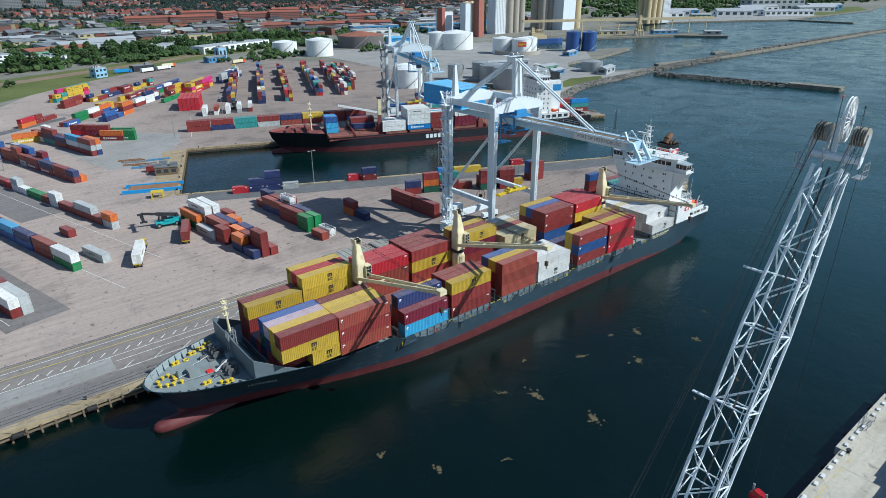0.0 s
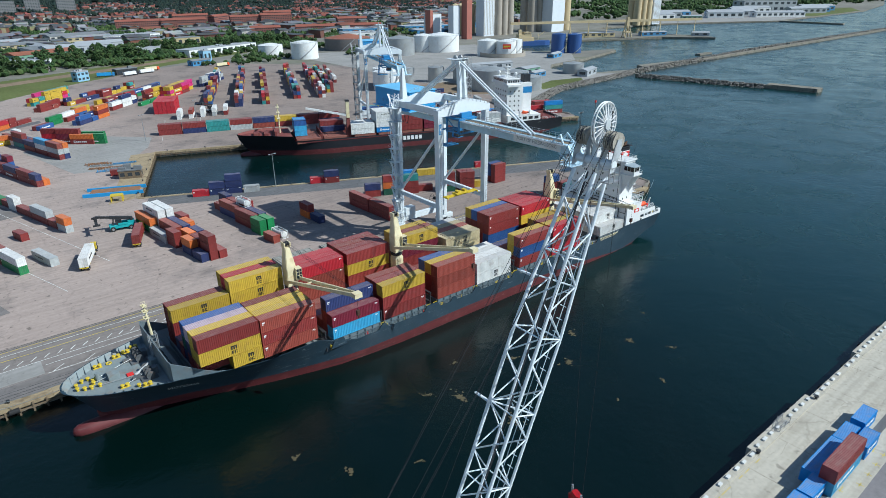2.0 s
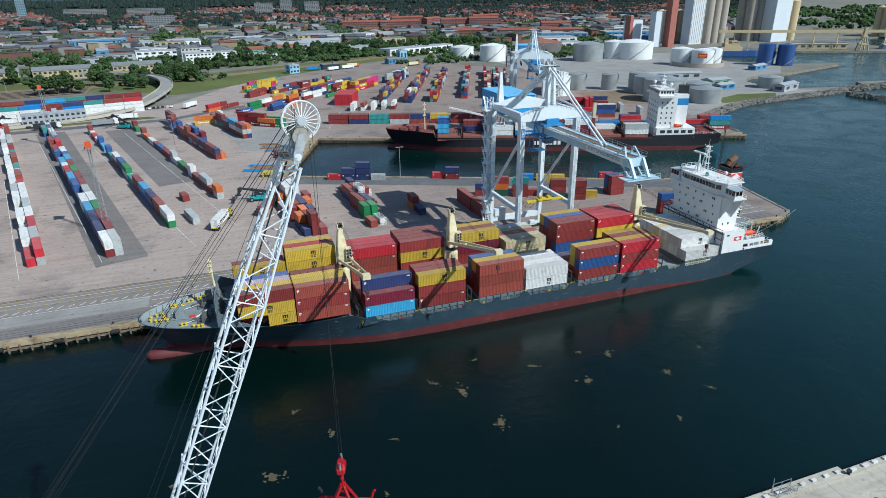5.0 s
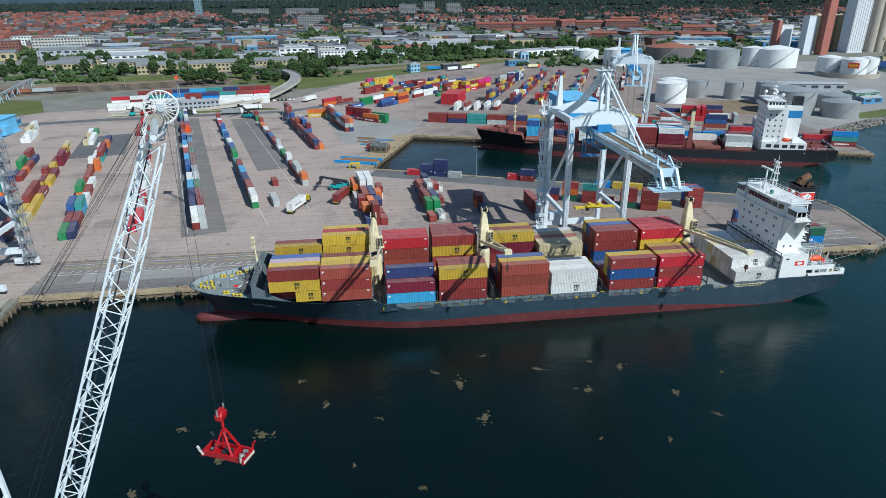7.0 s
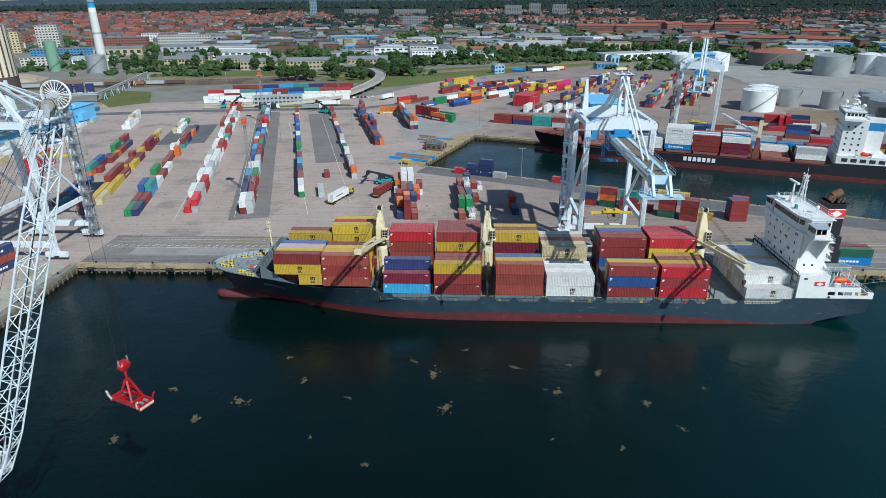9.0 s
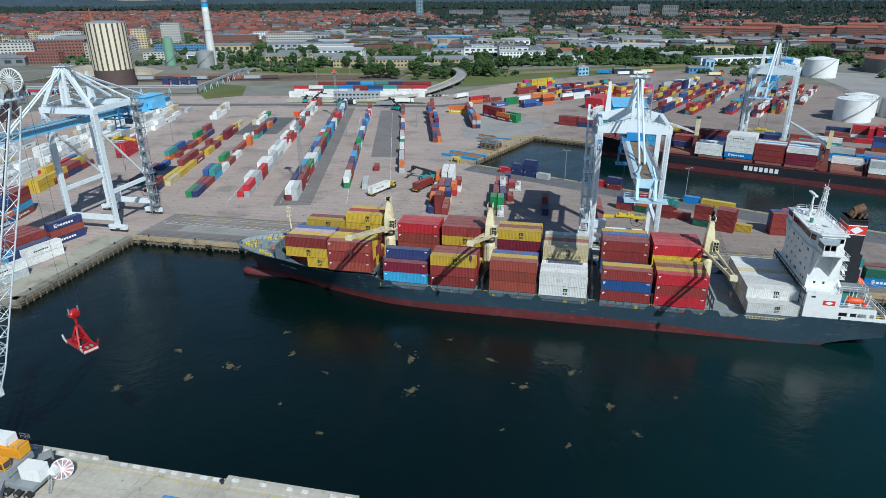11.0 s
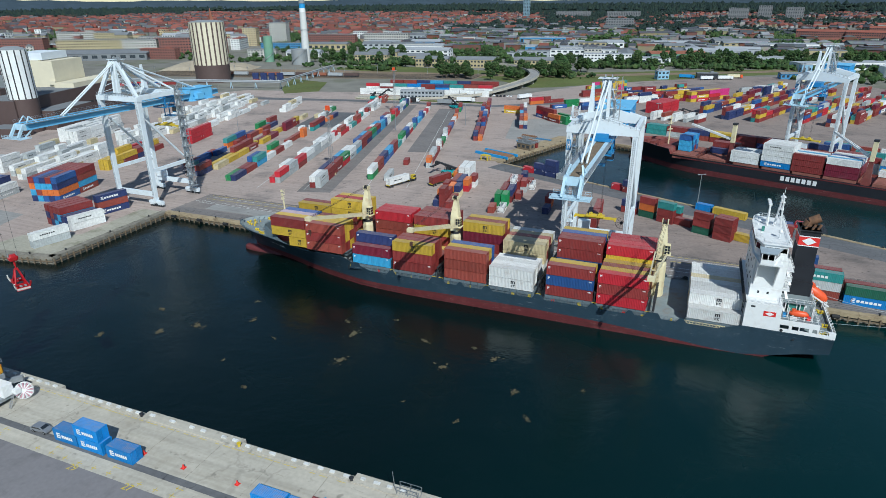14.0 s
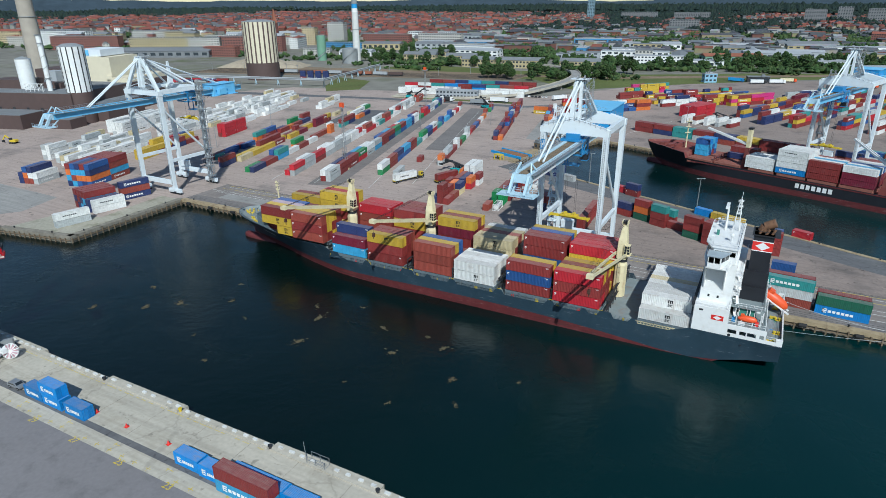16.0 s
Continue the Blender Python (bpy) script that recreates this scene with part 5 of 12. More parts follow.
rail(ship, [(171.6, Y0 - 6.6), (173.2, Y0 - 9.8), (178.6, Y0 - 9.8), (178.6, Y0 + 9.8), (173.2, Y0 + 9.8), (171.6, Y0 + 6.6), (171.6, Y0 - 6.6)], 25.2)
rail(ship, [(179.0, Y0 - 9.2), (186.1, Y0 - 9.2), (186.1, Y0 + 9.2), (179.0, Y0 + 9.2)], 11.12)
rail(ship, [(179.1, Y0 - 12.9), (186.8, Y0 - 12.9), (186.8, Y0 + 12.9), (179.1, Y0 + 12.9)], 8.35)
rail(ship, [(187.4, Y0 - 13.2), (189.1, Y0 - 13.2)], 6.15)
rail(ship, [(190.5, Y0 - 13.0), (190.5, Y0 + 13.0)], 6.0)
rail(ship, [(171.6, Y0 - 13.25), (178.9, Y0 - 13.25), (178.9, Y0 - 9.7)], 11.6)
rail(ship, [(171.6, Y0 + 13.25), (178.9, Y0 + 13.25)], 11.6)
rail(ship, [(177.0, Y0 - 13.4), (177.5, Y0 - 9.9)], 21.42)
# satellite dome, searchlights and a blue-green pipe on the bridge roof
bm = bmesh.new()
add_tube(bm, (176.6, Y0 - 5.0, 25.2), (176.6, Y0 - 5.0, 26.4), 0.12, 8)
bmesh.ops.create_icosphere(bm, subdivisions=2, radius=0.5, matrix=Matrix.Translation((176.6, Y0 - 5.0, 26.8)))
part("satellite_dome", bm, M_WHITE, ship, "white satellite dome")
part("roof_locker", boxes_bm((173.0, Y0 - 1.6, 25.2, 173.6, Y0 - 0.9, 26.3)), M_TENT, ship, "blue-green covered locker")
for dy in (-6.5, 3.0, 7.4):
    bm = bmesh.new()
    add_tube(bm, (172.6, Y0 + dy, 25.2), (172.6, Y0 + dy, 26.3), 0.06, 6)
    add_tube(bm, (172.4, Y0 + dy, 26.4), (172.9, Y0 + dy, 26.4), 0.22, 10)
    part("searchlight", bm, M_WHITE, ship)
for z in (14.14, 16.59, 19.04):
    rail(ship, [(178.8, Y0 - 9.6), (180.2, Y0 - 9.6), (180.2, Y0 + 9.6)], z)


def lifeboat(parent, m, name, label):
    bm = bmesh.new()
    rings = []
    for x, r in ((-3.6, 0.1), (-3.2, 0.7), (-2.2, 1.15), (0, 1.3), (2.2, 1.15), (3.2, 0.7), (3.6, 0.1)):
        rings.append([bm.verts.new((x, r * math.cos(a), 0.15 + (1.15 if math.sin(a) > 0 else 0.95) * r * math.sin(a))) for a in [k * math.tau / 14 for k in range(14)]])
    for a, b in zip(rings, rings[1:]):
        for k in range(14):
            bm.faces.new((a[k], a[(k + 1) % 14], b[(k + 1) % 14], b[k])).smooth = True
    add_box(bm, -2.6, -0.8, 1.0, -1.2, 0.8, 1.9)
    ob = part(name, bm, M_ORANGE, parent, label)
    ob.matrix_basis = m
    return ob


lifeboat(ship, pose(188.0, Y0 + 4.5, 8.6, 0, 32, 0), "freefall_lifeboat", "orange enclosed lifeboat on a stern slipway")
bm = bmesh.new()
for dy in (3.4, 5.6):
    add_beam(bm, (184.0, Y0 + dy, 10.6), (191.6, Y0 + dy, 5.9), 0.35)
    add_beam(bm, (190.2, Y0 + dy, 4.2), (190.2, Y0 + dy, 6.8), 0.3)
    add_beam(bm, (186.5, Y0 + dy, 4.2), (186.5, Y0 + dy, 9.0), 0.3)
part("lifeboat_slip", bm, M_WHITE, ship)
lifeboat(ship, Matrix.Translation((182.9, Y0 - 11.0, 9.3)) @ Matrix.Scale(0.58, 4), "rescue_boat", "small orange rescue boat in its cradle")
bm = bmesh.new()
add_box(bm, 181.6, Y0 - 11.8, 8.35, 181.8, Y0 - 10.3, 9.1)
add_box(bm, 184.0, Y0 - 11.8, 8.35, 184.2, Y0 - 10.3, 9.1)
part("boat_cradle", bm, M_WHITE, ship)
bm = bmesh.new()
add_beam(bm, (180.6, Y0 - 11.4, 8.3), (180.6, Y0 - 12.4, 11.2), 0.22)
part("davit", bm, M_WHITE, ship)
bm = bmesh.new()
add_beam(bm, (185.6, Y0 - 11.4, 8.3), (185.6, Y0 - 12.2, 11.4), 0.26)
part("davit", bm, M_WHITE, ship)
for x, dy in ((180.0, -11.2), (184.9, -11.6)):
    part("deck_drum", boxes_bm((x - 0.35, Y0 + dy - 0.35, 8.35, x + 0.35, Y0 + dy + 0.35, 9.35)), M_BLUE if x < 182 else M_RED, ship, "painted drum on the aft deck")
for x, dy, m_ in ((181.8, -12.3, M_WHITE), (188.4, 1.0, M_YELLOW), (187.6, -2.0, M_YELLOW), (188.8, 6.5, M_YELLOW), (188.3, -6.4, M_BLUE)):
    part("deck_chest", boxes_bm((x - 0.7, Y0 + dy - 0.35, 5.15 if x > 187 else 8.35, x + 0.7, Y0 + dy + 0.35, 5.7 if x > 187 else 8.95)), m_, ship, "painted chest on the aft deck")
bm = bmesh.new()
for k in range(10):
    a0, a1 = k * 0.7, (k + 1) * 0.7
    add_tube(bm, (188.3 + 0.75 * math.cos(a0), Y0 - 0.4 + 0.75 * math.sin(a0), 5.25), (188.3 + 0.75 * math.cos(a1), Y0 - 0.4 + 0.75 * math.sin(a1), 5.25), 0.12, 6)
part("rope_coil", bm, M_TENT, ship, "coiled green mooring rope")
for x, dy, k in ((187.2, -8.5, 0), (187.5, -4.0, 1), (187.0, 9.0, 0)):
    bm = bmesh.new()
    add_box(bm, x - 1, Y0 + dy - 1.1, 5.15, x + 1, Y0 + dy + 1.1, 5.35)
    add_tube(bm, (x, Y0 + dy - 1, 6.1), (x, Y0 + dy + 1, 6.1), 0.7, 12)
    add_box(bm, x + 0.6, Y0 + dy - 0.5, 5.3, x + 1.2, Y0 + dy + 0.5, 6.5)
    part("mooring_winch", bm, M_GREY, ship, "grey mooring winch")
for x, dy in ((189.3, -11.5), (189.3, -7), (189.4, 0.5), (189.3, 8), (188.0, -12.0), (189.2, 11.6)):
    bollard(ship, x, Y0 + dy, 5.15, True)
bm = boxes_bm((158.5, Y0 - 13.2, 3.3, 168.0, Y0 - 13.0, 3.5), (158.5, Y0 - 12.3, 3.3, 168.0, Y0 - 12.1, 3.5), (158.5, Y0 - 13.0, 3.3, 168.0, Y0 - 12.3, 3.36), (158.5, Y0 - 13.2, 4.0, 168.0, Y0 - 13.0, 4.2), *[(158.5 + 0.75 * k, Y0 - 13.2, 3.3, 158.7 + 0.75 * k, Y0 - 13.0, 4.2) for k in range(13)])
part("gangway", bm, M_CREAM, ship, "stowed pale gangway ladder")
# mooring lines
for p, q in (((190.5, Y0 + 11, 5.9), (214, 124.5, 0.6)), ((190.5, Y0 - 6, 5.9), (236, 126.0, 0.6)), ((16.8, Y0 + 0.6, 7.8), (-12, 124.5, 0.6)), ((19, Y0 + 3.2, 7.9), (4, 124.5, 0.6))):
    bm = bmesh.new()
    last = Vector(p)
    for k in range(1, 9):
        t = k / 8
        c = Vector(p).lerp(Vector(q), t) - Vector((0, 0, 1.6 * 4 * t * (1 - t) * 0.4))
        add_tube(bm, last, c, 0.05, 4, cap=False)
        last = c
    part("mooring_line", bm, M_ROPE_PALE, ship)

# ---- ship-to-shore gantry cranes ----
def gantry_crane(m, label, tip=-50.0, rear=45.0, half=9.6, gauge=20.0, boom_mat=M_BOOM_BLUE, house_y=24.0, trolley_y=2.0, spreader_z=9.5, words="", tower_side=-1, house_mat=M_HOUSE_BLUE, apex=56.0, house=(12.0, 5.2, 2.2, 7.6), stay=0.62, rail_pipe=False, gable=True):
    """Rails along local x, water side at y = 0, land side at y = gauge; the boom reaches out over -y."""
    c = thing("gantry_crane", label, "crane", "quay cranes", at=m)
    zt, gz = 42.0, 39.0
    for sx in (-1, 1):
        for y in (0.0, gauge):
            bm = bmesh.new()
            rs = []
            for z, w, d in ((3.6, 1.1, 1.5), (12, 1.25, 1.7), (zt, 1.5, 2.0)):
                rs.append([bm.verts.new((sx * half + a * w / 2, y + b * d / 2, z)) for a, b in ((-1, -1), (1, -1), (1, 1), (-1, 1))])
            for a, b in zip(rs, rs[1:]):
                for k in range(4):
                    bm.faces.new((a[k], a[(k + 1) % 4], b[(k + 1) % 4], b[k]))
            bm.faces.new(rs[-1]), bm.faces.new(rs[0][::-1])
            part("leg", bm, M_CRANE_WHITE, c)
            bm = bmesh.new()
            add_box(bm, sx * half - 3.4, y - 0.7, 1.5, sx * half + 3.4, y + 0.7, 2.5)
            for k in (-1, 1):
                add_box(bm, sx * half + k * 2.2 - 1.3, y - 0.5, 0.9, sx * half + k * 2.2 + 1.3, y + 0.5, 1.6)
            add_box(bm, sx * half - 0.7, y - 0.8, 2.4, sx * half + 0.7, y + 0.8, 3.7)
            bg = part("bogie", bm, M_CRANE_WHITE, c)
            for k in range(8):
                x = sx * half - 3.0 + k * 0.86
                bm = bmesh.new()
                add_tube(bm, (x, y - 0.25, 0.4), (x, y + 0.25, 0.4), 0.38, 12)
                part("wheel", bm, M_DARK, bg)
    # sills along the rails and tie beams across them
    for y in (0.0, gauge):
        part("sill_beam", boxes_bm((-half, y - 0.6, 4.2, half, y + 0.6, 6.0)), M_CRANE_WHITE, c)
    for sx in (-1, 1):
        bm = bmesh.new()
        add_beam(bm, (sx * half, 0, 14.5), (sx * half, gauge, 14.5), 1.0, 1.3)
        part("tie_beam", bm, M_CRANE_WHITE, c)
        bm = bmesh.new()
        add_tube(bm, (sx * half, gauge - 0.6, 15.5), (sx * half, 0.5, 36.0), 0.45, 10)
        part("diagonal_brace", bm, M_CRANE_WHITE, c)
        bm = bmesh.new()
        add_beam(bm, (sx * half, 0, zt + 0.9), (sx * half, gauge, zt + 0.9), 1.2, 1.8)
        part("top_beam", bm, M_CRANE_WHITE, c)
    # portal beams, deep in the middle
    for y in (0.0, gauge):
        bm = bmesh.new()
        mid = 45.6 if gable else 43.5
        pr = [(-half - 0.9, 41.6), (half + 0.9, 41.6), (half + 0.9, 43.4), (1.6, mid), (-1.6, mid), (-half - 0.9, 43.4)]
        a, b = [bm.verts.new((x, y - 1.1, z)) for x, z in pr], [bm.verts.new((x, y + 1.1, z)) for x, z in pr]
        bm.faces.new(a), bm.faces.new(b[::-1])
        for k in range(6):
            bm.faces.new((a[k], b[k], b[(k + 1) % 6], a[(k + 1) % 6]))
        part("portal_beam", bm, M_CRANE_WHITE, c)
    # girder and boom: two box girders with cross ties and walkways
    bm = bmesh.new()
    for sx in (-1, 1):
        add_box(bm, sx * 1.75 - 0.5, tip, gz - 1.3, sx * 1.75 + 0.5, rear, gz + 0.9)
    for k in range(int((rear - tip) / 7) + 1):
        y = tip + 0.6 + k * 7
        add_box(bm, -1.3, y - 0.3, gz - 0.6, 1.3, y + 0.3, gz + 0.3)
    part("boom", bm, boom_mat, c, "light blue twin-girder boom")
    bm = bmesh.new()
    for sx in (-1, 1):
        add_box(bm, sx * 2.75 - 0.5, tip, gz + 0.75, sx * 2.75 + 0.5, rear, gz + 0.82)
        for k in range(int((rear - tip) / 2.0) + 1):
            y = tip + k * 2.0
            add_box(bm, sx * 3.2 - 0.03, y - 0.03, gz + 0.8, sx * 3.2 + 0.03, y + 0.03, gz + 1.95)
        for z in (gz + 1.4, gz + 1.92):
            add_box(bm, sx * 3.2 - 0.03, tip, z - 0.03, sx * 3.2 + 0.03, rear, z + 0.03)
    part("walkway", bm, M_STEEL, c)
    bm = bmesh.new()
    for k in range(int((rear - tip) / 4)):
        add_box(bm, -1.2, tip + 1 + k * 4, gz + 0.62, 1.2, tip + 4.7 + k * 4, gz + 0.68)
    part("centre_grating", bm, M_TIMBER, c, "rust-brown walkway grating")
    bm = bmesh.new()
    for sx in (-1, 1):
        add_beam(bm, (sx * 1.9, tip - 0.3, gz + 0.6), (sx * 1.9, tip - 3.2, gz - 3.4), 0.6, 0.8)
        add_beam(bm, (sx * 1.9, tip + 2.2, gz - 1.3), (sx * 1.9, tip - 0.6, gz - 3.4), 0.35)
        add_beam(bm, (sx * 1.9, tip + 1, gz + 0.9), (sx * 1.3, tip + 2.5, gz + 2.9), 0.35)
        add_beam(bm, (sx * 1.9, tip + 4.4, gz + 0.9), (sx * 1.3, tip + 2.5, gz + 2.9), 0.35)
    add_box(bm, -4.6, tip - 4.2, gz - 3.56, 4.6, tip - 0.4, gz - 3.4)
    for yy in (tip - 4.2, tip - 0.4):
        for z in (gz - 2.9, gz - 2.4):
            add_box(bm, -4.4, yy - 0.03, z, 4.4, yy + 0.03, z + 0.06)
        for k in range(7):
            add_box(bm, -4.4 + k * 1.46, yy - 0.03, gz - 3.4, -4.34 + k * 1.46, yy + 0.03, gz - 2.34)
    add_box(bm, -2.3, tip - 0.5, gz - 1.2, 2.3, tip + 0.2, gz + 0.8)
    part("boom_end_platform", bm, M_BOOM_BLUE, c, "blue steel frame and platform at the boom's end")
    # A-frame, stays
    bm = bmesh.new()
    for sx in (-1, 1):
        add_beam(bm, (sx * 1.0, 0, 44.5), (sx * 0.8, 0.8, apex), 0.8, 1.3)
        add_beam(bm, (sx * 0.8, gauge, 44.5), (sx * 0.7, 1.4, apex), 0.7, 0.8)
    if not gable:
        for sx in (-1, 1):
            add_beam(bm, (sx * half, 0, 43.0), (sx * 1.4, 1.0, apex), 1.2, 1.3)
            add_tube(bm, (sx * half, gauge, 43.2), (sx * 1.2, 2.0, apex), 0.4, 10)
            for k in range(5):
                f0, f1 = 0.1 + k * 0.17, 0.1 + (k + 1) * 0.17
                add_beam(bm, (sx * (half + (1.4 - half) * f0), 0.6, 43 + (apex - 43) * f0), (sx * 0.9, 1.0, 43 + (apex - 43) * f1), 0.2)
    add_beam(bm, (-1.6, 2.4, apex), (1.6, 2.4, apex), 1.4, 1.2)
    add_beam(bm, (-1.2, 0.6, 50), (1.2, 0.6, 50), 0.5)
    for k in range(4):
        z = 46 + k * 2.6
        add_box(bm, 1.2, 0.4, z, 2.6, 2.4, z + 0.08)
    add_box(bm, -2.6, 0.4, apex + 0.6, 2.6, 4.2, apex + 0.7)
    part("a_frame", bm, M_CRANE_WHITE, c)
    for sx in (-1, 1):
        for yy, q in ((2.0, tip * stay), (3.0, rear * 0.86)):
            bm = bmesh.new()
            add_tube(bm, (sx * 0.5, yy - 1, apex), (sx * 0.62, q, gz + 0.9), 0.27, 10)
            part("stay_bar", bm, M_CRANE_WHITE, c)
    for k in range(7):
        z = apex - 12 + k * 2
        for q in (1.3, 2.5):
            bm = bmesh.new()
            add_box(bm, q, 0.6, z, q + 0.06, 2.4, z + 0.9)
            part("landing_guard", bm, M_STEEL, c)
    for s in (-1, 1):
        bm = bmesh.new()
        add_tube(bm, (s * 0.9, 2.2, apex + 0.9), (s * 0.9 + 0.25, 2.2, apex + 0.9), 0.8, 14)
        part("rope_sheave", bm, M_STEEL, c)
    bm = bmesh.new()
    rs = [[bm.verts.new((-half + 2.4 + a_ * w / 2, gauge + b_ * w / 2, z)) for a_, b_ in ((-1, -1), (1, -1), (1, 1), (-1, 1))] for z, w in ((43.4, 1.9), (53.0, 0.7))]
    for k in range(4):
        bm.faces.new((rs[0][k], rs[0][(k + 1) % 4], rs[1][(k + 1) % 4], rs[1][k]))
    bm.faces.new(rs[1])
    part("tapered_post", bm, M_CRANE_WHITE, c)
    bm = bmesh.new()
    for dx in (2.3, 3.9):
        for dy in (0.6, 2.2):
            add_beam(bm, (dx, dy, 45.5), (dx, dy, apex + 1.2), 0.1)
    for k in range(int((apex - 45) / 1.3)):
        z = 46 + k * 1.3
        for p_, q_ in (((2.3, 0.6), (3.9, 0.6)), ((3.9, 0.6), (3.9, 2.2)), ((2.3, 2.2), (3.9, 2.2))):
            add_beam(bm, (*p_, z), (*q_, z), 0.07)
            add_beam(bm, (*p_, z), (*q_, z + 1.3), 0.06)
    part("mast_stair_cage", bm, M_STEEL, c, "galvanised stair cage beside the mast")
    for y in (-1.2, gauge + 1.2):
        bm = bmesh.new()
        for k in range(13):
            x = -half + k * half / 6
            z = 43.4 + ((45.6 - 43.4) * max(0.0, 1 - abs(x) / half) if gable else 0.1)
            add_box(bm, x - 0.04, y - 0.04, z, x + 0.04, y + 0.04, z + 1.1)
        for s_ in (-1, 1):
            for h_ in (0.55, 1.1):
                add_beam(bm, (s_ * half, y, 43.4 + h_), (0, y, (45.6 if gable else 43.5) + h_), 0.06)
        part("portal_rail", bm, M_STEEL, c)
    for sx in (-1, 1):
        bm = bmesh.new()
        for d_ in (-0.25, 0.25):
            add_beam(bm, (sx * half + d_, -1.12, 4), (sx * half + d_, -1.12, 41), 0.05)
        for k in range(60):
            add_box(bm, sx * half - 0.25, -1.14, 4.3 + k * 0.61, sx * half + 0.25, -1.1, 4.35 + k * 0.61)
        part("leg_ladder", bm, M_STEEL, c)
    # machinery house
    bm = boxes_bm((-house[1], house_y, gz + house[2], house[1], house_y + house[0], gz + house[3]))
    hs = part("machinery_house", bm, house_mat, c, "blue sheet-metal machinery house")
    bm = boxes_bm((-house[1] - 0.3, house_y - 0.3, gz + house[3], house[1] + 0.3, house_y + house[0] + 0.3, gz + house[3] + 0.2), (house[1], house_y + 2, gz + house[2] + 0.4, house[1] + 1.8, house_y + 6, gz + house[2] + 3.0), (-house[1] - 0.8, house_y - 0.8, gz + house[2] - 0.2, house[1] + 0.8, house_y + house[0] + 0.8, gz + house[2]))
    part("roof", bm, M_BOOM_CYAN, hs)
    bm = bmesh.new()
    for k in range(int(house[0] / 2.2) - 1):
        part("louvre", boxes_bm((-house[1] - 0.04, house_y + 1.2 + k * 2.2, gz + house[2] + 1.4, house[1] + 0.04, house_y + 1.9 + k * 2.2, gz + house[2] + 2.4)), M_BLUE, hs)
    if rail_pipe:
        bm = bmesh.new()
        add_tube(bm, (-half - 1.3, gauge + 0.4, 6.0), (-half - 1.3, gauge + 0.4, 41.5), 0.5, 12)
        add_tube(bm, (-half - 1.3, gauge + 0.4, 41.5), (-half + 1.2, gauge - 0.6, 43.8), 0.5, 12)
        part("cable_duct", bm, M_CRANE_WHITE, c, "white cable duct up the leg")
    # trolley, cab, ropes, spreader
    ty = trolley_y
    tr = part("trolley", boxes_bm((-3.4, ty - 3.2, gz + 0.95, 3.4, ty + 3.2, gz + 1.5)), M_BLUE, c, "deep blue trolley frame")
    part("hoist_housing", boxes_bm((-2.0, ty - 2.6, gz + 1.5, 2.0, ty + 2.2, gz + 3.0)), M_BLUE, tr)
    for sx in (-1, 1):
        bm = boxes_bm((sx * 3.15 - 0.15, ty - 3.0, gz - 2.6, sx * 3.15 + 0.15, ty - 2.4, gz + 1), (sx * 3.15 - 0.15, ty + 2.4, gz - 2.6, sx * 3.15 + 0.15, ty + 3.0, gz + 1), (sx * 3.15 - 0.15, ty - 3.0, gz - 2.9, sx * 3.15 + 0.15, ty + 3.0, gz - 2.5))
        add_beam(bm, (sx * 3.15, ty - 2.6, gz - 2.6), (sx * 3.15, ty + 2.6, gz + 0.9), 0.2)
        part("trolley_hanger", bm, M_BLUE, tr)
    for bx in ((-3.3, ty - 3.2, gz - 3.0, 3.3, ty - 2.7, gz - 2.6), (-3.3, ty + 2.6, gz - 3.0, 3.3, ty + 3.1, gz - 2.6), (-3.3, ty + 4.9, gz - 3.0, 3.3, ty + 5.4, gz - 2.6), (-3.4, ty + 2.4, gz - 7.2, -3.1, ty + 2.7, gz - 2.6), (-3.4, ty + 5.0, gz - 7.2, -3.1, ty + 5.3, gz - 2.6), (-4.0, ty + 2.2, gz - 7.4, 1.0, ty + 5.6, gz - 7.2)):
        part("lower_frame_bar", boxes_bm(bx), M_BLUE, tr)
    bm = boxes_bm((1.0, ty + 2.6, gz - 5.6, 3.2, ty + 5.4, gz - 3.0))
    cab = part("operator_cab", bm, M_BLUE, c)
    part("cab_glazing", boxes_bm((0.97, ty + 2.56, gz - 5.3, 3.23, ty + 4.4, gz - 3.6)), M_GLASS_DARK, cab)
    sz = spreader_z
    bm = bmesh.new()
    for sx in (-1.6, 1.6):
        for dy in (-1.0, 1.0):
            add_tube(bm, (sx, ty + dy, gz - 2.6), (sx * 0.9, ty + dy * 0.8, sz + 1.0), 0.03, 4)
    part("hoist_ropes", bm, M_ROPE, c)
    bm = boxes_bm((-6.0, ty - 0.5, sz, 6.0, ty - 0.15, sz + 0.55), (-6.0, ty + 0.15, sz, 6.0, ty + 0.5, sz + 0.55), (-6.1, ty - 1.2, sz - 0.1, -5.7, ty + 1.2, sz + 0.4), (5.7, ty - 1.2, sz - 0.1, 6.1, ty + 1.2, sz + 0.4),
                  (-2.6, ty - 1.1, sz + 0.5, 2.6, ty + 1.1, sz + 0.95), (-1.8, ty - 0.8, sz + 0.95, -0.9, ty + 0.8, sz + 1.5), (0.9, ty - 0.8, sz + 0.95, 1.8, ty + 0.8, sz + 1.5))
    part("spreader", bm, M_YELLOW, c, "yellow container spreader hanging on ropes")
    # festoon loops of cable under the rear girder
    bm = bmesh.new()
    y = gauge + 2
    while y < rear - 4:
        last = None
        for k in range(7):
            t = k / 6
            p = Vector((-3.5, y + 2.2 * t, gz - 1.2 - 2.4 * 4 * t * (1 - t)))
            if last:
                add_tube(bm, last, p, 0.09, 4, cap=False)
            last = p
        y += 2.2
    part("cable_festoon", bm, M_DARK, c)
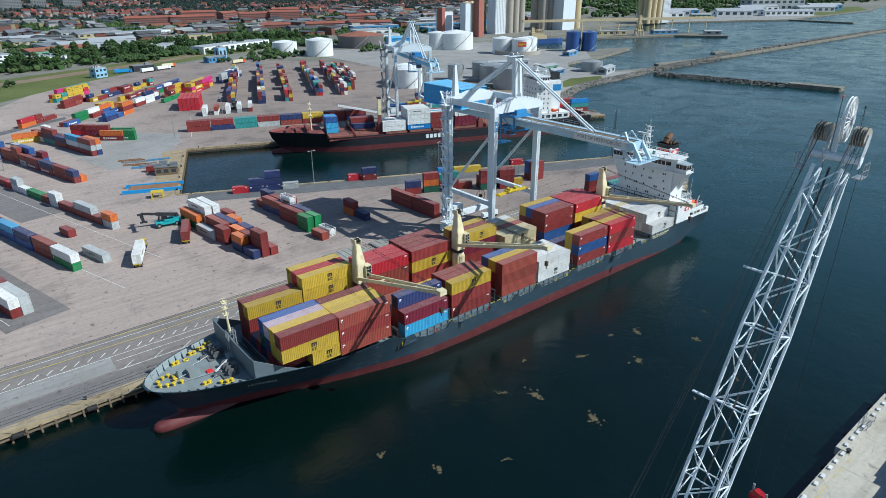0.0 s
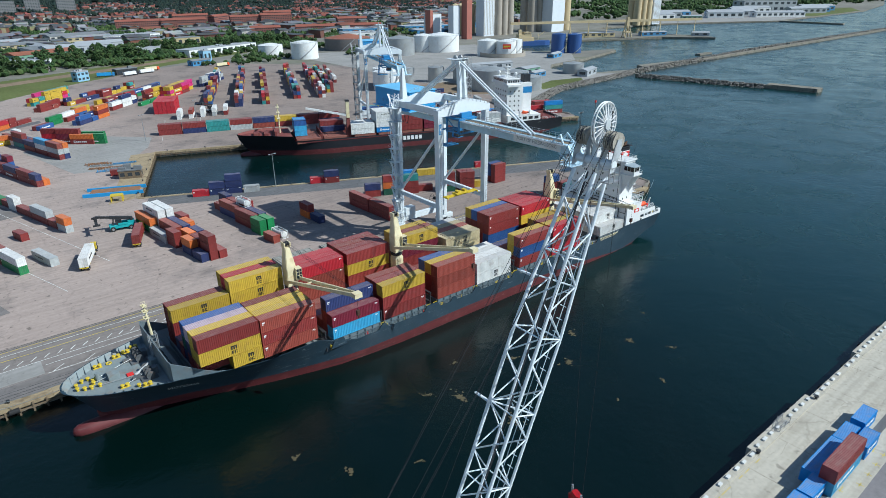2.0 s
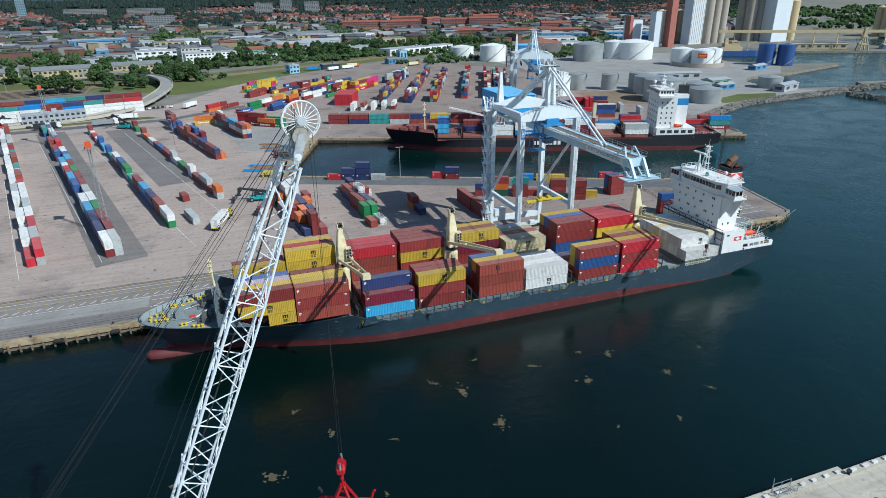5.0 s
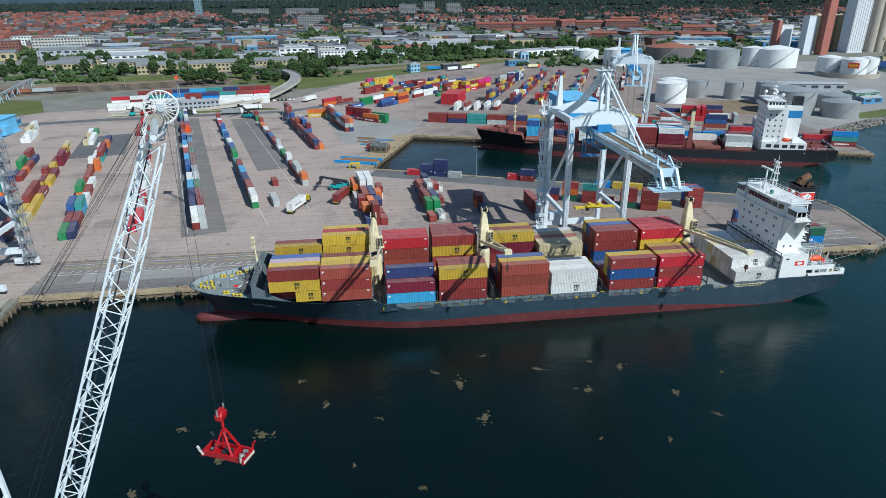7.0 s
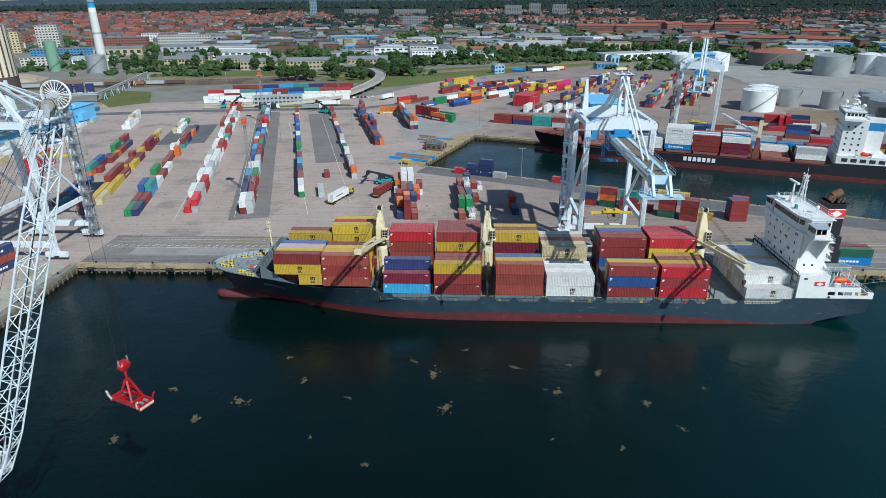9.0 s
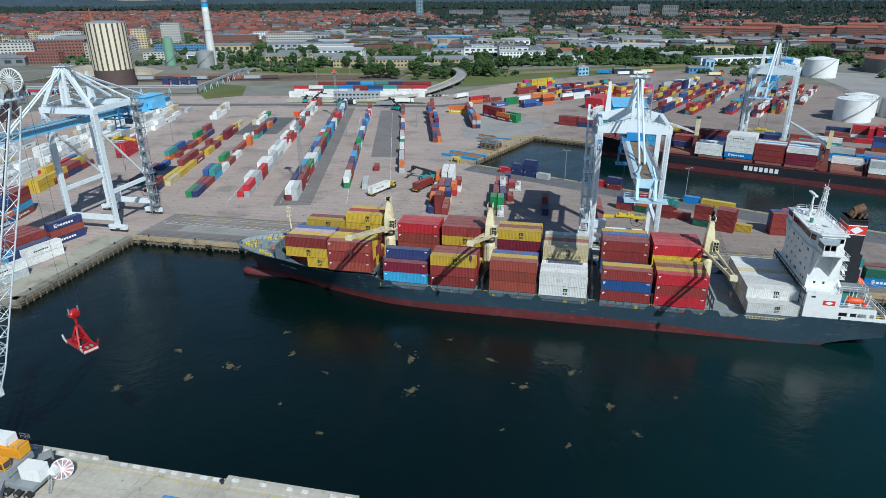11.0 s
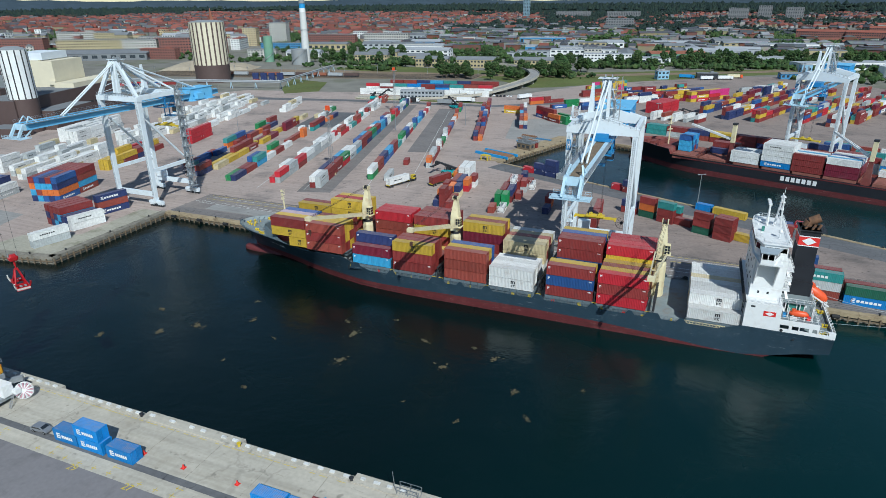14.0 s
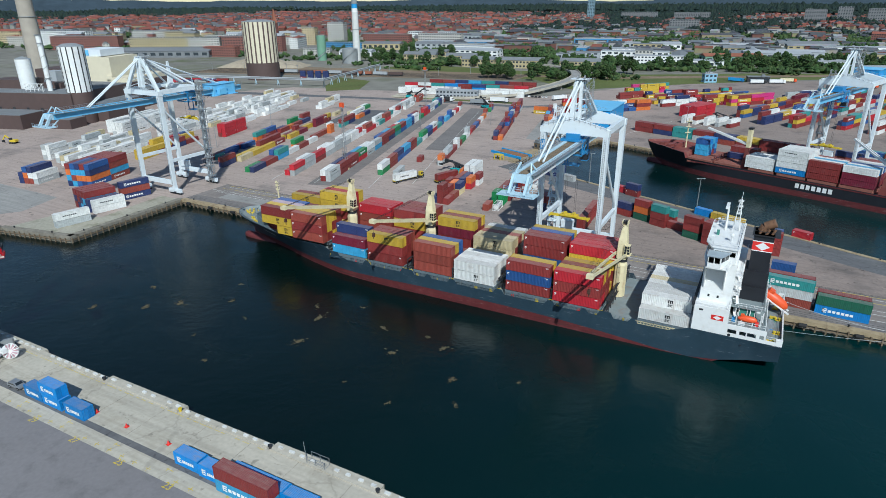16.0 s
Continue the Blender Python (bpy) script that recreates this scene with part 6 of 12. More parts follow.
    # stair and lift tower at a landside leg
    sx = tower_side
    tx, tyy = sx * (half + 2.0), gauge - 1.2
    bm = bmesh.new()
    cs = [(tx - 1, tyy - 1), (tx + 1, tyy - 1), (tx + 1, tyy + 1), (tx - 1, tyy + 1)]
    for (xa, ya), (xb, yb) in zip(cs, cs[1:] + cs[:1]):
        add_beam(bm, (xa, ya, 1), (xa, ya, 46), 0.16)
        for k in range(15):
            z = 2.5 + k * 3
            add_beam(bm, (xa, ya, z), (xb, yb, z), 0.1)
            add_beam(bm, (xa, ya, z), (xb, yb, z + 3) if z < 43 else (xb, yb, 46), 0.08)
    for k in range(10):
        z = 4 + k * 4.2
        add_box(bm, tx - 1.7, tyy - 1.6, z, tx + 1.7, tyy + 1.6, z + 0.08)
        for ya in (-1.6, 1.6):
            for dz in (0.55, 1.05):
                add_box(bm, tx - 1.7, tyy + ya - 0.03, z + dz, tx + 1.7, tyy + ya + 0.03, z + dz + 0.05)
        add_beam(bm, (tx - 1.3, tyy - 1.3, z), (tx - 1.3, tyy + 1.3, z + 4.2), 0.5, 0.12)
    part("stair_tower", bm, M_CRANE_WHITE if rail_pipe else M_STEEL, c, "galvanised lattice stair and lift tower")
    bd = part("badge", boxes_bm((-half - 0.6, -1.06, 36.6, -half + 0.6, -0.98, 39.6)), M_BLUE, c, "blue badge on the leg")
    part("badge_bars", boxes_bm((-half - 0.35, -1.09, 37.0, -half - 0.15, -1.05, 39.2), (-half + 0.15, -1.09, 37.0, -half + 0.35, -1.05, 39.2), (-half - 0.15, -1.09, 37.9, -half + 0.15, -1.05, 38.3)), M_WHITE, bd, "white bars")
    bm = boxes_bm((-half + 1.2, gauge - 1.0, 6.0, -half + 5.0, gauge + 1.4, 8.6))
    part("switch_room", bm, M_CRANE_WHITE, c)
    bm = bmesh.new()
    add_tube(bm, (half - 3.2, gauge + 0.9, 8.6), (half - 3.2, gauge + 1.6, 8.6), 0.5, 16)
    for k in range(24):
        a0, a1 = k * math.tau / 24, (k + 1) * math.tau / 24
        add_tube(bm, (half - 3.2 + 2.05 * math.cos(a0), gauge + 1.4, 8.6 + 2.05 * math.sin(a0)), (half - 3.2 + 2.05 * math.cos(a1), gauge + 1.4, 8.6 + 2.05 * math.sin(a1)), 0.07, 5, cap=False)
    for k in range(10):
        a = k * math.tau / 10
        add_beam(bm, (half - 3.2, gauge + 1.4, 8.6), (half - 3.2 + 2.1 * math.cos(a), gauge + 1.4, 8.6 + 2.1 * math.sin(a)), 0.07)
    part("cable_reel", bm, M_DARK, c)
    if words:
        bm = boxes_bm((-2.34, tip + 1.4, gz - 1.2, -2.26, tip + 17.6, gz + 0.75), (2.26, tip + 1.4, gz - 1.2, 2.34, tip + 17.6, gz + 0.75))
        pn = part("name_panel", bm, M_WHITE, c, "white name panel with dark letters on the boom")
        lettering("panel_words", words, 1.25, M_GREY, pn, Matrix.Translation((-2.36, tip + 9.5, gz - 0.2)) @ Euler((math.pi / 2, 0, -math.pi / 2)).to_matrix().to_4x4())
        lettering("panel_words", words, 1.25, M_GREY, pn, Matrix.Translation((2.36, tip + 9.5, gz - 0.2)) @ Euler((math.pi / 2, 0, math.pi / 2)).to_matrix().to_4x4())
    return c


gantry_crane(pose(131.0, 127.0, 0), "white portal quay crane with a pale blue boom over the ship", tip=-41.0, rear=32.0, words="PORT OF HELSINGBORG", trolley_y=0.6, spreader_z=16.4, house_y=19.0, house=(19.0, 5.0, 0.9, 6.6), stay=0.69, rail_pipe=True, half=9.1)
gantry_crane(pose(-51.8, 126.5, 0), "white portal quay crane with a bright blue boom", tip=-40.0, rear=52.0, boom_mat=M_BOOM_CYAN, house_y=34.0, trolley_y=22.0, spreader_z=28.0, tower_side=1, house=(13.0, 3.4, -2.2, 2.6), house_mat=M_BOOM_CYAN, gable=False)
gantry_crane(pose(205.5, 278.5, 0, 0, 0, -20.05), "white portal quay crane with a blue boom serving the second ship", tip=-36.0, rear=34.0, boom_mat=M_BOOM_CYAN, house_y=24.0, trolley_y=-8.0, spreader_z=16.0)


# ---- mobile harbour crane on the near quay ----
def mobile_crane():
    c = thing("mobile_harbour_crane", "white lattice-boom mobile harbour crane standing on the concrete quay", "crane")
    foot, head = Vector((25.0, 14.6, 17.0)), Vector((44.55, 14.4, 64.9))
    d = (head - foot).normalized()
    side = Vector((0, 1, 0))
    up = side.cross(d).normalized() * -1
    L = (head - foot).length

    def sec(s):
        w = 1.22 if s < 0.78 else 1.22 + (0.85 - 1.22) * (s - 0.78) / 0.22
        h = 1.12 if s < 0.78 else 1.12 + (0.7 - 1.12) * (s - 0.78) / 0.22
        if s < 0.14:
            h *= 0.45 + 0.55 * s / 0.14
        return w, h

    def pt(s, a, b):
        w, h = sec(s)
        return foot + d * (L * s) + side * (a * w) + up * (b * h)
    cuts = [0, 0.14, 0.78, 1.0]
    for a, b in ((-1, -1), (1, -1), (1, 1), (-1, 1)):
        bm = bmesh.new()
        for s0, s1 in zip(cuts, cuts[1:]):
            add_tube(bm, pt(s0, a, b), pt(s1, a, b), 0.135 if b > 0 else 0.115, 8, cap=False)
        part("boom_chord", bm, M_CRANE_WHITE, c)

    def bar(p, q, r=0.055):
        bm = bmesh.new()
        add_tube(bm, p, q, r, 6, cap=False)
        part("lacing_bar", bm, M_CRANE_WHITE, c)
    N = 27
    for k in range(N):
        s0, s1 = k / N, (k + 1) / N
        flip = 1 if k % 2 else -1
        for b in (-1, 1):
            bar(pt(s0, -flip, b), pt(s1, flip, b))
        for a in (-1, 1):
            bar(pt(s0, a, -flip), pt(s1, a, flip))
        if k % 3 == 0:
            for b in (-1, 1):
                bar(pt(s0, -1, b), pt(s0, 1, b))
            for a in (-1, 1):
                bar(pt(s0, a, -1), pt(s0, a, 1))
        if k in (6, 12, 18, 23):
            bar(pt(s0, -1, -1), pt(s0, 1, 1), 0.06)
            q = pt(s0, 1, 1)
            part("lamp_arm", boxes_bm((q.x - 0.1, q.y, q.z - 0.2, q.x + 0.1, q.y + 1.5, q.z - 0.1)), M_CRANE_WHITE, c)
    # head: cross drum, cheek plates, two nests of sheaves, spoked cable wheel, masts with lamps
    bm = bmesh.new()
    add_tube(bm, (45.0, 12.9, 65.6), (45.0, 15.9, 65.6), 0.27, 18)
    part("head_drum", bm, M_CRANE_WHITE, c)
    for yc in (13.4, 15.6):
        for dy in (-0.48, 0.44):
            bm = bmesh.new()
            pr = [(44.6, 65.1), (45.1, 65.15), (45.6, 66.5), (45.62, 67.2), (45.2, 67.25), (44.95, 66.8), (44.7, 65.8)]
            a, b = [bm.verts.new((x, yc + dy, z)) for x, z in pr], [bm.verts.new((x, yc + dy + 0.06, z)) for x, z in pr]
            bm.faces.new(a), bm.faces.new(b[::-1])
            for k in range(len(pr)):
                bm.faces.new((a[k], b[k], b[(k + 1) % len(pr)], a[(k + 1) % len(pr)]))
            bmesh.ops.recalc_face_normals(bm, faces=bm.faces)
            part("cheek_plate", bm, M_CHEEK, c, "grey cheek plate")
        for dy in (-0.3, 0.0, 0.3):
            bm = bmesh.new()
            for y0, y1, r in ((-0.1, -0.04, 0.62), (-0.04, 0.04, 0.54), (0.04, 0.1, 0.62)):
                add_tube(bm, (45.35, yc + dy + y0, 67.05), (45.35, yc + dy + y1, 67.05), r, 26)
            part("rope_sheave", bm, M_SHEAVE, c, "worn tan and grey rope sheave at the boom's head")
        bm = bmesh.new()
        last = None
        for k in range(15):
            a = 3.4 - k * 0.3
            p = Vector((45.35 + 0.60 * math.cos(a), yc, 67.05 + 0.60 * math.sin(a)))
            if last:
                add_tube(bm, last, p, 0.07, 6, cap=False)
            last = p
        part("rope_wrap", bm, M_DARK, c, "dark greased rope over the sheaves")
    for s in (-1, 1):
        ya, yb = 14.4 + s * 1.5, 14.4 + s * 2.05
        plat = part("service_platform", boxes_bm((head.x - 0.8, min(ya, yb), head.z - 0.2, head.x + 0.3, max(ya, yb), head.z - 0.13)), M_STEEL, c)
        for xx in (-0.8, -0.25, 0.25):
            part("rail_post", boxes_bm((head.x + xx, yb - 0.02, head.z - 0.2, head.x + xx + 0.04, yb + 0.02, head.z + 0.8)), M_STEEL, plat)
        for zz in (0.3, 0.76):
            part("guard_rail", boxes_bm((head.x - 0.8, yb - 0.02, head.z + zz, head.x + 0.3, yb + 0.02, head.z + zz + 0.04)), M_STEEL, plat)
    ctr = Vector((45.6, 14.45, 67.95))
    wa, wn_ = Vector((0.99, 0.139, 0)), Vector((-0.139, 0.99, 0))   # the wheel's plane is turned a little off the quay's line

    def on_wheel(a, r, y):
        return ctr + wa * (math.cos(a) * r) + Vector((0, 0, math.sin(a) * r)) + wn_ * y
    bm = bmesh.new()
    for k in range(36):
        a0, a1 = k * math.tau / 36, (k + 1) * math.tau / 36
        for r, y in ((1.44, -0.09), (1.44, 0.09), (1.34, 0.0)):
            add_tube(bm, on_wheel(a0, r, y), on_wheel(a1, r, y), 0.05, 6, cap=False)
    part("wheel_rim", bm, M_WHITE, c, "white rim of the spoked cable wheel")
    for k in range(22):
        a = k * math.tau / 22
        bm = bmesh.new()
        add_beam(bm, on_wheel(a, 0.25, -0.2), on_wheel(a, 1.38, -0.08), 0.08, 0.05)
        part("wheel_spoke", bm, M_WHITE, c)
    bm = bmesh.new()
    add_tube(bm, ctr - wn_ * 0.34, ctr + wn_ * 0.3, 0.34, 16)
    part("wheel_hub", bm, M_CHEEK, c)
    bm = bmesh.new()
    add_beam(bm, (45.2, 14.75, 65.7), (45.55, 14.75, 68.0), 0.22, 0.3)
    part("wheel_bracket", bm, M_CRANE_WHITE, c)
    for y, z, m_ in ((14.9, 69.4, M_RED), (13.5, 68.9, M_DARK)):
        bm = bmesh.new()
        add_tube(bm, (45.1, y, 65.9), (45.1, y, z), 0.022, 5)
        mast = part("beacon_mast", bm, M_DARK, c, "thin dark beacon mast at the boom's head")
        part("beacon_lamp", boxes_bm((45.06, y - 0.04, z - 0.04, 45.14, y + 0.04, z + 0.1)), m_, mast)
    bm = bmesh.new()
    add_tube(bm, foot + d * 2 + up * 0.3, head + up * 0.3, 0.07, 5)
    part("power_cable", bm, M_DARK, c, "black power cable along the boom")
    # ladder and lamp brackets along the boom
    for k in range(46):
        q = pt(0.1 + k * 0.0185, -0.55, -1.0)
        part("ladder_rung", boxes_bm((q.x - 0.025, q.y - 0.25, q.z - 0.025, q.x + 0.025, q.y + 0.25, q.z + 0.025)), M_CRANE_WHITE, c)
    for o in (-0.27, 0.27):
        bm = bmesh.new()
        add_tube(bm, pt(0.1, -0.55, -1.0) + side * o, pt(0.94, -0.55, -1.0) + side * o, 0.03, 5)
        part("ladder_rail", bm, M_CRANE_WHITE, c)
    # tower, slewing platform, undercarriage
    bm = bmesh.new()
    for sx in (-1, 1):
        for sy in (-1, 1):
            add_beam(bm, (20.2 + sx * 1.5, 14.6 + sy * 1.5, 4.6), (20.4 + sx * 0.9, 14.6 + sy * 1.1, 36.0), 0.4)
    for k in range(9):
        z = 6 + k * 3.4
        for sx in (-1, 1):
            add_beam(bm, (20.3 + sx * 1.2, 13.3, z), (20.3 - sx * 1.2, 13.3, z + 3.2), 0.16)
            add_beam(bm, (20.3 + sx * 1.2, 15.9, z), (20.3 - sx * 1.2, 15.9, z + 3.2), 0.16)
            add_beam(bm, (20.3 + sx * 1.2, 13.3, z), (20.3 + sx * 1.2, 15.9, z + 3.2), 0.16)
    add_box(bm, 19.0, 13.2, 35.6, 21.8, 16.0, 36.4)
    part("tower", bm, M_CRANE_WHITE, c)
    part("slewing_platform", boxes_bm((13.4, 11.9, 3.6, 26.8, 17.3, 4.7)), M_GREY, c, "grey slewing platform")
    bm = boxes_bm((20.6, 14.9, 4.7, 26.6, 17.5, 7.0))
    bmesh.ops.bevel(bm, geom=bm.edges[:], offset=0.25, segments=2, affect="EDGES")
    eng = part("engine_house", bm, M_AMBER, c, "amber yellow engine house")
    for k in range(5):
        part("louvre", boxes_bm((25.0 + k * 0.3, 17.48, 5.2, 25.2 + k * 0.3, 17.56, 6.4)), M_DARK, eng)
    bm = boxes_bm((22.6, 11.9, 4.7, 26.4, 13.6, 6.6))
    bmesh.ops.bevel(bm, geom=bm.edges[:], offset=0.25, segments=2, affect="EDGES")
    side_eng = part("side_house", bm, M_AMBER, c, "amber yellow side housing")
    part("side_window", boxes_bm((26.38, 12.1, 5.2, 26.44, 13.3, 6.3), (24.6, 11.84, 5.2, 26.2, 11.92, 6.3)), M_GLASS_DARK, side_eng)
    part("roof_box", boxes_bm((20.8, 15.2, 7.05, 24.6, 17.2, 8.6)), M_WHITE, c, "white switchgear box on the roof")
    part("counterweight", boxes_bm((12.4, 12.2, 3.8, 15.4, 17.0, 7.4)), M_AMBER, c)
    bm = bmesh.new()
    for x in (24.8, 25.8, 26.7):
        for y in (14.9, 17.6):
            add_tube(bm, (x, y, 7.0), (x, y, 8.05), 0.035, 6)
    for z in (7.5, 8.05):
        add_tube(bm, (24.8, 17.6, z), (26.7, 17.6, z), 0.035, 6)
        add_tube(bm, (26.7, 14.9, z), (26.7, 17.6, z), 0.035, 6)
    part("roof_rail", bm, M_STEEL, c)
    part("operator_cab", boxes_bm((21.4, 16.4, 15.4, 23.6, 18.2, 18.0)), M_WHITE, c)
    bm = boxes_bm((11.0, 12.2, 1.0, 30.6, 17.2, 1.75), (14.0, 12.6, 1.75, 26.5, 16.8, 3.4))
    part("chassis", bm, M_GREY, c, "grey crane undercarriage")
    part("power_box", boxes_bm((27.0, 13.7, 1.78, 30.9, 15.9, 4.4)), M_WHITE, c, "white power container at the chassis end")
    for k in range(14):
        part("box_rib", boxes_bm((27.2 + k * 0.26, 13.66, 1.9, 27.33 + k * 0.26, 13.7, 4.3)), M_WHITE, c)
    for k in range(8):
        part("box_rib", boxes_bm((30.9, 13.85 + k * 0.25, 1.9, 30.94, 13.98 + k * 0.25, 4.3)), M_WHITE, c)
    for k in range(9):
        for y in (11.3, 17.0):
            bm = bmesh.new()
            x = 13.6 + k * 2.05
            add_tube(bm, (x, y, 0.62), (x, y + 0.9, 0.62), 0.62, 16)
            wh = part("wheel", bm, M_TYRE, c)
            bm = bmesh.new()
            add_tube(bm, (x, y - 0.02, 0.62), (x, y + 0.92, 0.62), 0.3, 12)
            part("rim", bm, M_GREY, wh)
    for a, b in ((26.6, 20.6), (26.6, 9.0), (12.6, 20.6), (12.6, 9.0)):
        bm = bmesh.new()
        add_beam(bm, (a - 3.5, 14.6, 1.9), (a, b, 1.5), 0.9, 1.1)
        arm = part("outrigger", bm, M_GREY, c, "grey outrigger beam")
        bm = bmesh.new()
        add_tube(bm, (a, b, 0.15), (a, b, 2.2), 0.26, 12)
        part("jack", bm, M_STEEL, arm)
        part("pad", boxes_bm((a - 1.6, b - 0.9, 0.02, a + 1.6, b + 0.9, 0.25)), M_DARK, arm, "dark outrigger pad")
    ctr = Vector((32.1, 17.1, 1.95))
    n_ = Vector((0.62, -0.72, 0.3)).normalized()
    u_ = n_.cross(Vector((0, 0, 1))).normalized()
    v_ = u_.cross(n_)
    bm = bmesh.new()
    add_tube(bm, ctr - n_ * 0.28, ctr + n_ * 0.28, 0.45, 14)
    drum = part("cable_drum", bm, M_WHITE, c, "white and pink spoked cable drum")
    for s in (-0.25, 0.25):
        for k in range(24):
            a = k * math.tau / 24
            r_ = u_ * math.cos(a) + v_ * math.sin(a)
            bm = bmesh.new()
            add_beam(bm, ctr + n_ * s + r_ * 0.3, ctr + n_ * s + r_ * 1.72, 0.17, 0.03, up=n_)
            part("drum_spoke", bm, M_WHITE if k % 2 else M_PINK, drum)
        bm = bmesh.new()
        for k in range(30):
            a0, a1 = k * math.tau / 30, (k + 1) * math.tau / 30
            add_tube(bm, ctr + n_ * s + (u_ * math.cos(a0) + v_ * math.sin(a0)) * 1.74, ctr + n_ * s + (u_ * math.cos(a1) + v_ * math.sin(a1)) * 1.74, 0.05, 5, cap=False)
        part("drum_rim", bm, M_WHITE, drum)
    part("drum_motor", boxes_bm((30.9, 15.5, 1.9, 32.2, 16.6, 2.9)), M_WHITE, c)
    part("drum_stand", boxes_bm((31.8, 16.8, 0.3, 32.3, 17.3, 1.9), (30.6, 16.4, 1.2, 32.0, 16.7, 1.6)), M_GREY, c)
    bm = bmesh.new()
    for d in (-0.3, 0.3):
        add_beam(bm, (31.3 + d, 15.4, 2.0), (32.6 + d, 13.2, 0.05), 0.07)
    for k in range(7):
        f = (k + 0.5) / 7
        add_beam(bm, (31.0 + 1.3 * f, 15.4 - 2.2 * f, 2.0 - 1.95 * f), (31.6 + 1.3 * f, 15.4 - 2.2 * f, 2.0 - 1.95 * f), 0.2, 0.04)
    part("access_stair", bm, M_STEEL, c)
    # stays and hoist ropes
    bm = bmesh.new()
    for s in (-1, 1):
        for dz in (0.0, 0.5):
            add_tube(bm, (44.5, 14.4 + s * (1.15 + dz * 0.5), 66.9 + dz * 1.4), (20.4, 14.6 + s * 1.2, 36.2 - dz), 0.018, 5)
        add_tube(bm, (44.6, 14.4 + s * 0.95, 67.8), (20.2, 14.6 + s * 0.8, 36.4), 0.018, 5)
        add_tube(bm, (45.0, 14.4 + s * 1.4, 67.8), (15.5, 14.6 + s * 1.6, 7.4), 0.018, 5)
    part("stay_ropes", bm, M_ROPE, c)
    bm = bmesh.new()
    for s in (-1, 1):
        add_tube(bm, (46.2, 14.4 + s * 1.15, 67.1), (46.2 + s * 0.25, 14.1 + s * 0.75, 36.3), 0.018, 5)
    part("hoist_ropes", bm, M_ROPE, c)
    # hook rotator on two ropes
    x, y = 46.15, 14.1
    Q = pose(x, y, 35.45, 0, 0, -18) @ Matrix.Diagonal((0.8, 0.85, 1, 1))
    bm = bmesh.new()
    for lev, wx, wy in ((-0.62, 0.38, 0.62), (-0.35, 0.52, 0.86), (0.12, 0.55, 0.9), (0.3, 0.5, 0.62), (0.62, 0.36, 0.5)):
        ring = [bm.verts.new(Q @ Vector((sx * wx * u, sy * wy * v, lev))) for sx, sy, u, v in ((-1, -1, 1, .7), (-1, -1, .7, 1), (1, -1, .7, 1), (1, -1, 1, .7), (1, 1, 1, .7), (1, 1, .7, 1), (-1, 1, .7, 1), (-1, 1, 1, .7))]
        if lev > -0.6:
            for j in range(8):
                bm.faces.new((low[j], low[(j + 1) % 8], ring[(j + 1) % 8], ring[j]))
        else:
            bm.faces.new(ring[::-1])
        low = ring
    bm.faces.new(low)
    rot = part("rotator", bm, M_RED_DEEP, c, "red hook rotator")
    for s in (-1, 1):
        bm = bmesh.new()
        add_tube(bm, Q @ Vector((0, s * 0.78, 0.1)), Q @ Vector((0, s * 0.78, 0.95)), 0.1, 8)
        part("rope_socket", bm, M_STEEL, rot, "grey steel rope socket")
    bm = bmesh.new()
    add_tube(bm, (x, y, 33.9), (x, y, 34.75), 0.17, 10)
    add_tube(bm, (x, y, 33.2), (x, y, 33.95), 0.1, 8)
    part("hook_stem", bm, M_RED_DEEP, rot)
    # spreader: frame, lifting frame, guide arms, motors
    R = pose(x, y, 30.15, 0, 0, -24) @ Matrix.Diagonal((0.86, 0.84, 1, 1))
    bm = boxes_bm((-2.9, -1.05, 0.05, 2.9, 1.05, 0.18))
    bm.transform(R)
    spr = part("spreader", bm, M_RED_DEEP, c, "red container spreader hanging over the water")
    for s in (-1, 1):
        bm = bmesh.new()
        add_box(bm, -2.85, s * 1.05 - 0.14, 0.0, 2.85, s * 1.05 + 0.14, 0.62, R)
        part("long_beam", bm, M_RED_DEEP, spr)
        bm = bmesh.new()
        add_box(bm, s * 3.0 - 0.16, -1.25, -0.12, s * 3.0 + 0.16, 1.25, 0.42, R)
        part("end_beam", bm, M_RED_DEEP, spr)
        bm = bmesh.new()
        add_box(bm, s * 3.17 - 0.02, -1.2, 0.0, s * 3.17 + 0.02, 1.2, 0.34, R)
        part("end_plate", bm, M_WORN, spr, "worn whitish end plate")
        bm = bmesh.new()
        add_box(bm, s * 1.35 - 0.14, -0.92, 0.3, s * 1.35 + 0.14, 0.92, 0.62, R)
        part("cross_beam", bm, M_RED_DEEP, spr)
        for sy in (-1, 1):
            bm = bmesh.new()
            add_beam(bm, R @ Vector((s * 1.35, sy * 0.98, 0.55)), R @ Vector((s * 0.12, sy * 0.22, 3.15)), 0.22)
            part("lifting_leg", bm, M_RED_DEEP, spr)
        bm = bmesh.new()
        add_beam(bm, R @ Vector((-0.72, s * 0.62, 1.75)), R @ Vector((0.72, s * 0.62, 1.75)), 0.16)
        part("lifting_tie", bm, M_RED_DEEP, spr)
    bm = bmesh.new()
    add_box(bm, -0.26, -0.34, 2.95, 0.26, 0.34, 3.3, R)
    part("lifting_head", bm, M_RED_DEEP, spr)
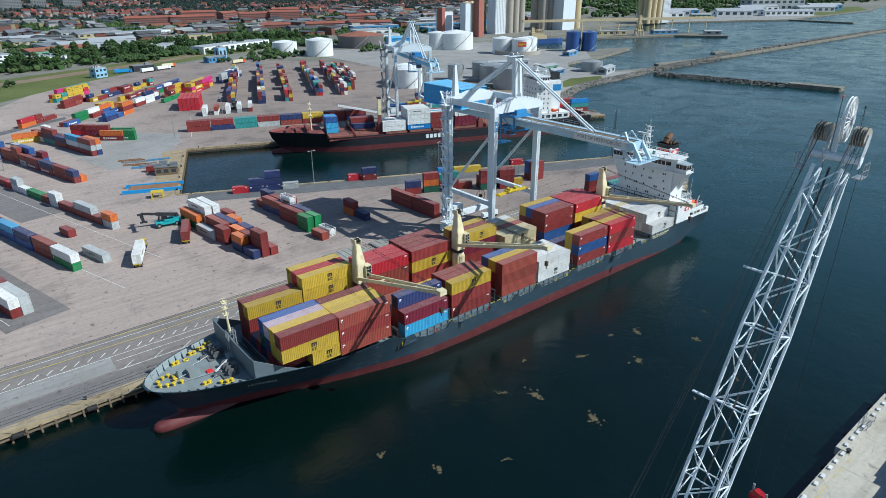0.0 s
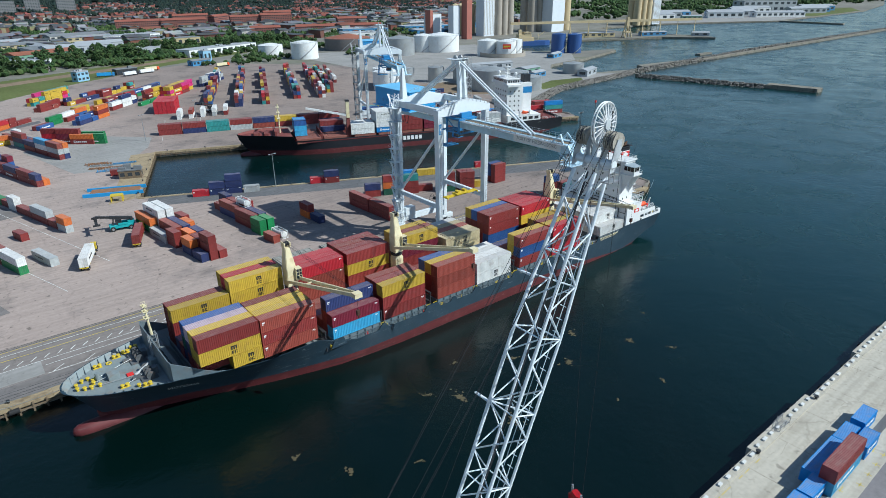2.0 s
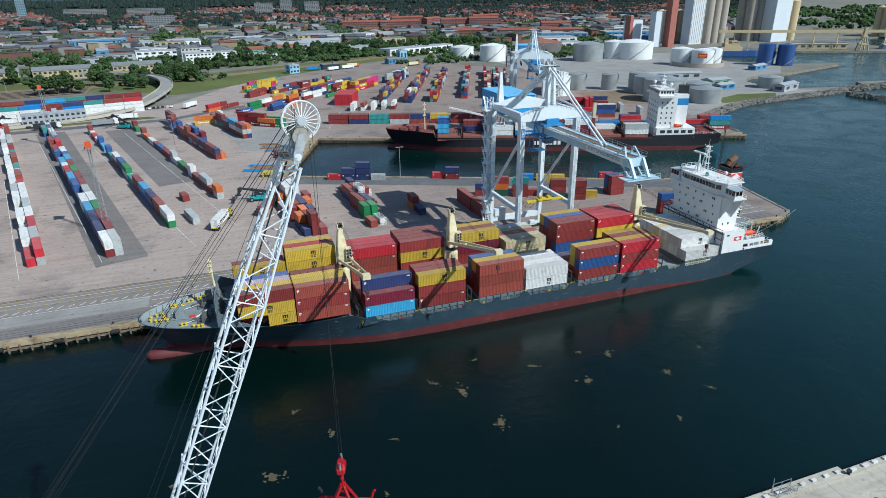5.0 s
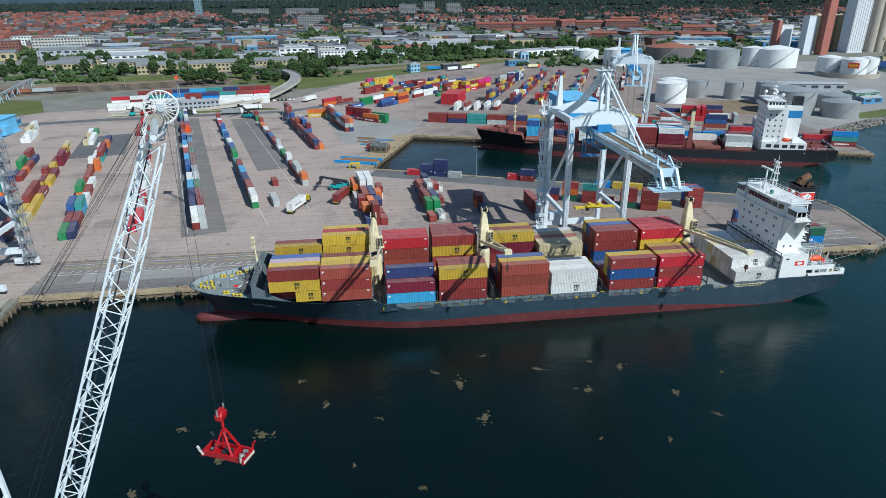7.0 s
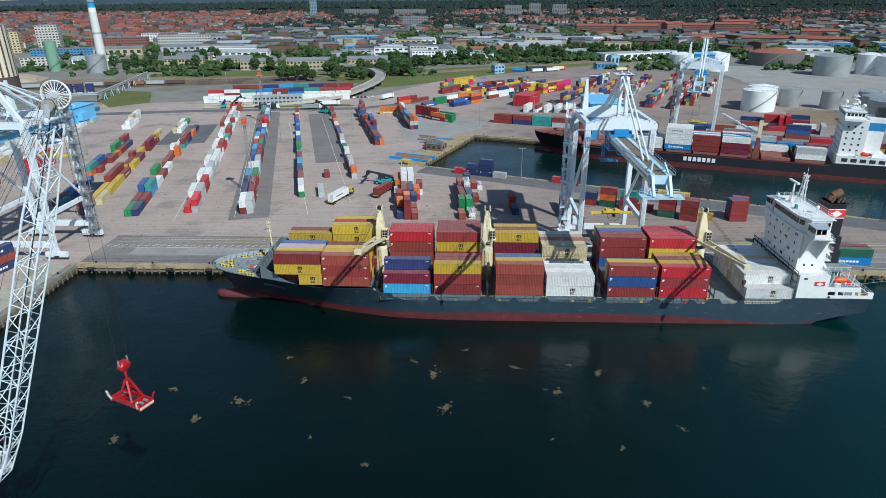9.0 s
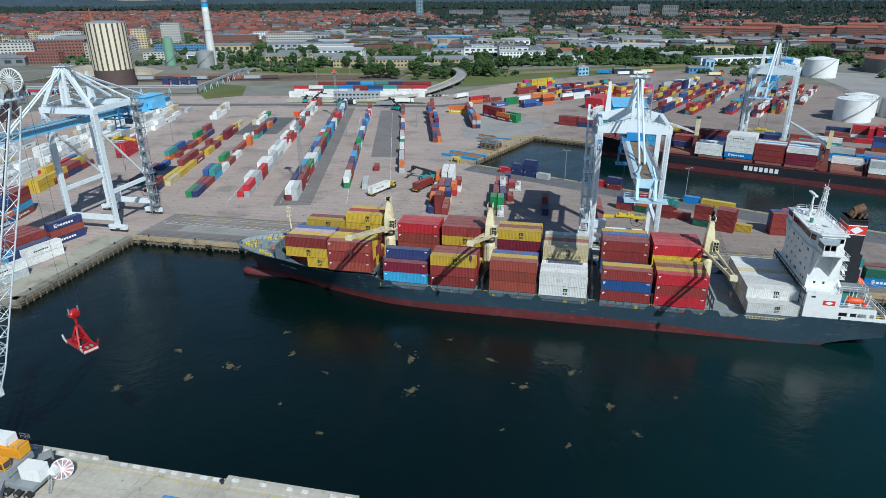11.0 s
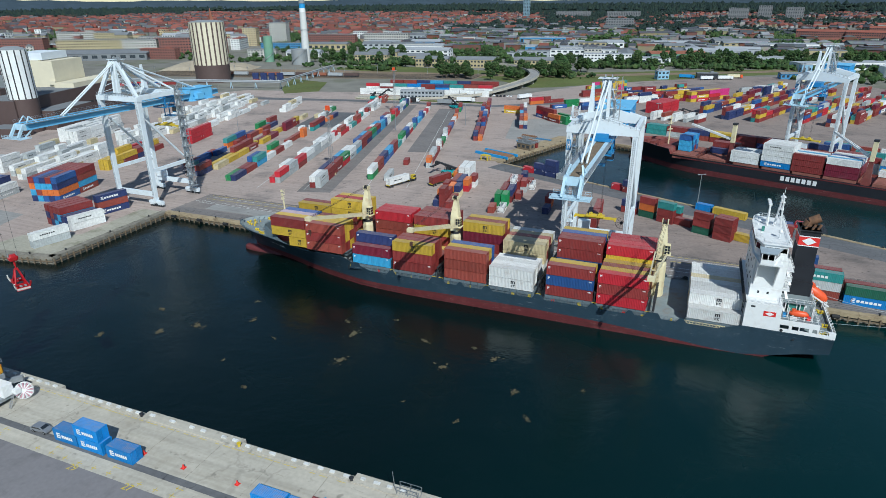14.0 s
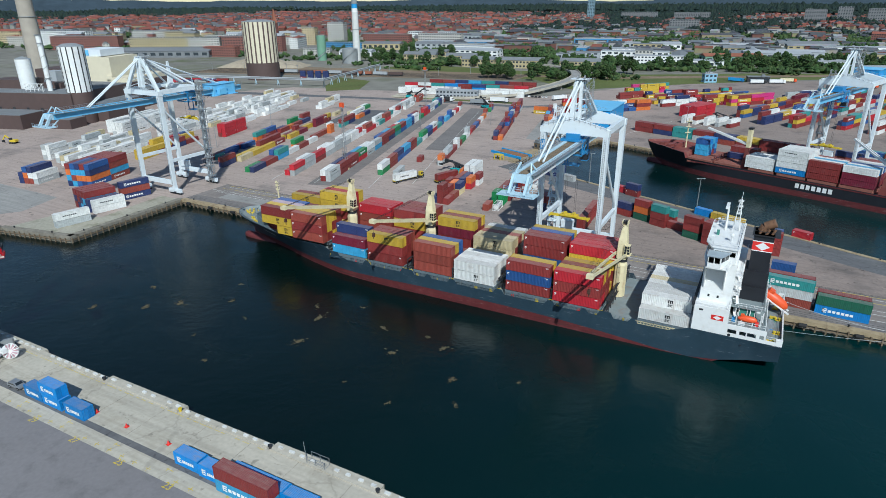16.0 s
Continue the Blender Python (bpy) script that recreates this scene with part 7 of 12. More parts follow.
    for sx, sy, mt in ((-1, -1, M_WORN), (1, -1, M_WORN), (1, 1, M_RED_DEEP), (-1, 1, M_DARK)):
        bm = bmesh.new()
        last = Vector((sx * 2.75, sy * 1.22, 0.2))
        for ox, oy, oz in ((2.9, 1.42, 0.7), (3.02, 1.5, 1.1), (3.3, 1.46, 1.38)):
            q = Vector((sx * ox, sy * oy, oz))
            add_beam(bm, R @ last, R @ q, 0.2)
            last = q
        part("guide_arm", bm, mt, spr, "curved corner guide arm")
    for sx, sy in ((-1, -0.3), (1, -0.35), (1, 0.45), (-1, 0.4)):
        bm = bmesh.new()
        add_tube(bm, R @ Vector((sx * 2.1, sy, 0.45)), R @ Vector((sx * 2.1 + 0.6, sy + 0.1, 0.5)), 0.2, 10)
        part("spreader_motor", bm, M_STEEL, spr)
    bm = bmesh.new()
    add_box(bm, -0.5, -0.6, 0.18, 0.6, 0.55, 0.5, R)
    part("hydraulic_pack", bm, M_DARK, spr, "dark hydraulic pump unit")
    return c


mobile_crane()

# ---- yard: container rows ----
RD = Vector((-0.2625, 0.965, 0))
RX = Vector((0.965, 0.2625, 0))
R_ANG = math.degrees(math.atan2(RD.y, RD.x))
MIX = "RRRRPPBBNNbTGWWWgggYOrrCD"
WHITE_MIX = "WWWWWgWWWC"


def yard_row(x0, y0, length, cols, seed, mix=MIX, tiers=(1, 2, 2), given=(), gap=0.05, d=None, size_mix=(40, 40, 20), mark_odds=0.25, hc_odds=0.4):
    """A row of container stacks from its near end; given: for the first slots, per column, the colours from the ground up."""
    rg = random.Random(seed)
    d = RD if d is None else d
    side = Vector((d.y, -d.x, 0))
    ang = math.degrees(math.atan2(d.y, d.x))
    for c in range(cols):
        s, k = 0.0, 0
        while s < length:
            size = rg.choice(size_mix)
            L = LEN[size]
            spec = None
            if k < len(given):
                spec = given[k][c] if c < len(given[k]) else ""
                size = 40
                if spec[:1] == "2":
                    size, spec = 20, spec[1:]
                L = LEN[size]
            elif rg.random() < gap:
                s += L + 0.5
                k += 1
                continue
            else:
                hc_same = rg.choice(mix)
                spec = "".join(hc_same if rg.random() < 0.3 else rg.choice(mix) for _ in range(rg.choice(tiers)))
            p = Vector((x0, y0, 0)) + d * (s + L / 2) + side * (c * 2.62 + CW / 2 + rg.uniform(-0.08, 0.08))
            for n, col in enumerate(spec):
                mk = rg.choice("swsh") if rg.random() < mark_odds else ""
                if mk == "h" and col not in "WgCY":
                    mk = "s"
                if mk in ("w", "s") and col in "WgC":
                    mk = "h" if rg.random() < 0.5 else ""
                container(p.x + rg.uniform(-0.05, 0.05), p.y, n * HEI[0], ang + (180 if c % 2 == 0 else 0), size, col, 0, mk)
            s += L + 0.35 + rg.uniform(0, 0.25)
            k += 1


yard_row(5.0 - 4.0, 171.0, 236, 2, 1, mix="RRBBNbPWgWGrT", tiers=(1, 2, 2, 2), given=[("RW", "gg"), ("NN", "RR"), ("NN", "RR"), ("Bb", "rG"), ("WW", "gW"), ("N", "bg"), ("NB", "RR"), ("Bb", "NR")])
yard_row(-16.5 - 4.2, 171.5, 236, 2, 2, mix="WWWggWrPTR", tiers=(1, 1, 2, 2), given=[("r", "gr"), ("WW", "gg"), ("W", "Rr"), ("gW", "gW"), ("", "gg"), ("WW", "gW"), ("Ng", "WW")], gap=0.12)
yard_row(21.0 - 2.6, 192.0, 195, 1, 3, mix="WGRPBNTgbrW", tiers=(1, 1, 2), given=[("GW",), ("RP",), ("BN",), ("Bb",), ("RR",), ("T",), ("WG",), ("NB",)])
container(26.0, 199.0, 0, R_ANG, 40, "g", 0, "h")
container(20.5 + 2.4, 225.0, 0, R_ANG, 20, "R")
yard_row(38.0 - 2.6, 220.5, 172, 1, 4, mix="RrWgGTBPOW", tiers=(1, 1, 1, 2), given=[("2gO",), ("2R",), ("Rg",), ("R",), ("2WW",), ("2R",), ("G",)], size_mix=(40, 20, 20))
yard_row(39.0 - 2.6, 287.5, 108, 2, 5, mix="RRPRNBgM", tiers=(2, 2, 3, 1), given=[("2RN", "2O"), ("RR", "R"), ("RN", "P")], gap=0.1)
yard_row(-38.6 - 3.4, 167.0, 160, 2, 6, mix="GNRPBTWOY", tiers=(1, 1, 2), given=[("G", "N"), ("R", "R"), ("NB", "bT"), ("", "W"), ("OG", "R"), ("", "W")], gap=0.35)
yard_row(-57.0 - 3.4, 168.0, 165, 2, 7, mix="RYRPYRCM", tiers=(1, 1, 2), given=[("NR", ""), ("Y", "C"), ("Y", "Y"), ("RR", "Y"), ("RR", "R")], gap=0.35)
yard_row(-77.0, 178.0, 110, 2, 8, mix="RRTgGNRBO", tiers=(1, 2, 1), gap=0.25)
yard_row(-71.0, 340.0, 30, 2, 9, mix="rPRWT", tiers=(1, 2), gap=0.2)
# white refrigerated boxes further west
for k, (x, y, n) in enumerate(((-137, 246, 112), (-150, 240, 130), (-160, 252, 125), (-171, 258, 130), (-186, 270, 110))):
    yard_row(x, y, n, 2, 20 + k, mix=WHITE_MIX, tiers=(1, 1, 2), gap=0.22, mark_odds=0.3)
yard_row(-92, 318, 34, 2, 30, mix="WCWWG", tiers=(1, 1), gap=0.1)
yard_row(-130, 330, 38, 2, 31, mix="WWC", tiers=(1, 1, 2), gap=0.1)
for k, (x, y) in enumerate(((-143, 199), (-152, 205), (-181, 196), (-192, 200))):
    yard_row(x, y, 38, 3 if k > 1 else 2, 40 + k, mix="WWgW", tiers=(3, 3, 2), gap=0.05, mark_odds=0.5)
for k, (x, y, n) in enumerate(((-126, 138, 40), (-135, 134, 52), (-146, 136, 48), (-157, 138, 36))):
    yard_row(x, y, n, 2, 50 + k, mix="WWWgWWC", tiers=(2, 3, 2), gap=0.06, mark_odds=0.35)
yard_row(-113, 160, 40, 2, 60, mix="YYYRNg", tiers=(2, 2, 1), given=[("YY", "YY"), ("YYY", "RY"), ("gR", "NR")])
yard_row(-124, 175, 30, 3, 61, mix="gBRTWr", tiers=(2, 2, 1))
yard_row(-118, 222, 13, 2, 62, mix="rrRr", tiers=(2, 3), gap=0.05)
# tall mixed block
for c in range(5):
    for k in range(2):
        p = Vector((-96.5, 113.0, 0)) + RD * (6.2 + k * 12.5) + RX * (c * 2.55 + 1.3)
        stack(p.x, p.y, 0, R_ANG, 40, ("NbOR", "bPbB", "BObN", "NObR", "BONB")[c] if k == 0 else ("BRbR", "bbPR", "RbPR", "bNOR", "PbPR")[c], 0, "w" if c == 4 else "")
for c, spec in enumerate(("NN", "POB", "PWN", "gW")):
    p = Vector((-121, 105.5, 0)) + RD * 6.2 + RX * (c * 2.6 + 1.3)
    stack(p.x, p.y, 0, R_ANG, 40, spec, 0, "w")
# boxes on the corner apron
A2 = 78.0
for x, y, a, spec, mk in ((-45.6, 82.4, A2, "gW", " h"), (-48.4, 99.4, A2, "WW", " h"), (-51.4, 99.2, A2, "NN", ""), (-54.0, 115.6, A2, "NPN", "w w"), (-54.2, 100.0, A2, "NbR", ""), (-56.9, 100.6, A2, "bNR", ""), (-59.6, 101.2, A2, "NRR", ""), (-62.3, 101.6, A2, "RNR", "")):
    stack(x, y, 0, a, 40, spec, 0, mk, where="on the concrete corner apron")

# ---- stacks on the pier ----
P_ANG = 97.0
for x, y, s, spec, mk in ((62.8, 169.6, 20, "N", ""), (65.5, 169.3, 20, "RRR", ""), (68.2, 169.2, 20, "R", ""), (62.0, 176.2, 20, "NO", ""), (64.7, 176.2, 20, "RR", ""), (67.3, 176.0, 20, "P", ""), (64.0, 182.8, 20, "GO", ""), (66.7, 182.8, 20, "CN", ""),
                          (60.4, 186.0, 20, "RR", ""), (61.8, 193.6, 40, "RP", ""), (58.8, 195.0, 40, "g", "h"), (64.4, 193.4, 40, "ON", ""), (60.6, 206.4, 40, "WWW", " hh"), (63.4, 206.4, 40, "WWW", ""), (57.8, 207.4, 40, "GO", ""), (67.0, 193.0, 20, "rO", ""), (67.6, 200.0, 20, "WR", "")):
    stack(x, y, 0, P_ANG, s, spec, 0, mk, where="on the asphalt pier")
for x, y, s, spec in ((85.8, 169.4, 20, "P"), (85.6, 178.6, 20, "GG"), (88.4, 178.6, 20, "GG"), (85.4, 188.0, 40, "RR"), (88.2, 188.0, 40, "RN"), (84.8, 200.6, 40, "NP"), (87.6, 200.6, 40, "RR"), (90.4, 200.0, 20, "gR"), (91.0, 190.0, 20, "R"), (84.6, 209.6, 20, "R"), (87.4, 211.8, 20, "RN"), (90.4, 210.6, 20, "R")):
    stack(x, y, 0, P_ANG, s, spec, 0, "", where="on the asphalt pier")
for x, y, s, spec in ((106.0, 175.6, 20, "N"), (105.4, 182.2, 20, "OR"), (125.9, 165.0, 40, "RR"), (125.3, 177.6, 40, "RR")):
    stack(x, y, 0, 92, s, spec, 0, "", where="on the asphalt pier")
E_ANG = -23.3
for x, y, a, s, spec in ((142.8, 183.7, E_ANG, 20, "DOR"), (149.6, 179.7, E_ANG, 20, "RRT"), (152.0, 185.4, E_ANG, 20, "RT"), (155.9, 178.7, E_ANG, 20, "R"), (162.1, 172.0, E_ANG, 20, "DRR"), (163.1, 174.6, E_ANG, 20, "RR"), (168.8, 168.0, E_ANG, 20, "RRR"), (169.8, 170.5, E_ANG, 20, "RRR"), (162.7, 199.6, E_ANG, 20, "E"), (171.7, 195.1, E_ANG, 40, "Y"), (174.9, 169.2, E_ANG, 20, "Y"), (186.4, 168.0, 0, 20, "RRR"), (186.4, 170.8, 0, 20, "RBB"), (136.0, 186.2, E_ANG, 20, "RN")):
    stack(x, y, 0, a, s, spec, 0, "", where="on the asphalt pier")
for x, y, s, spec in ((84.6, 231.2, 20, "r"), (90.6, 229.0, 20, "NN"), (96.4, 226.6, 20, "NNN"), (102.4, 223.6, 20, "g"), (128.2, 216.4, 20, "r"), (133.2, 213.2, 20, "RN"), (196.0, 189.0, 20, "r")):
    stack(x, y, 0, E_ANG, s, spec, 0, "s", where="along the basin edge")
for x, y, s, spec, mk in ((191.5, 131.0, 40, "PgT", "  w"), (191.5, 133.8, 40, "PgR", ""), (204.6, 129.4, 40, "ED", "w "), (204.6, 132.2, 40, "DR", ""), (190, 142.0, 20, "RRB", "")):
    stack(x, y, 0, -4, s, spec, 0, mk, where="on the asphalt pier")

# ---- tank containers ----
def tank_container(x, y, z, ang):
    t = thing("tank_container", "white tank container in an open steel frame on the pier", "tank container", "tank containers", at=pose(x, y, z, 0, 0, ang))
    bm = bmesh.new()
    add_tube(bm, (-2.8, 0, 1.3), (2.8, 0, 1.3), 1.08, 24)
    for s in (-1, 1):
        add_tube(bm, (s * 2.8, 0, 1.3), (s * 2.97, 0, 1.3), 1.08, 24, 0.6)
    part("vessel", bm, M_TANK_WHITE, t)
    bm = bmesh.new()
    for sx in (-1, 1):
        for sy in (-1, 1):
            add_beam(bm, (sx * 2.95, sy * 1.15, 0), (sx * 2.95, sy * 1.15, 2.59), 0.14)
        add_beam(bm, (sx * 2.95, -1.15, 0.08), (sx * 2.95, 1.15, 0.08), 0.14)
        add_beam(bm, (sx * 2.95, -1.15, 2.52), (sx * 2.95, 1.15, 2.52), 0.14)
        add_beam(bm, (-2.95, sx * 1.15, 0.08), (2.95, sx * 1.15, 0.08), 0.14)
        add_beam(bm, (-2.95, sx * 1.15, 2.52), (2.95, sx * 1.15, 2.52), 0.1)
        add_beam(bm, (sx * 2.95, sx * 1.15, 0.1), (sx * 2.95, -sx * 1.15, 2.5), 0.08)
    part("frame", bm, M_WHITE, t)
    part("catwalk", boxes_bm((-2.6, -0.25, 2.42, 2.6, 0.25, 2.46), (-0.35, -0.35, 2.3, 0.35, 0.35, 2.58)), M_STEEL, t)


M_TANK_WHITE = mat("tank_container_white", (0.62, 0.62, 0.6), 0.4, var=0.08, fine=1, coarse=0.2, stain=(0.35, 0.3, 0.24), stain_amt=0.4, stain_scale=0.8)
tank_container(89.4, 171.0, 0, 97)
tank_container(87.4, 206.2 - 11.8, 2 * 2.591, 97)
tank_container(92.6, 205.6, 0, 97)

# ---- yard beyond the second basin ----
ND = Vector((0.395, 0.918, 0))
for k, (x, y, n) in enumerate(((157, 430, 170), (171, 410, 175), (189, 406, 170), (216, 412, 165), (232, 404, 150), (248, 420, 120))):
    yard_row(x, y, n, 2, 70 + k, mix="RRPPRMNNYBrTgWRY", tiers=(2, 2, 3, 3), gap=0.08, d=ND)
WD = Vector((0.682, 0.731, 0))
for k, (x, y, n, c, m, tr) in enumerate(((33, 427, 30, 1, "RgORrR", (1, 2)), (52, 416, 42, 2, "rGRBORW", (2, 2, 1)), (73, 417, 30, 2, "NOBRgb", (2, 3, 1)), (62, 482, 30, 2, "RRPrM", (1, 2)), (82, 496, 44, 2, "RGNRBY", (1, 2)), (62, 511, 34, 2, "YYgTKrY", (2, 3)),
                                         (79, 452, 64, 2, "rYRPNRY", (1, 2, 2)), (100, 456, 42, 2, "NWNRWNW", (2, 3)), (122, 498, 44, 2, "GRNWBR", (2, 2)), (121, 458, 16, 1, "G", (1,)), (129, 476, 56, 2, "RYOYGR", (2, 2, 3)), (108, 520, 40, 2, "RTYNR", (1, 2)), (144, 484, 32, 3, "YYRrYK", (3, 3)), (183, 520, 40, 2, "NgWN", (2, 3)))):
    yard_row(x, y, n, c, 90 + k, mix=m, tiers=tr, gap=0.10, d=WD, mark_odds=0.5)
yard_row(52, 331, 52, 2, 115, mix="RNgRPW", tiers=(2, 3, 3), gap=0.04, given=[("RgP", "NgO"), ("RWb", "RR"), ("PN", "RR"), ("TNR", "RN")])
yard_row(262, 468, 80, 2, 116, mix="RYgWTRK", tiers=(1, 2, 2), gap=0.1, d=ND)
yard_row(278, 462, 80, 1, 117, mix="WgTWR", tiers=(1, 2), gap=0.1, d=ND)
for x, y, a, spec in ((57, 373, -40, "BrR"), (63, 367, -40, "RMR"), (68, 361, -40, "RO"), (73, 358, -40, "GG"), (61, 377, -40, "ER"), (74, 364, -40, "GG"), (32, 385, 0, "YO")):
    stack(x, y, 0, a, 40, spec, 0, "w")
for c in range(5):
    for k in range(2):
        p = Vector((122, 419, 0)) + ND * (6.2 + k * 12.5) + Vector((ND.y, -ND.x, 0)) * (c * 2.6)
        stack(p.x, p.y, 0, 66.7, 40, "rrr", 0, "")
SQ = Vector((0.9394, -0.3428, 0))
for k, (lo, up_) in enumerate((("R", "R"), ("N", "R"), ("T", "T"), ("g", "R"), ("P", "N"), ("R", "Y"), ("R", "R"), ("N", "R"))):
    for c in range(2):
        p = Vector((104.5, 354.5, 0)) + SQ * (6.3 + k * 12.7) + Vector((0.3428, 0.9394, 0)) * (c * 2.7)
        stack(p.x, p.y, 0, -20.05, 40, lo + up_, 1, "")
rg = random.Random(4)
for k in range(9):
    for c in range(4):
        if rg.random() < 0.75:
            p = Vector((216, 300, 0)) + SQ * (6.3 + k * 12.9) + Vector((0.3428, 0.9394, 0)) * (c * 2.75 + (9 if c > 1 else 0) - 12)
            stack(p.x, p.y, 0, -20.05, 40, "".join(rg.choice("ENRRgTYrB") for _ in range(rg.choice((1, 2, 3)))), 0, "w" if rg.random() < 0.3 else "")
for x, y, spec in ((130, 397, "WW"), (137, 396, "WP"), (144, 395, "WW"), (151, 394, "gW"), (158, 393, "RW"), (296, 322, "gg"), (284, 340, "rrr"), (278, 336, "rrr"), (312, 300, "g"), (300, 306, "gg")):
    stack(x, y, 0, 66, 40, spec, 0, "")
# white wall of boxes by the site offices
for k in range(9):
    p = Vector((-113, 434, 0)) + Vector((0.985, 0.17, 0)) * (k * 12.6)
    stack(p.x, p.y, 0, 9.8, 40, "WW", 0, "h" if k % 3 == 1 else "")
    q = p + Vector((-1.5, 14, 0))
    stack(q.x, q.y, 0, 9.8, 40, ("WWr", "PRW", "gWT", "YWE", "WRR", "WEN", "WWT", "RWP", "WWr")[k], 0, "w")
    if k > 0:
        q = p + Vector((-4, 40, 0))
        stack(q.x, q.y, 0, 9.8, 40, ("EEE", "ERR", "RRP", "EEN", "TEb", "RRT", "RRN", "RRR", "RRR")[k], 0, "w")

# ---- paint on the asphalt, resurfaced strips ----
def strip(name, p, q, w, z, material, label):
    p, q = Vector((*p, 0)), Vector((*q, 0))
    s = (q - p).normalized()
    s = Vector((-s.y, s.x, 0)) * w / 2
    return sheet(name, [(v.x, v.y) for v in (p - s, q - s, q + s, p + s)], z, material, label)


DK = "dark resurfaced asphalt strip in the yard"
strip("pavement_strip_1", (6, 166), (-55, 392), 15, 0.012, M_ASPHALT_MID, DK)
strip("pavement_strip_4", (19, 250), (-18, 386), 14, 0.012, M_ASPHALT_MID, DK)
strip("pavement_strip_5", (-75, 290), (-88, 345), 26, 0.012, M_ASPHALT_DARK, DK)
strip("pavement_strip_6", (66, 238), (240, 162), 13, 0.012, M_ASPHALT_DARK, "dark asphalt lane along the basin edge")
sheet("pavement_patch_1", [(76, 378), (40, 360), (52, 300), (70, 296), (92, 330), (100, 352)], 0.013, M_ASPHALT_NEW, "pale concrete patch near the basin head")
sheet("pavement_patch_2", [(-129, 101), (-84, 100), (-78, 82), (-84, 74), (-110, 70), (-150, 80)], 0.013, M_ASPHALT_NEW, "pale concrete patch near the dock corner")
strip("pavement_apron", (-34, 127.2), (226, 127.2), 6.4, 0.012, M_ASPHALT_MID, "dark worn lane along the quay edge")
strip("pavement_apron_2", (-34, 139.0), (226, 139.0), 17.0, 0.010, M_ASPHALT_LANE, "grey asphalt lanes along the crane track")
WL = "white painted lane line on the asphalt"
for i, (p, q) in enumerate((((0, 167.7), (-55, 362)), ((27, 171.8), (-32, 360)), ((41, 186), (-13.6, 376)), ((-21, 162), (-53.4, 284)), ((16, 130.7), (226, 130.7)), ((16, 134.7), (226, 134.7)), ((-31, 137.2), (226, 137.2)), ((-31, 144.5), (226, 144.5)), ((102, 340), (120, 395)), ((128, 355), (140, 390)))):
    strip(f"trim_lane_line_{i + 1}", p, q, 0.16, 0.024, M_WHITE_LINE, WL)
for i, y in enumerate((142.1, 146.2)):
    strip(f"trim_track_line_{i + 1}", (-31, y), (226, y), 0.16, 0.024, M_YELLOW_LINE, "worn yellow line beside the crane track")
sheet("pavement_patch_3", [(-22, 131.0), (15.5, 131.0), (15.5, 137.0), (-22, 137.0)], 0.019, M_ASPHALT_NEW, "pale grey concrete patch by the quay edge")
bm = bmesh.new()
for k in range(34):
    x = -33 + k * 2.6
    add_beam(bm, (x, 138.3, 0.018), (x + 1.3, 139.7, 0.018), 0.22, 0.014)
for k in range(12):
    add_beam(bm, (17 + k * 6.2, 130.8, 0.018), (19.4 + k * 6.2, 132.8, 0.018), 0.16, 0.014)
solid("trim_hatched_line", bm, M_WHITE_LINE, "white hatched line along the crane track", "road marking", kind="structure")
bm = bmesh.new()
for y in (125.3, 126.4, 127.6, 146.8, 147.6):
    add_box(bm, -34, y - 0.05, 0.0, 226, y + 0.05, 0.035)
solid("trim_crane_rails", bm, M_DARK, "steel crane rails set in the quay", "rail", kind="structure")
# quay edges: capping beams, fenders, bollards
def quay_edge(name, pts, seed, cap=1.0, out=0.25, cap_m=None, tyres=False):
    e = thing(name, "weathered concrete quay edge with timber fenders", "quay edge", kind="structure")
    rg = random.Random(seed)
    for (xa, ya), (xb, yb) in zip(pts, pts[1:]):
        L = math.hypot(xb - xa, yb - ya)
        a = math.degrees(math.atan2(yb - ya, xb - xa))
        m = pose(xa, ya, 0, 0, 0, a)
        bm = bmesh.new()
        n = max(1, int(L / 12))
        for k in range(n):
            add_box(bm, L * k / n + 0.03, -out, -0.9, L * (k + 1) / n - 0.03, cap, 0.22, m)
        part("capping_beam", bm, cap_m or M_CONCRETE_OLD, e)
        bm = bmesh.new()
        add_box(bm, 0, -0.25 - out, -1.5, L, -out, -1.2, m)
        k = 0.0
        while k < L:
            add_box(bm, k, -0.37 - out, -2.6, k + 0.35, -out, -0.3 - rg.random() * 0.5, m)
            k += 2.4
        part("fender_timbers", bm, M_TIMBER, e)
        if tyres:
            k = 5.0
            while k < L:
                bm = bmesh.new()
                a_, b_ = m @ Vector((k - 0.9, -out - 0.55, -0.9)), m @ Vector((k + 0.9, -out - 0.55, -0.9))
                add_tube(bm, a_, b_, 0.55, 14)
                part("fender", bm, M_TYRE, e, "black rubber fender")
                k += 12.5
        bm = bmesh.new()
        k = 6.0
        while k < L:
            c = m @ Vector((k, cap * 0.5, 0.2))
            add_tube(bm, c, c + Vector((0, 0, 0.5)), 0.22, 8)
            add_tube(bm, c + Vector((0, 0, 0.5)), c + Vector((0, 0, 0.65)), 0.32, 8)
            k += 18
        part("mooring_posts", bm, M_DARK, e)
    return e


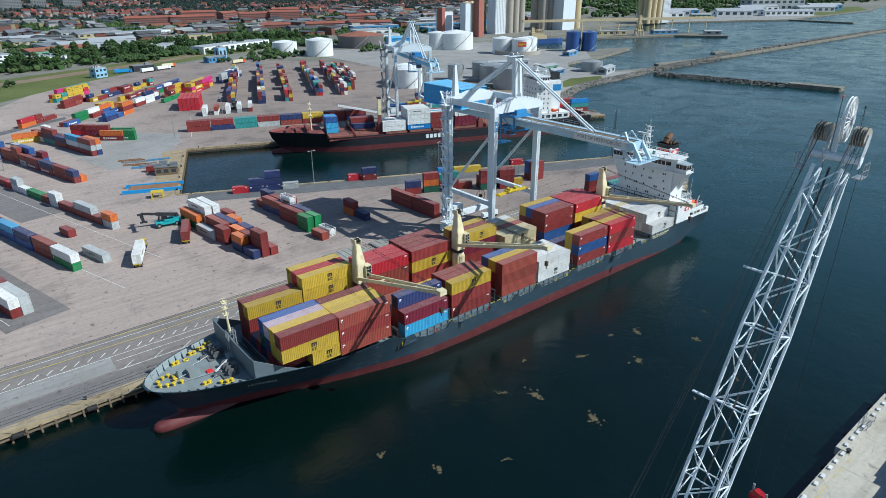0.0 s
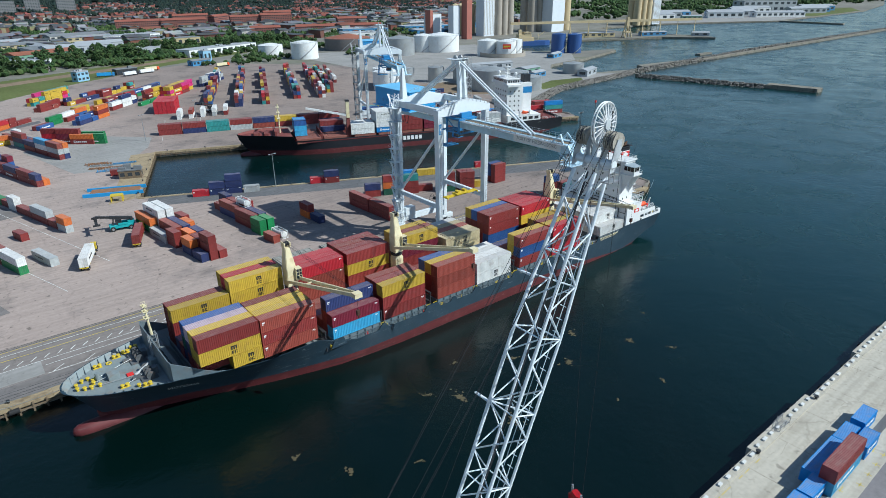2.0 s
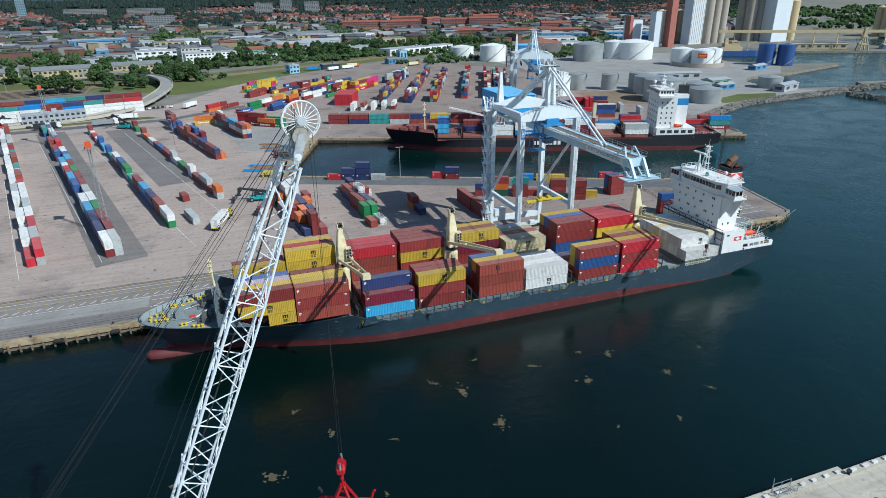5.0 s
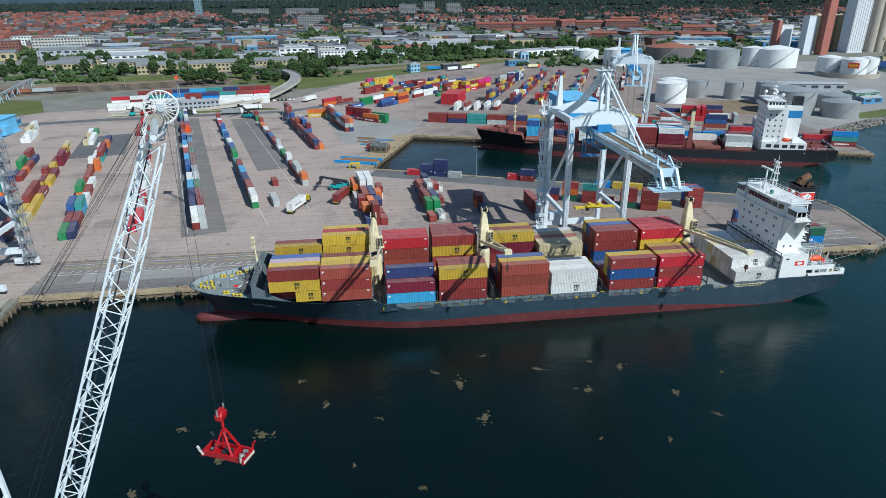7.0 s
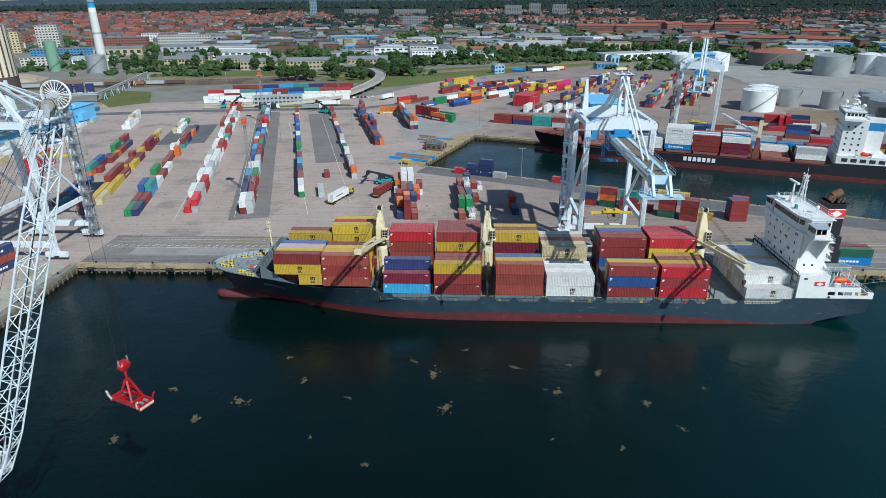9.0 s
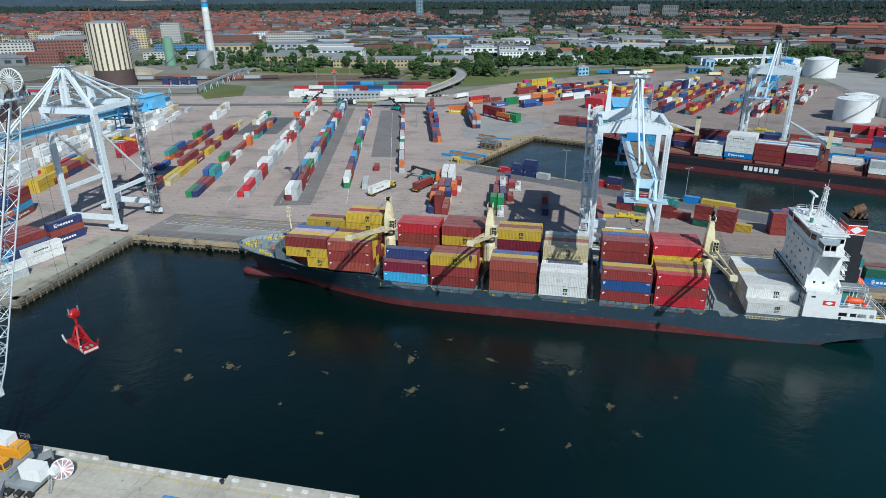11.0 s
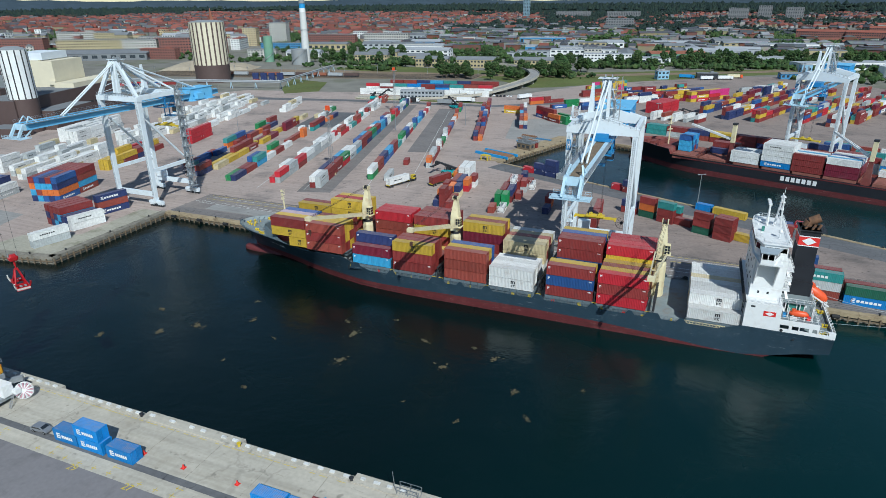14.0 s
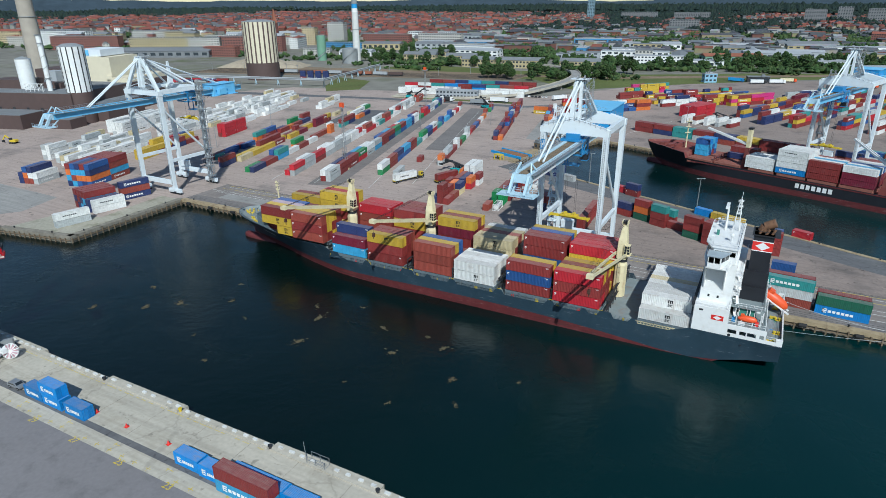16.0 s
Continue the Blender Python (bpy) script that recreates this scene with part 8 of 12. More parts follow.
quay_edge("quay_edge_pier", [(-34, 123), (226, 123)], 1, 1.0, 1.0, M_EDGE_TAN, True)
quay_edge("quay_edge_pier_head", [(226, 123), (234, 127), (241, 158), (240, 169)], 2)
quay_edge("quay_edge_basin_south", [(240, 169), (64.5, 244.6)], 3, 1.2, 0.25, M_EDGE_TAN)
quay_edge("quay_edge_basin_head", [(64.5, 244.6), (91, 316)], 4, 1.0, 0.25, M_EDGE_TAN)
quay_edge("quay_edge_basin_north", [(91, 316), (318, 233)], 5, 1.0, 0.25, M_EDGE_TAN)
quay_edge("quay_edge_corner", [(-66, 67), (-33, 73), (-34, 123)], 6, cap=2.2)
sheet("pavement_corner", [(-64, 69), (-35, 74.5), (-36, 122), (-46, 122), (-43, 92), (-62, 84)], 0.02, M_APRON, "mossy old concrete corner apron")

# ---- vehicles ----
def wheel_at(parent, x, y, r=0.5, w=0.35):
    bm = bmesh.new()
    add_tube(bm, (x, y - w / 2, r), (x, y + w / 2, r), r, 14)
    t = part("wheel", bm, M_TYRE, parent)
    bm = bmesh.new()
    add_tube(bm, (x, y - w / 2 - 0.02, r), (x, y + w / 2 + 0.02, r), r * 0.5, 10)
    part("rim", bm, M_STEEL, t)


def yard_truck(m, load, cab_mat, label):
    """Terminal tractor and skeletal trailer; cab towards +x. The container on it is its own thing."""
    t = thing("terminal_truck", label, "truck", at=m)
    bm = boxes_bm((-6.4, -0.55, 0.95, 6.2, -0.25, 1.3), (-6.4, 0.25, 0.95, 6.2, 0.55, 1.3), *[(x, -1.2, 1.1, x + 0.25, 1.2, 1.3) for x in (-6.4, -3.0, 0.0, 3.0, 5.9)])
    part("trailer_frame", bm, M_YELLOW, t)
    bm = boxes_bm((5.6, -1.1, 0.7, 10.4, 1.1, 1.15), (9.6, -1.25, 0.6, 10.6, 1.25, 1.6))
    part("tractor_chassis", bm, M_DARK, t)
    bm = boxes_bm((8.4, -1.2, 1.15, 10.2, 0.5, 3.1))
    bmesh.ops.bevel(bm, geom=bm.edges[:], offset=0.12, segments=2, affect="EDGES")
    cab = part("cab", bm, cab_mat, t)
    part("windscreen", boxes_bm((9.6, -1.23, 1.9, 10.24, 0.53, 2.85), (8.6, -1.24, 2.0, 9.5, -1.18, 2.8)), M_GLASS_DARK, cab)
    part("exhaust", boxes_bm((7.9, 0.6, 1.15, 8.3, 1.0, 3.0)), M_STEEL, t)
    for x in (-5.4, -4.1, 6.6, 9.6):
        for y in (-0.95, 0.95):
            wheel_at(t, x, y)
    p = m @ Vector((0, 0, 1.32))
    container(p.x, p.y, p.z, math.degrees(m.to_euler().z) + 180, 40, load[0], 1, load[1], where="on a terminal trailer")
    return t


yard_truck(pose(52.4, 197.6, 0, 0, 0, 70), ("R", ""), M_YELLOW, "yellow terminal tractor with a loaded skeletal trailer")
yard_truck(pose(35.6, 188.6, 0, 0, 0, 70), ("W", "h"), M_YELLOW, "yellow terminal tractor pulling a white box")


# blocks behind the north quay of the basin
rb = random.Random(83)
for x0, y0, n, lines in ((216, 306, 6, 2), (226, 325, 5, 2), (240, 354, 5, 2), (262, 333, 3, 1)):
    for k in range(n):
        if rb.random() < 0.15:
            continue
        for r in range(lines):
            x, y = x0 + 0.939 * 12.9 * k + 0.343 * 2.75 * r, y0 - 0.343 * 12.9 * k + 0.939 * 2.75 * r
            stack(x, y, 0, -20.1, 40, "".join(rb.choice("RRPBNNNWgrT") for _ in range(rb.choice((1, 2, 2, 3)))))


def reach_stacker(m, reach, lift, label, colour):
    t = thing("reach_stacker", label, "reach stacker", "reach stackers", at=m)
    bm = boxes_bm((-4.0, -1.6, 0.9, 3.4, 1.6, 2.0), (-4.6, -1.5, 1.0, -2.4, 1.5, 2.8), (-2.4, -1.7, 2.0, 0.6, -0.9, 2.5), (-2.4, 0.9, 2.0, 0.6, 1.7, 2.5))
    bmesh.ops.bevel(bm, geom=bm.edges[:12], offset=0.1, segments=1, affect="EDGES")
    part("body", bm, colour, t)
    bm = boxes_bm((-0.6, -0.9, 2.2, 1.3, 0.9, 3.9))
    cab = part("cab", bm, M_DARK, t)
    part("cab_glass", boxes_bm((-0.5, -0.93, 2.8, 1.33, 0.93, 3.7)), M_GLASS_DARK, cab)
    bm = bmesh.new()
    a, b = Vector((-3.8, 0, 3.4)), Vector((reach, 0, lift))
    add_beam(bm, a, a.lerp(b, 0.6), 0.9, 1.0)
    add_beam(bm, a.lerp(b, 0.55), b, 0.65, 0.75)
    for s in (-0.8, 0.8):
        add_tube(bm, (2.2, s, 1.8), a.lerp(b, 0.5) + Vector((0, s * 0.6, 0)), 0.16, 8)
    add_box(bm, -4.2, -0.8, 2.6, -3.4, 0.8, 3.8)
    part("lifting_boom", bm, M_DARK, t)
    bm = boxes_bm((reach - 0.5, -0.6, lift - 1.4, reach + 0.5, 0.6, lift), (reach - 0.45, -4.2, lift - 1.8, reach + 0.45, 4.2, lift - 1.3), (reach - 1.1, -4.4, lift - 1.9, reach + 1.1, -4.0, lift - 1.3), (reach - 1.1, 4.0, lift - 1.9, reach + 1.1, 4.4, lift - 1.3))
    part("spreader", bm, M_DARK, t)
    for x, r, ys in ((2.4, 0.85, (-1.6, -0.95, 0.95, 1.6)), (-3.2, 0.75, (-1.5, 1.5))):
        for y in ys:
            wheel_at(t, x, y, r, 0.55)
    return t


TEAL = mat("teal_paint", (0.03, 0.34, 0.36), 0.45, var=0.1, fine=1, coarse=0.2)
reach_stacker(pose(50.6, 213.0, 0, 0, 0, 172), 7.0, 5.6, "teal reach stacker with its boom lowered in the yard", TEAL)
reach_stacker(pose(-15, 389, 0, 0, 0, 150), 6.0, 8.5, "teal reach stacker lifting a dark box", TEAL)
reach_stacker(pose(-86, 413, 0, 0, 0, 60), 5.0, 8.0, "red reach stacker parked by the offices", M_RED)
reach_stacker(pose(-95, 411, 0, 0, 0, 100), 5.5, 5.0, "dark teal reach stacker parked by the offices", TEAL)
reach_stacker(pose(152, 404, 0, 0, 0, 200), 6.0, 7.0, "dark reach stacker among stacked boxes", M_GREY)


def road_lorry(x, y, ang, box_mat, cab_mat, label, L=12.0):
    t = thing("lorry", label, "lorry", "lorries", at=pose(x, y, 0, 0, 0, ang))
    part("load_box", boxes_bm((-L / 2, -1.25, 1.2, L / 2, 1.25, 3.9)), box_mat, t)
    part("chassis", boxes_bm((-L / 2, -0.6, 0.7, L / 2 + 3.0, 0.6, 1.2)), M_DARK, t)
    bm = boxes_bm((L / 2 + 0.5, -1.2, 0.8, L / 2 + 2.8, 1.2, 3.6))
    bmesh.ops.bevel(bm, geom=bm.edges[:], offset=0.2, segments=2, affect="EDGES")
    cab = part("cab", bm, cab_mat, t)
    part("windscreen", boxes_bm((L / 2 + 2.4, -1.05, 2.1, L / 2 + 2.85, 1.05, 3.2)), M_GLASS_DARK, cab)
    for xx in (-L / 2 + 1.2, -L / 2 + 2.5, L / 2 + 1.2, L / 2 - 0.6):
        for yy in (-1.0, 1.0):
            wheel_at(t, xx, yy)


for x, y, a, bmt, cmt, lb in ((-60, 405, 8, M_DARK, M_WHITE, "white lorry with an empty dark trailer on the road"), (-28, 404, 6, M_GREY, M_WHITE, "white lorry with a flat trailer on the road"), (-18, 420, 10, M_WHITE, M_WHITE, "white box lorry on the access ramp"), (22, 452, 60, M_WHITE, M_WHITE, "white parked lorry beside the ramp"),
                              (176, 640, 20, M_WHITE, M_WHITE, "white trailer parked in the lorry yard"), (160, 632, 20, M_WHITE, M_DARK, "white trailer parked in the lorry yard"), (185, 655, 15, M_CREAM, M_ORANGE, "cream tank lorry in the lorry yard"), (140, 640, -12, M_HOUSE_BLUE, M_BLUE, "blue lorry in the lorry yard"), (250, 640, 14, M_CREAM, M_ORANGE, "orange lorry in the lorry yard")):
    road_lorry(x, y, a, bmt, cmt, lb)


def car(x, y, ang, paint, label):
    t = thing("car", label, "car", "parked cars", at=pose(x, y, 0, 0, 0, ang))
    bm = bmesh.new()
    pr = [(-2.1, 0.35), (2.1, 0.35), (2.15, 0.75), (1.2, 0.95), (0.5, 1.42), (-1.3, 1.45), (-2.0, 1.0), (-2.15, 0.75)]
    a, b = [bm.verts.new((px, -0.85, pz)) for px, pz in pr], [bm.verts.new((px, 0.85, pz)) for px, pz in pr]
    bm.faces.new(a), bm.faces.new(b[::-1])
    for k in range(len(pr)):
        bm.faces.new((a[k], b[k], b[(k + 1) % len(pr)], a[(k + 1) % len(pr)]))
    bmesh.ops.recalc_face_normals(bm, faces=bm.faces)
    bmesh.ops.bevel(bm, geom=bm.edges[:], offset=0.08, segments=2, affect="EDGES")
    body = part("body", bm, paint, t)
    for s in (-1, 1):
        bm = bmesh.new()
        q = [bm.verts.new((px, s * 0.862, pz)) for px, pz in ((-1.6, 1.0), (0.95, 1.0), (0.4, 1.34), (-1.2, 1.36))]
        bm.faces.new(q)
        part("side_window", bm, M_GLASS_DARK, body)
    for q in (((1.13, 1.0), (0.57, 1.37)), ((-1.42, 1.4), (-1.93, 1.06))):
        (xa, za), (xb, zb) = q
        d = 0.03 if xa > 0 else -0.03
        bm = bmesh.new()
        bm.faces.new([bm.verts.new(v) for v in ((xa + d, -0.7, za + 0.03), (xa + d, 0.7, za + 0.03), (xb + d, 0.65, zb + 0.03), (xb + d, -0.65, zb + 0.03))])
        part("windscreen" if xa > 0 else "rear_window", bm, M_GLASS_DARK, body)
    for xx in (-1.3, 1.35):
        for yy in (-0.8, 0.8):
            wheel_at(t, xx, yy, 0.32, 0.22)
    return t


CAR_GREY = mat("car_grey_metallic", (0.26, 0.275, 0.30), 0.35, 0.4, var=0.05)
car(45.2, 10.9, 4, CAR_GREY, "silver grey parked hatchback on the concrete quay")
c0 = car(-70, 412, 9, M_DARK, "dark parked car beside the site offices")
cw = car(-56, 414, 9, M_WHITE, "white parked car beside the site offices")
rg = random.Random(3)
for k in range(16):
    copy_thing(rg.choice((c0, cw)), pose(-34 + k * 2.9, 452 + k * 0.5 + rg.uniform(-0.3, 0.3), 0, 0, 0, 99))

# ---- light masts ----
def light_mast(x, y, h=30.0):
    t = thing("light_mast", "tall galvanised lattice floodlight mast in the yard", "light mast", "light masts", at=pose(x, y, 0))
    bm = bmesh.new()
    c = [(-1, -1), (1, -1), (1, 1), (-1, 1)]
    n = 15
    for i in range(4):
        add_beam(bm, (c[i][0] * 0.9, c[i][1] * 0.9, 0), (c[i][0] * 0.35, c[i][1] * 0.35, h), 0.12)
    for k in range(n):
        z0, z1 = h * k / n, h * (k + 1) / n
        r0, r1 = 0.9 - 0.55 * k / n, 0.9 - 0.55 * (k + 1) / n
        for i in range(4):
            a, b = c[i], c[(i + 1) % 4]
            add_beam(bm, (a[0] * r0, a[1] * r0, z0), (b[0] * r1, b[1] * r1, z1), 0.07)
    part("lattice", bm, M_STEEL, t)
    bm = bmesh.new()
    add_box(bm, -1.6, -1.6, h, 1.6, 1.6, h + 0.15)
    for s in (-1, 1):
        for k in (-1.2, -0.4, 0.4, 1.2):
            add_box(bm, k - 0.25, s * 1.7 - 0.15, h + 0.1, k + 0.25, s * 1.7 + 0.15, h + 0.6)
    part("floodlights", bm, M_GREY, t)
    part("foot", boxes_bm((-1.3, -1.3, 0, 1.3, 1.3, 0.9)), M_CREAM, t)
    return t


lm = light_mast(-1.0, 193.0)
part("top_box", boxes_bm((-0.8, -0.8, 30.15, 0.8, 0.8, 32.4)), M_ORANGE, lm, "orange box at the top")
copy_thing(lm, pose(-46, 352, 0))


def lamp_post(x, y, h, label, lattice=False):
    t = thing("lamp_post", label, "lamp post", "lamp posts", at=pose(x, y, 0))
    bm = bmesh.new()
    if lattice:
        for a in range(3):
            ca, sa = math.cos(a * 2.094), math.sin(a * 2.094)
            add_beam(bm, (0.55 * ca, 0.55 * sa, 0), (0.3 * ca, 0.3 * sa, h), 0.1)
            cb, sb = math.cos((a + 1) * 2.094), math.sin((a + 1) * 2.094)
            for k in range(12):
                z = h * k / 12
                add_beam(bm, (0.5 * ca, 0.5 * sa, z), (0.4 * cb, 0.4 * sb, z + h / 12), 0.06)
    else:
        add_tube(bm, (0, 0, 0), (0, 0, h), 0.2, 8, 0.1)
    part("post", bm, M_DARK if lattice else M_STEEL, t)
    part("arm", boxes_bm((-1.4, -0.06, h - 0.1, 1.4, 0.06, h + 0.05)), M_DARK if lattice else M_STEEL, t)
    for s in (-1, 1):
        part("lamp_head", boxes_bm((s * 1.2 - 0.4, -0.25, h - 0.18, s * 1.2 + 0.4, 0.25, h + 0.1)), M_GREY, t)
    return t


lp = lamp_post(112, 222, 14, "thin galvanised lamp post with two arms")
for x, y in ((160, 200), (16, 330), (95, 345), (-112, 262), (132, 372), (-20, 300), (-96, 200)):
    copy_thing(lp, pose(x, y, 0, 0, 0, 30))
lamp_post(238.0, 168.2, 22, "dark lattice beacon mast at the pier head", True)

# steel hatch covers laid down on the quay
def lifted_hatch(x, y, sx, sy, tiers):
    t = thing("hatch_cover", "weathered grey steel hatch cover laid on the quay", "hatch cover", "laid-down hatch covers", at=pose(x, y, 0))
    for k in range(tiers):
        z = k * 0.75
        part("plate", boxes_bm((-sx / 2, -sy / 2, z + 0.1, sx / 2, sy / 2, z + 0.55)), M_HATCH, t)
        bm = bmesh.new()
        for i in range(7):
            xx = -sx / 2 + 0.5 + i * (sx - 1.0) / 6
            add_box(bm, xx - 0.07, -sy / 2, z + 0.55, xx + 0.07, sy / 2, z + 0.66)
        for i in range(4):
            yy = -sy / 2 + 0.4 + i * (sy - 0.8) / 3
            add_box(bm, -sx / 2, yy - 0.07, z + 0.55, sx / 2, yy + 0.07, z + 0.64)
        part("stiffeners", bm, M_HATCH, t)
    part("timber_bearer", boxes_bm((-sx / 2 + 1, -sy / 2, 0.0, -sx / 2 + 1.3, sy / 2, 0.1), (sx / 2 - 1.3, -sy / 2, 0.0, sx / 2 - 1, sy / 2, 0.1)), M_TIMBER, t)


M_HATCH = mat("hatch_steel", (0.27, 0.265, 0.24), 0.75, var=0.25, fine=0.9, coarse=0.15, stain=(0.16, 0.10, 0.06), stain_amt=0.6, stain_scale=0.35)
for x, y, sy in ((85.4, 151.4, 7.2), (101.2, 150.8, 7.2)):
    lifted_hatch(x, y, 12.6, sy, 1)

# ---- second ship, across the basin ----
ship2 = thing("cargo_ship", "black-hulled cargo ship with red decks moored across the basin", "ship", at=pose(124.0, 289.5, 0, 0, 0, -20.05))
L2, H2 = 176.0, 11.4
build_hull("hull", ship2, 0.0, L2, 0.0, H2, [(0, 8.6), (14, 8.8), (26, 7.6), (27, 5.2), (138, 4.6), (142, 5.6), (L2, 6.2)],
           [(0, 0.0), (0.5, 0.12), (2, 0.3), (6, 0.55), (12, 0.8), (20, 0.94), (30, 1.0), (L2, 1.0)],
           [(0, 0), (7, 0.0), (14, 0.3), (24, 0.65), (38, 0.95), (46, 1.0), (150, 1.0), (162, 0.95), (L2, 0.88)],
           [(0, 7.6), (26, 7.6), (27, 4.0), (138, 3.6), (142, 4.4), (L2, 5.0)],
           [-6.0, -2.4, "boot", 1.2, 3.0, None], [M_HULL_BLACK, M_HULL_RED, M_DECK_RED], [(0, 0.3), (L2, -0.2)],
           [(0, 8.5), (1, 5.5), (3, 2.5), (5, 0.2), (7, -2.4), (9, -6), (156, -6), (162, -2.0), (L2, 1.0)])
bm = bmesh.new()
rings = []
for x, r, zc in ((0.4, 0.15, -1.9), (0.9, 0.9, -1.9), (2.2, 1.5, -2.0), (5, 1.9, -2.3), (12, 2.0, -3.0)):
    rings.append([bm.verts.new((x, 0.9 * r * math.cos(k * math.tau / 16), zc + r * math.sin(k * math.tau / 16))) for k in range(16)])
for a, b in zip(rings, rings[1:]):
    for k in range(16):
        bm.faces.new((a[k], a[(k + 1) % 16], b[(k + 1) % 16], b[k])).smooth = True
bm.faces.new(rings[0][::-1])
part("bulbous_bow", bm, M_HULL_RED, ship2)
part("rubbing_strake", boxes_bm((30, -H2 - 0.12, 4.0, 140, -H2 + 0.02, 4.5)), M_HULL_RED, ship2, "dark red strake below the rail")
# barred-out white hull letters
bm = bmesh.new()
for k in range(7):
    x = 78 + k * 2.15
    add_box(bm, x, -H2 - 0.06, 1.2, x + 1.5, -H2 + 0.02, 3.2)
part("hull_marking", bm, M_MARK_WHITE, ship2, "white hull marking in plain bars")
# hatch covers with ribs
M_HATCH = mat("hatch_rust", (0.235, 0.085, 0.062), 0.8, var=0.25, fine=0.7, coarse=0.2, stain=(0.16, 0.07, 0.05), stain_amt=0.7, stain_scale=0.5)
for x0, x1 in ((28, 40), (41.5, 53), (57, 68), (69.5, 81), (82, 93), (94, 106), (112, 124), (126, 138)):
    bm = boxes_bm((x0, -10.9, 3.6, x1, 10.9, 5.9))
    for k in range(6):
        add_box(bm, x0 + 0.4 + k * (x1 - x0 - 1) / 5, -9.4, 5.9, x0 + 0.6 + k * (x1 - x0 - 1) / 5, 9.4, 6.0)
    for y in (-9.0, -4.5, 0, 4.5, 9.0):
        for k in range(5):
            add_box(bm, x0 + 1 + k * (x1 - x0 - 2.6) / 4, y - 0.3, 5.9, x0 + 1.6 + k * (x1 - x0 - 2.6) / 4, y + 0.3, 6.08)
    part("hatch_cover", bm, M_HATCH, ship2)
for x in (40.7, 55, 68.7, 81.5, 93.5, 108, 125):
    bm = bmesh.new()
    for k in range(9):
        y = -10 + k * 2.5
        add_box(bm, x - 0.15, y - 0.1, 3.8, x + 0.15, y + 0.1, 8.0)
    add_box(bm, x - 0.3, -10.2, 7.7, x + 0.3, 10.2, 7.85)
    part("lashing_bridge", bm, M_DECK_RED, ship2)


def ship2_crane(x, ang, elev):
    bm = bmesh.new()
    rs = []
    for z, w, d in ((3.6, 3.4, 2.6), (9, 2.2, 2.0), (14.4, 1.5, 1.5)):
        rs.append([bm.verts.new((x + a * w / 2, -8.2 + b * d / 2, z)) for a, b in ((-1, -1), (1, -1), (1, 1), (-1, 1))])
    for a, b in zip(rs, rs[1:]):
        for k in range(4):
            bm.faces.new((a[k], a[(k + 1) % 4], b[(k + 1) % 4], b[k]))
    bm.faces.new(rs[-1])
    ped = part("crane_pedestal", bm, M_DECK_RED, ship2, "oxide red crane pedestal")
    bm = boxes_bm((x - 0.8, -9.2, 14.4, x + 0.8, -7.2, 22.5))
    part("crane_house", bm, M_CREAM, ped)
    bm = boxes_bm((x - 0.9, -9.3, 22.5, x + 0.9, -7.1, 23.3))
    part("crane_head", bm, M_DARK, ped)
    bm = bmesh.new()
    d = Vector((math.cos(ang), math.sin(ang), elev)).normalized()
    s = Vector((-math.sin(ang), math.cos(ang), 0)) * 0.7
    p = Vector((x, -8.2, 15.6))
    for k in (-1, 1):
        add_beam(bm, p + s * k + d * 1.0, p + d * 21 + s * k * 0.5, 0.4, 0.8)
    for t in (5, 9, 13, 17):
        add_beam(bm, p + d * t - s * 0.8, p + d * t + s * 0.8, 0.3)
    part("crane_jib", bm, M_WHITE, ped)


ship2_crane(54.5, 3.05, 0.22)
ship2_crane(109.5, 2.6, 0.35)
M2 = ship2.matrix_basis.copy()


def cargo2(x, y, z, size, cols, mk="", hc=0):
    p = M2 @ Vector((x, y, z))
    stack(p.x, p.y, p.z, -20.05, size, cols, hc, mk, where="on the black ship's deck")


for r in range(5):
    cargo2(74.6, -9.6 + r * 2.55, 6.1, 40, "EWWW" if r == 0 else "WgWW", "wwwh" if r == 0 else "")
    cargo2(87.2, -9.6 + r * 2.55, 6.1, 40, ("RRR", "RRW", "RRb", "RRW", "RRR")[r], "")
for r in range(4):
    cargo2(61.4, -9.6 + r * 2.55, 6.1, 40, "WW", "ww" if r == 0 else "")
    cargo2(25.0 + 6, -3 + r * 2.5, 7.8 - 1.7, 20, ("bbB", "EbE", "RBb", "BbE")[r], "")
for r in range(8):
    cargo2(100.2, -9.6 + r * 2.55, 6.1, 40, ("MMW", "MRb", "MMW", "RMB", "MRg", "RRW", "MRR", "RRR")[r], "")
for r in range(3):
    cargo2(132.0, -9.6 + r * 2.55, 6.1, 40, ("Wg", "gW", "WM")[r], "")
    cargo2(48.0, 2.0 + r * 2.55, 6.1, 40, ("N", "NR", "PR")[r], "")
cargo2(118, 3.0, 6.1, 40, "W", "w")
cargo2(132, 5.0, 6.1, 40, "D", "w")
cargo2(118, 5.8, 6.1, 40, "C", "")
# forecastle
bm = boxes_bm((8, -2.5, 7.6, 11, 2.5, 8.8), (13, -4, 7.6, 15, 4, 8.6), (18, -6.5, 7.6, 19, 6.5, 9.6))
part("forecastle_gear", bm, M_DECK_RED, ship2)
bm = bmesh.new()
add_tube(bm, (21, 0, 7.6), (21, 0, 22), 0.4, 8, 0.25)
for z in (15, 18, 20.5):
    add_box(bm, 20.2, -1.6, z, 21.8, 1.6, z + 0.15)
part("foremast", bm, M_CREAM, ship2, "cream foremast")
# superstructure
def house2(name, a, b, m=M_WHITE, label=""):
    return part(name, boxes_bm((*a, *b)), m, ship2, label)


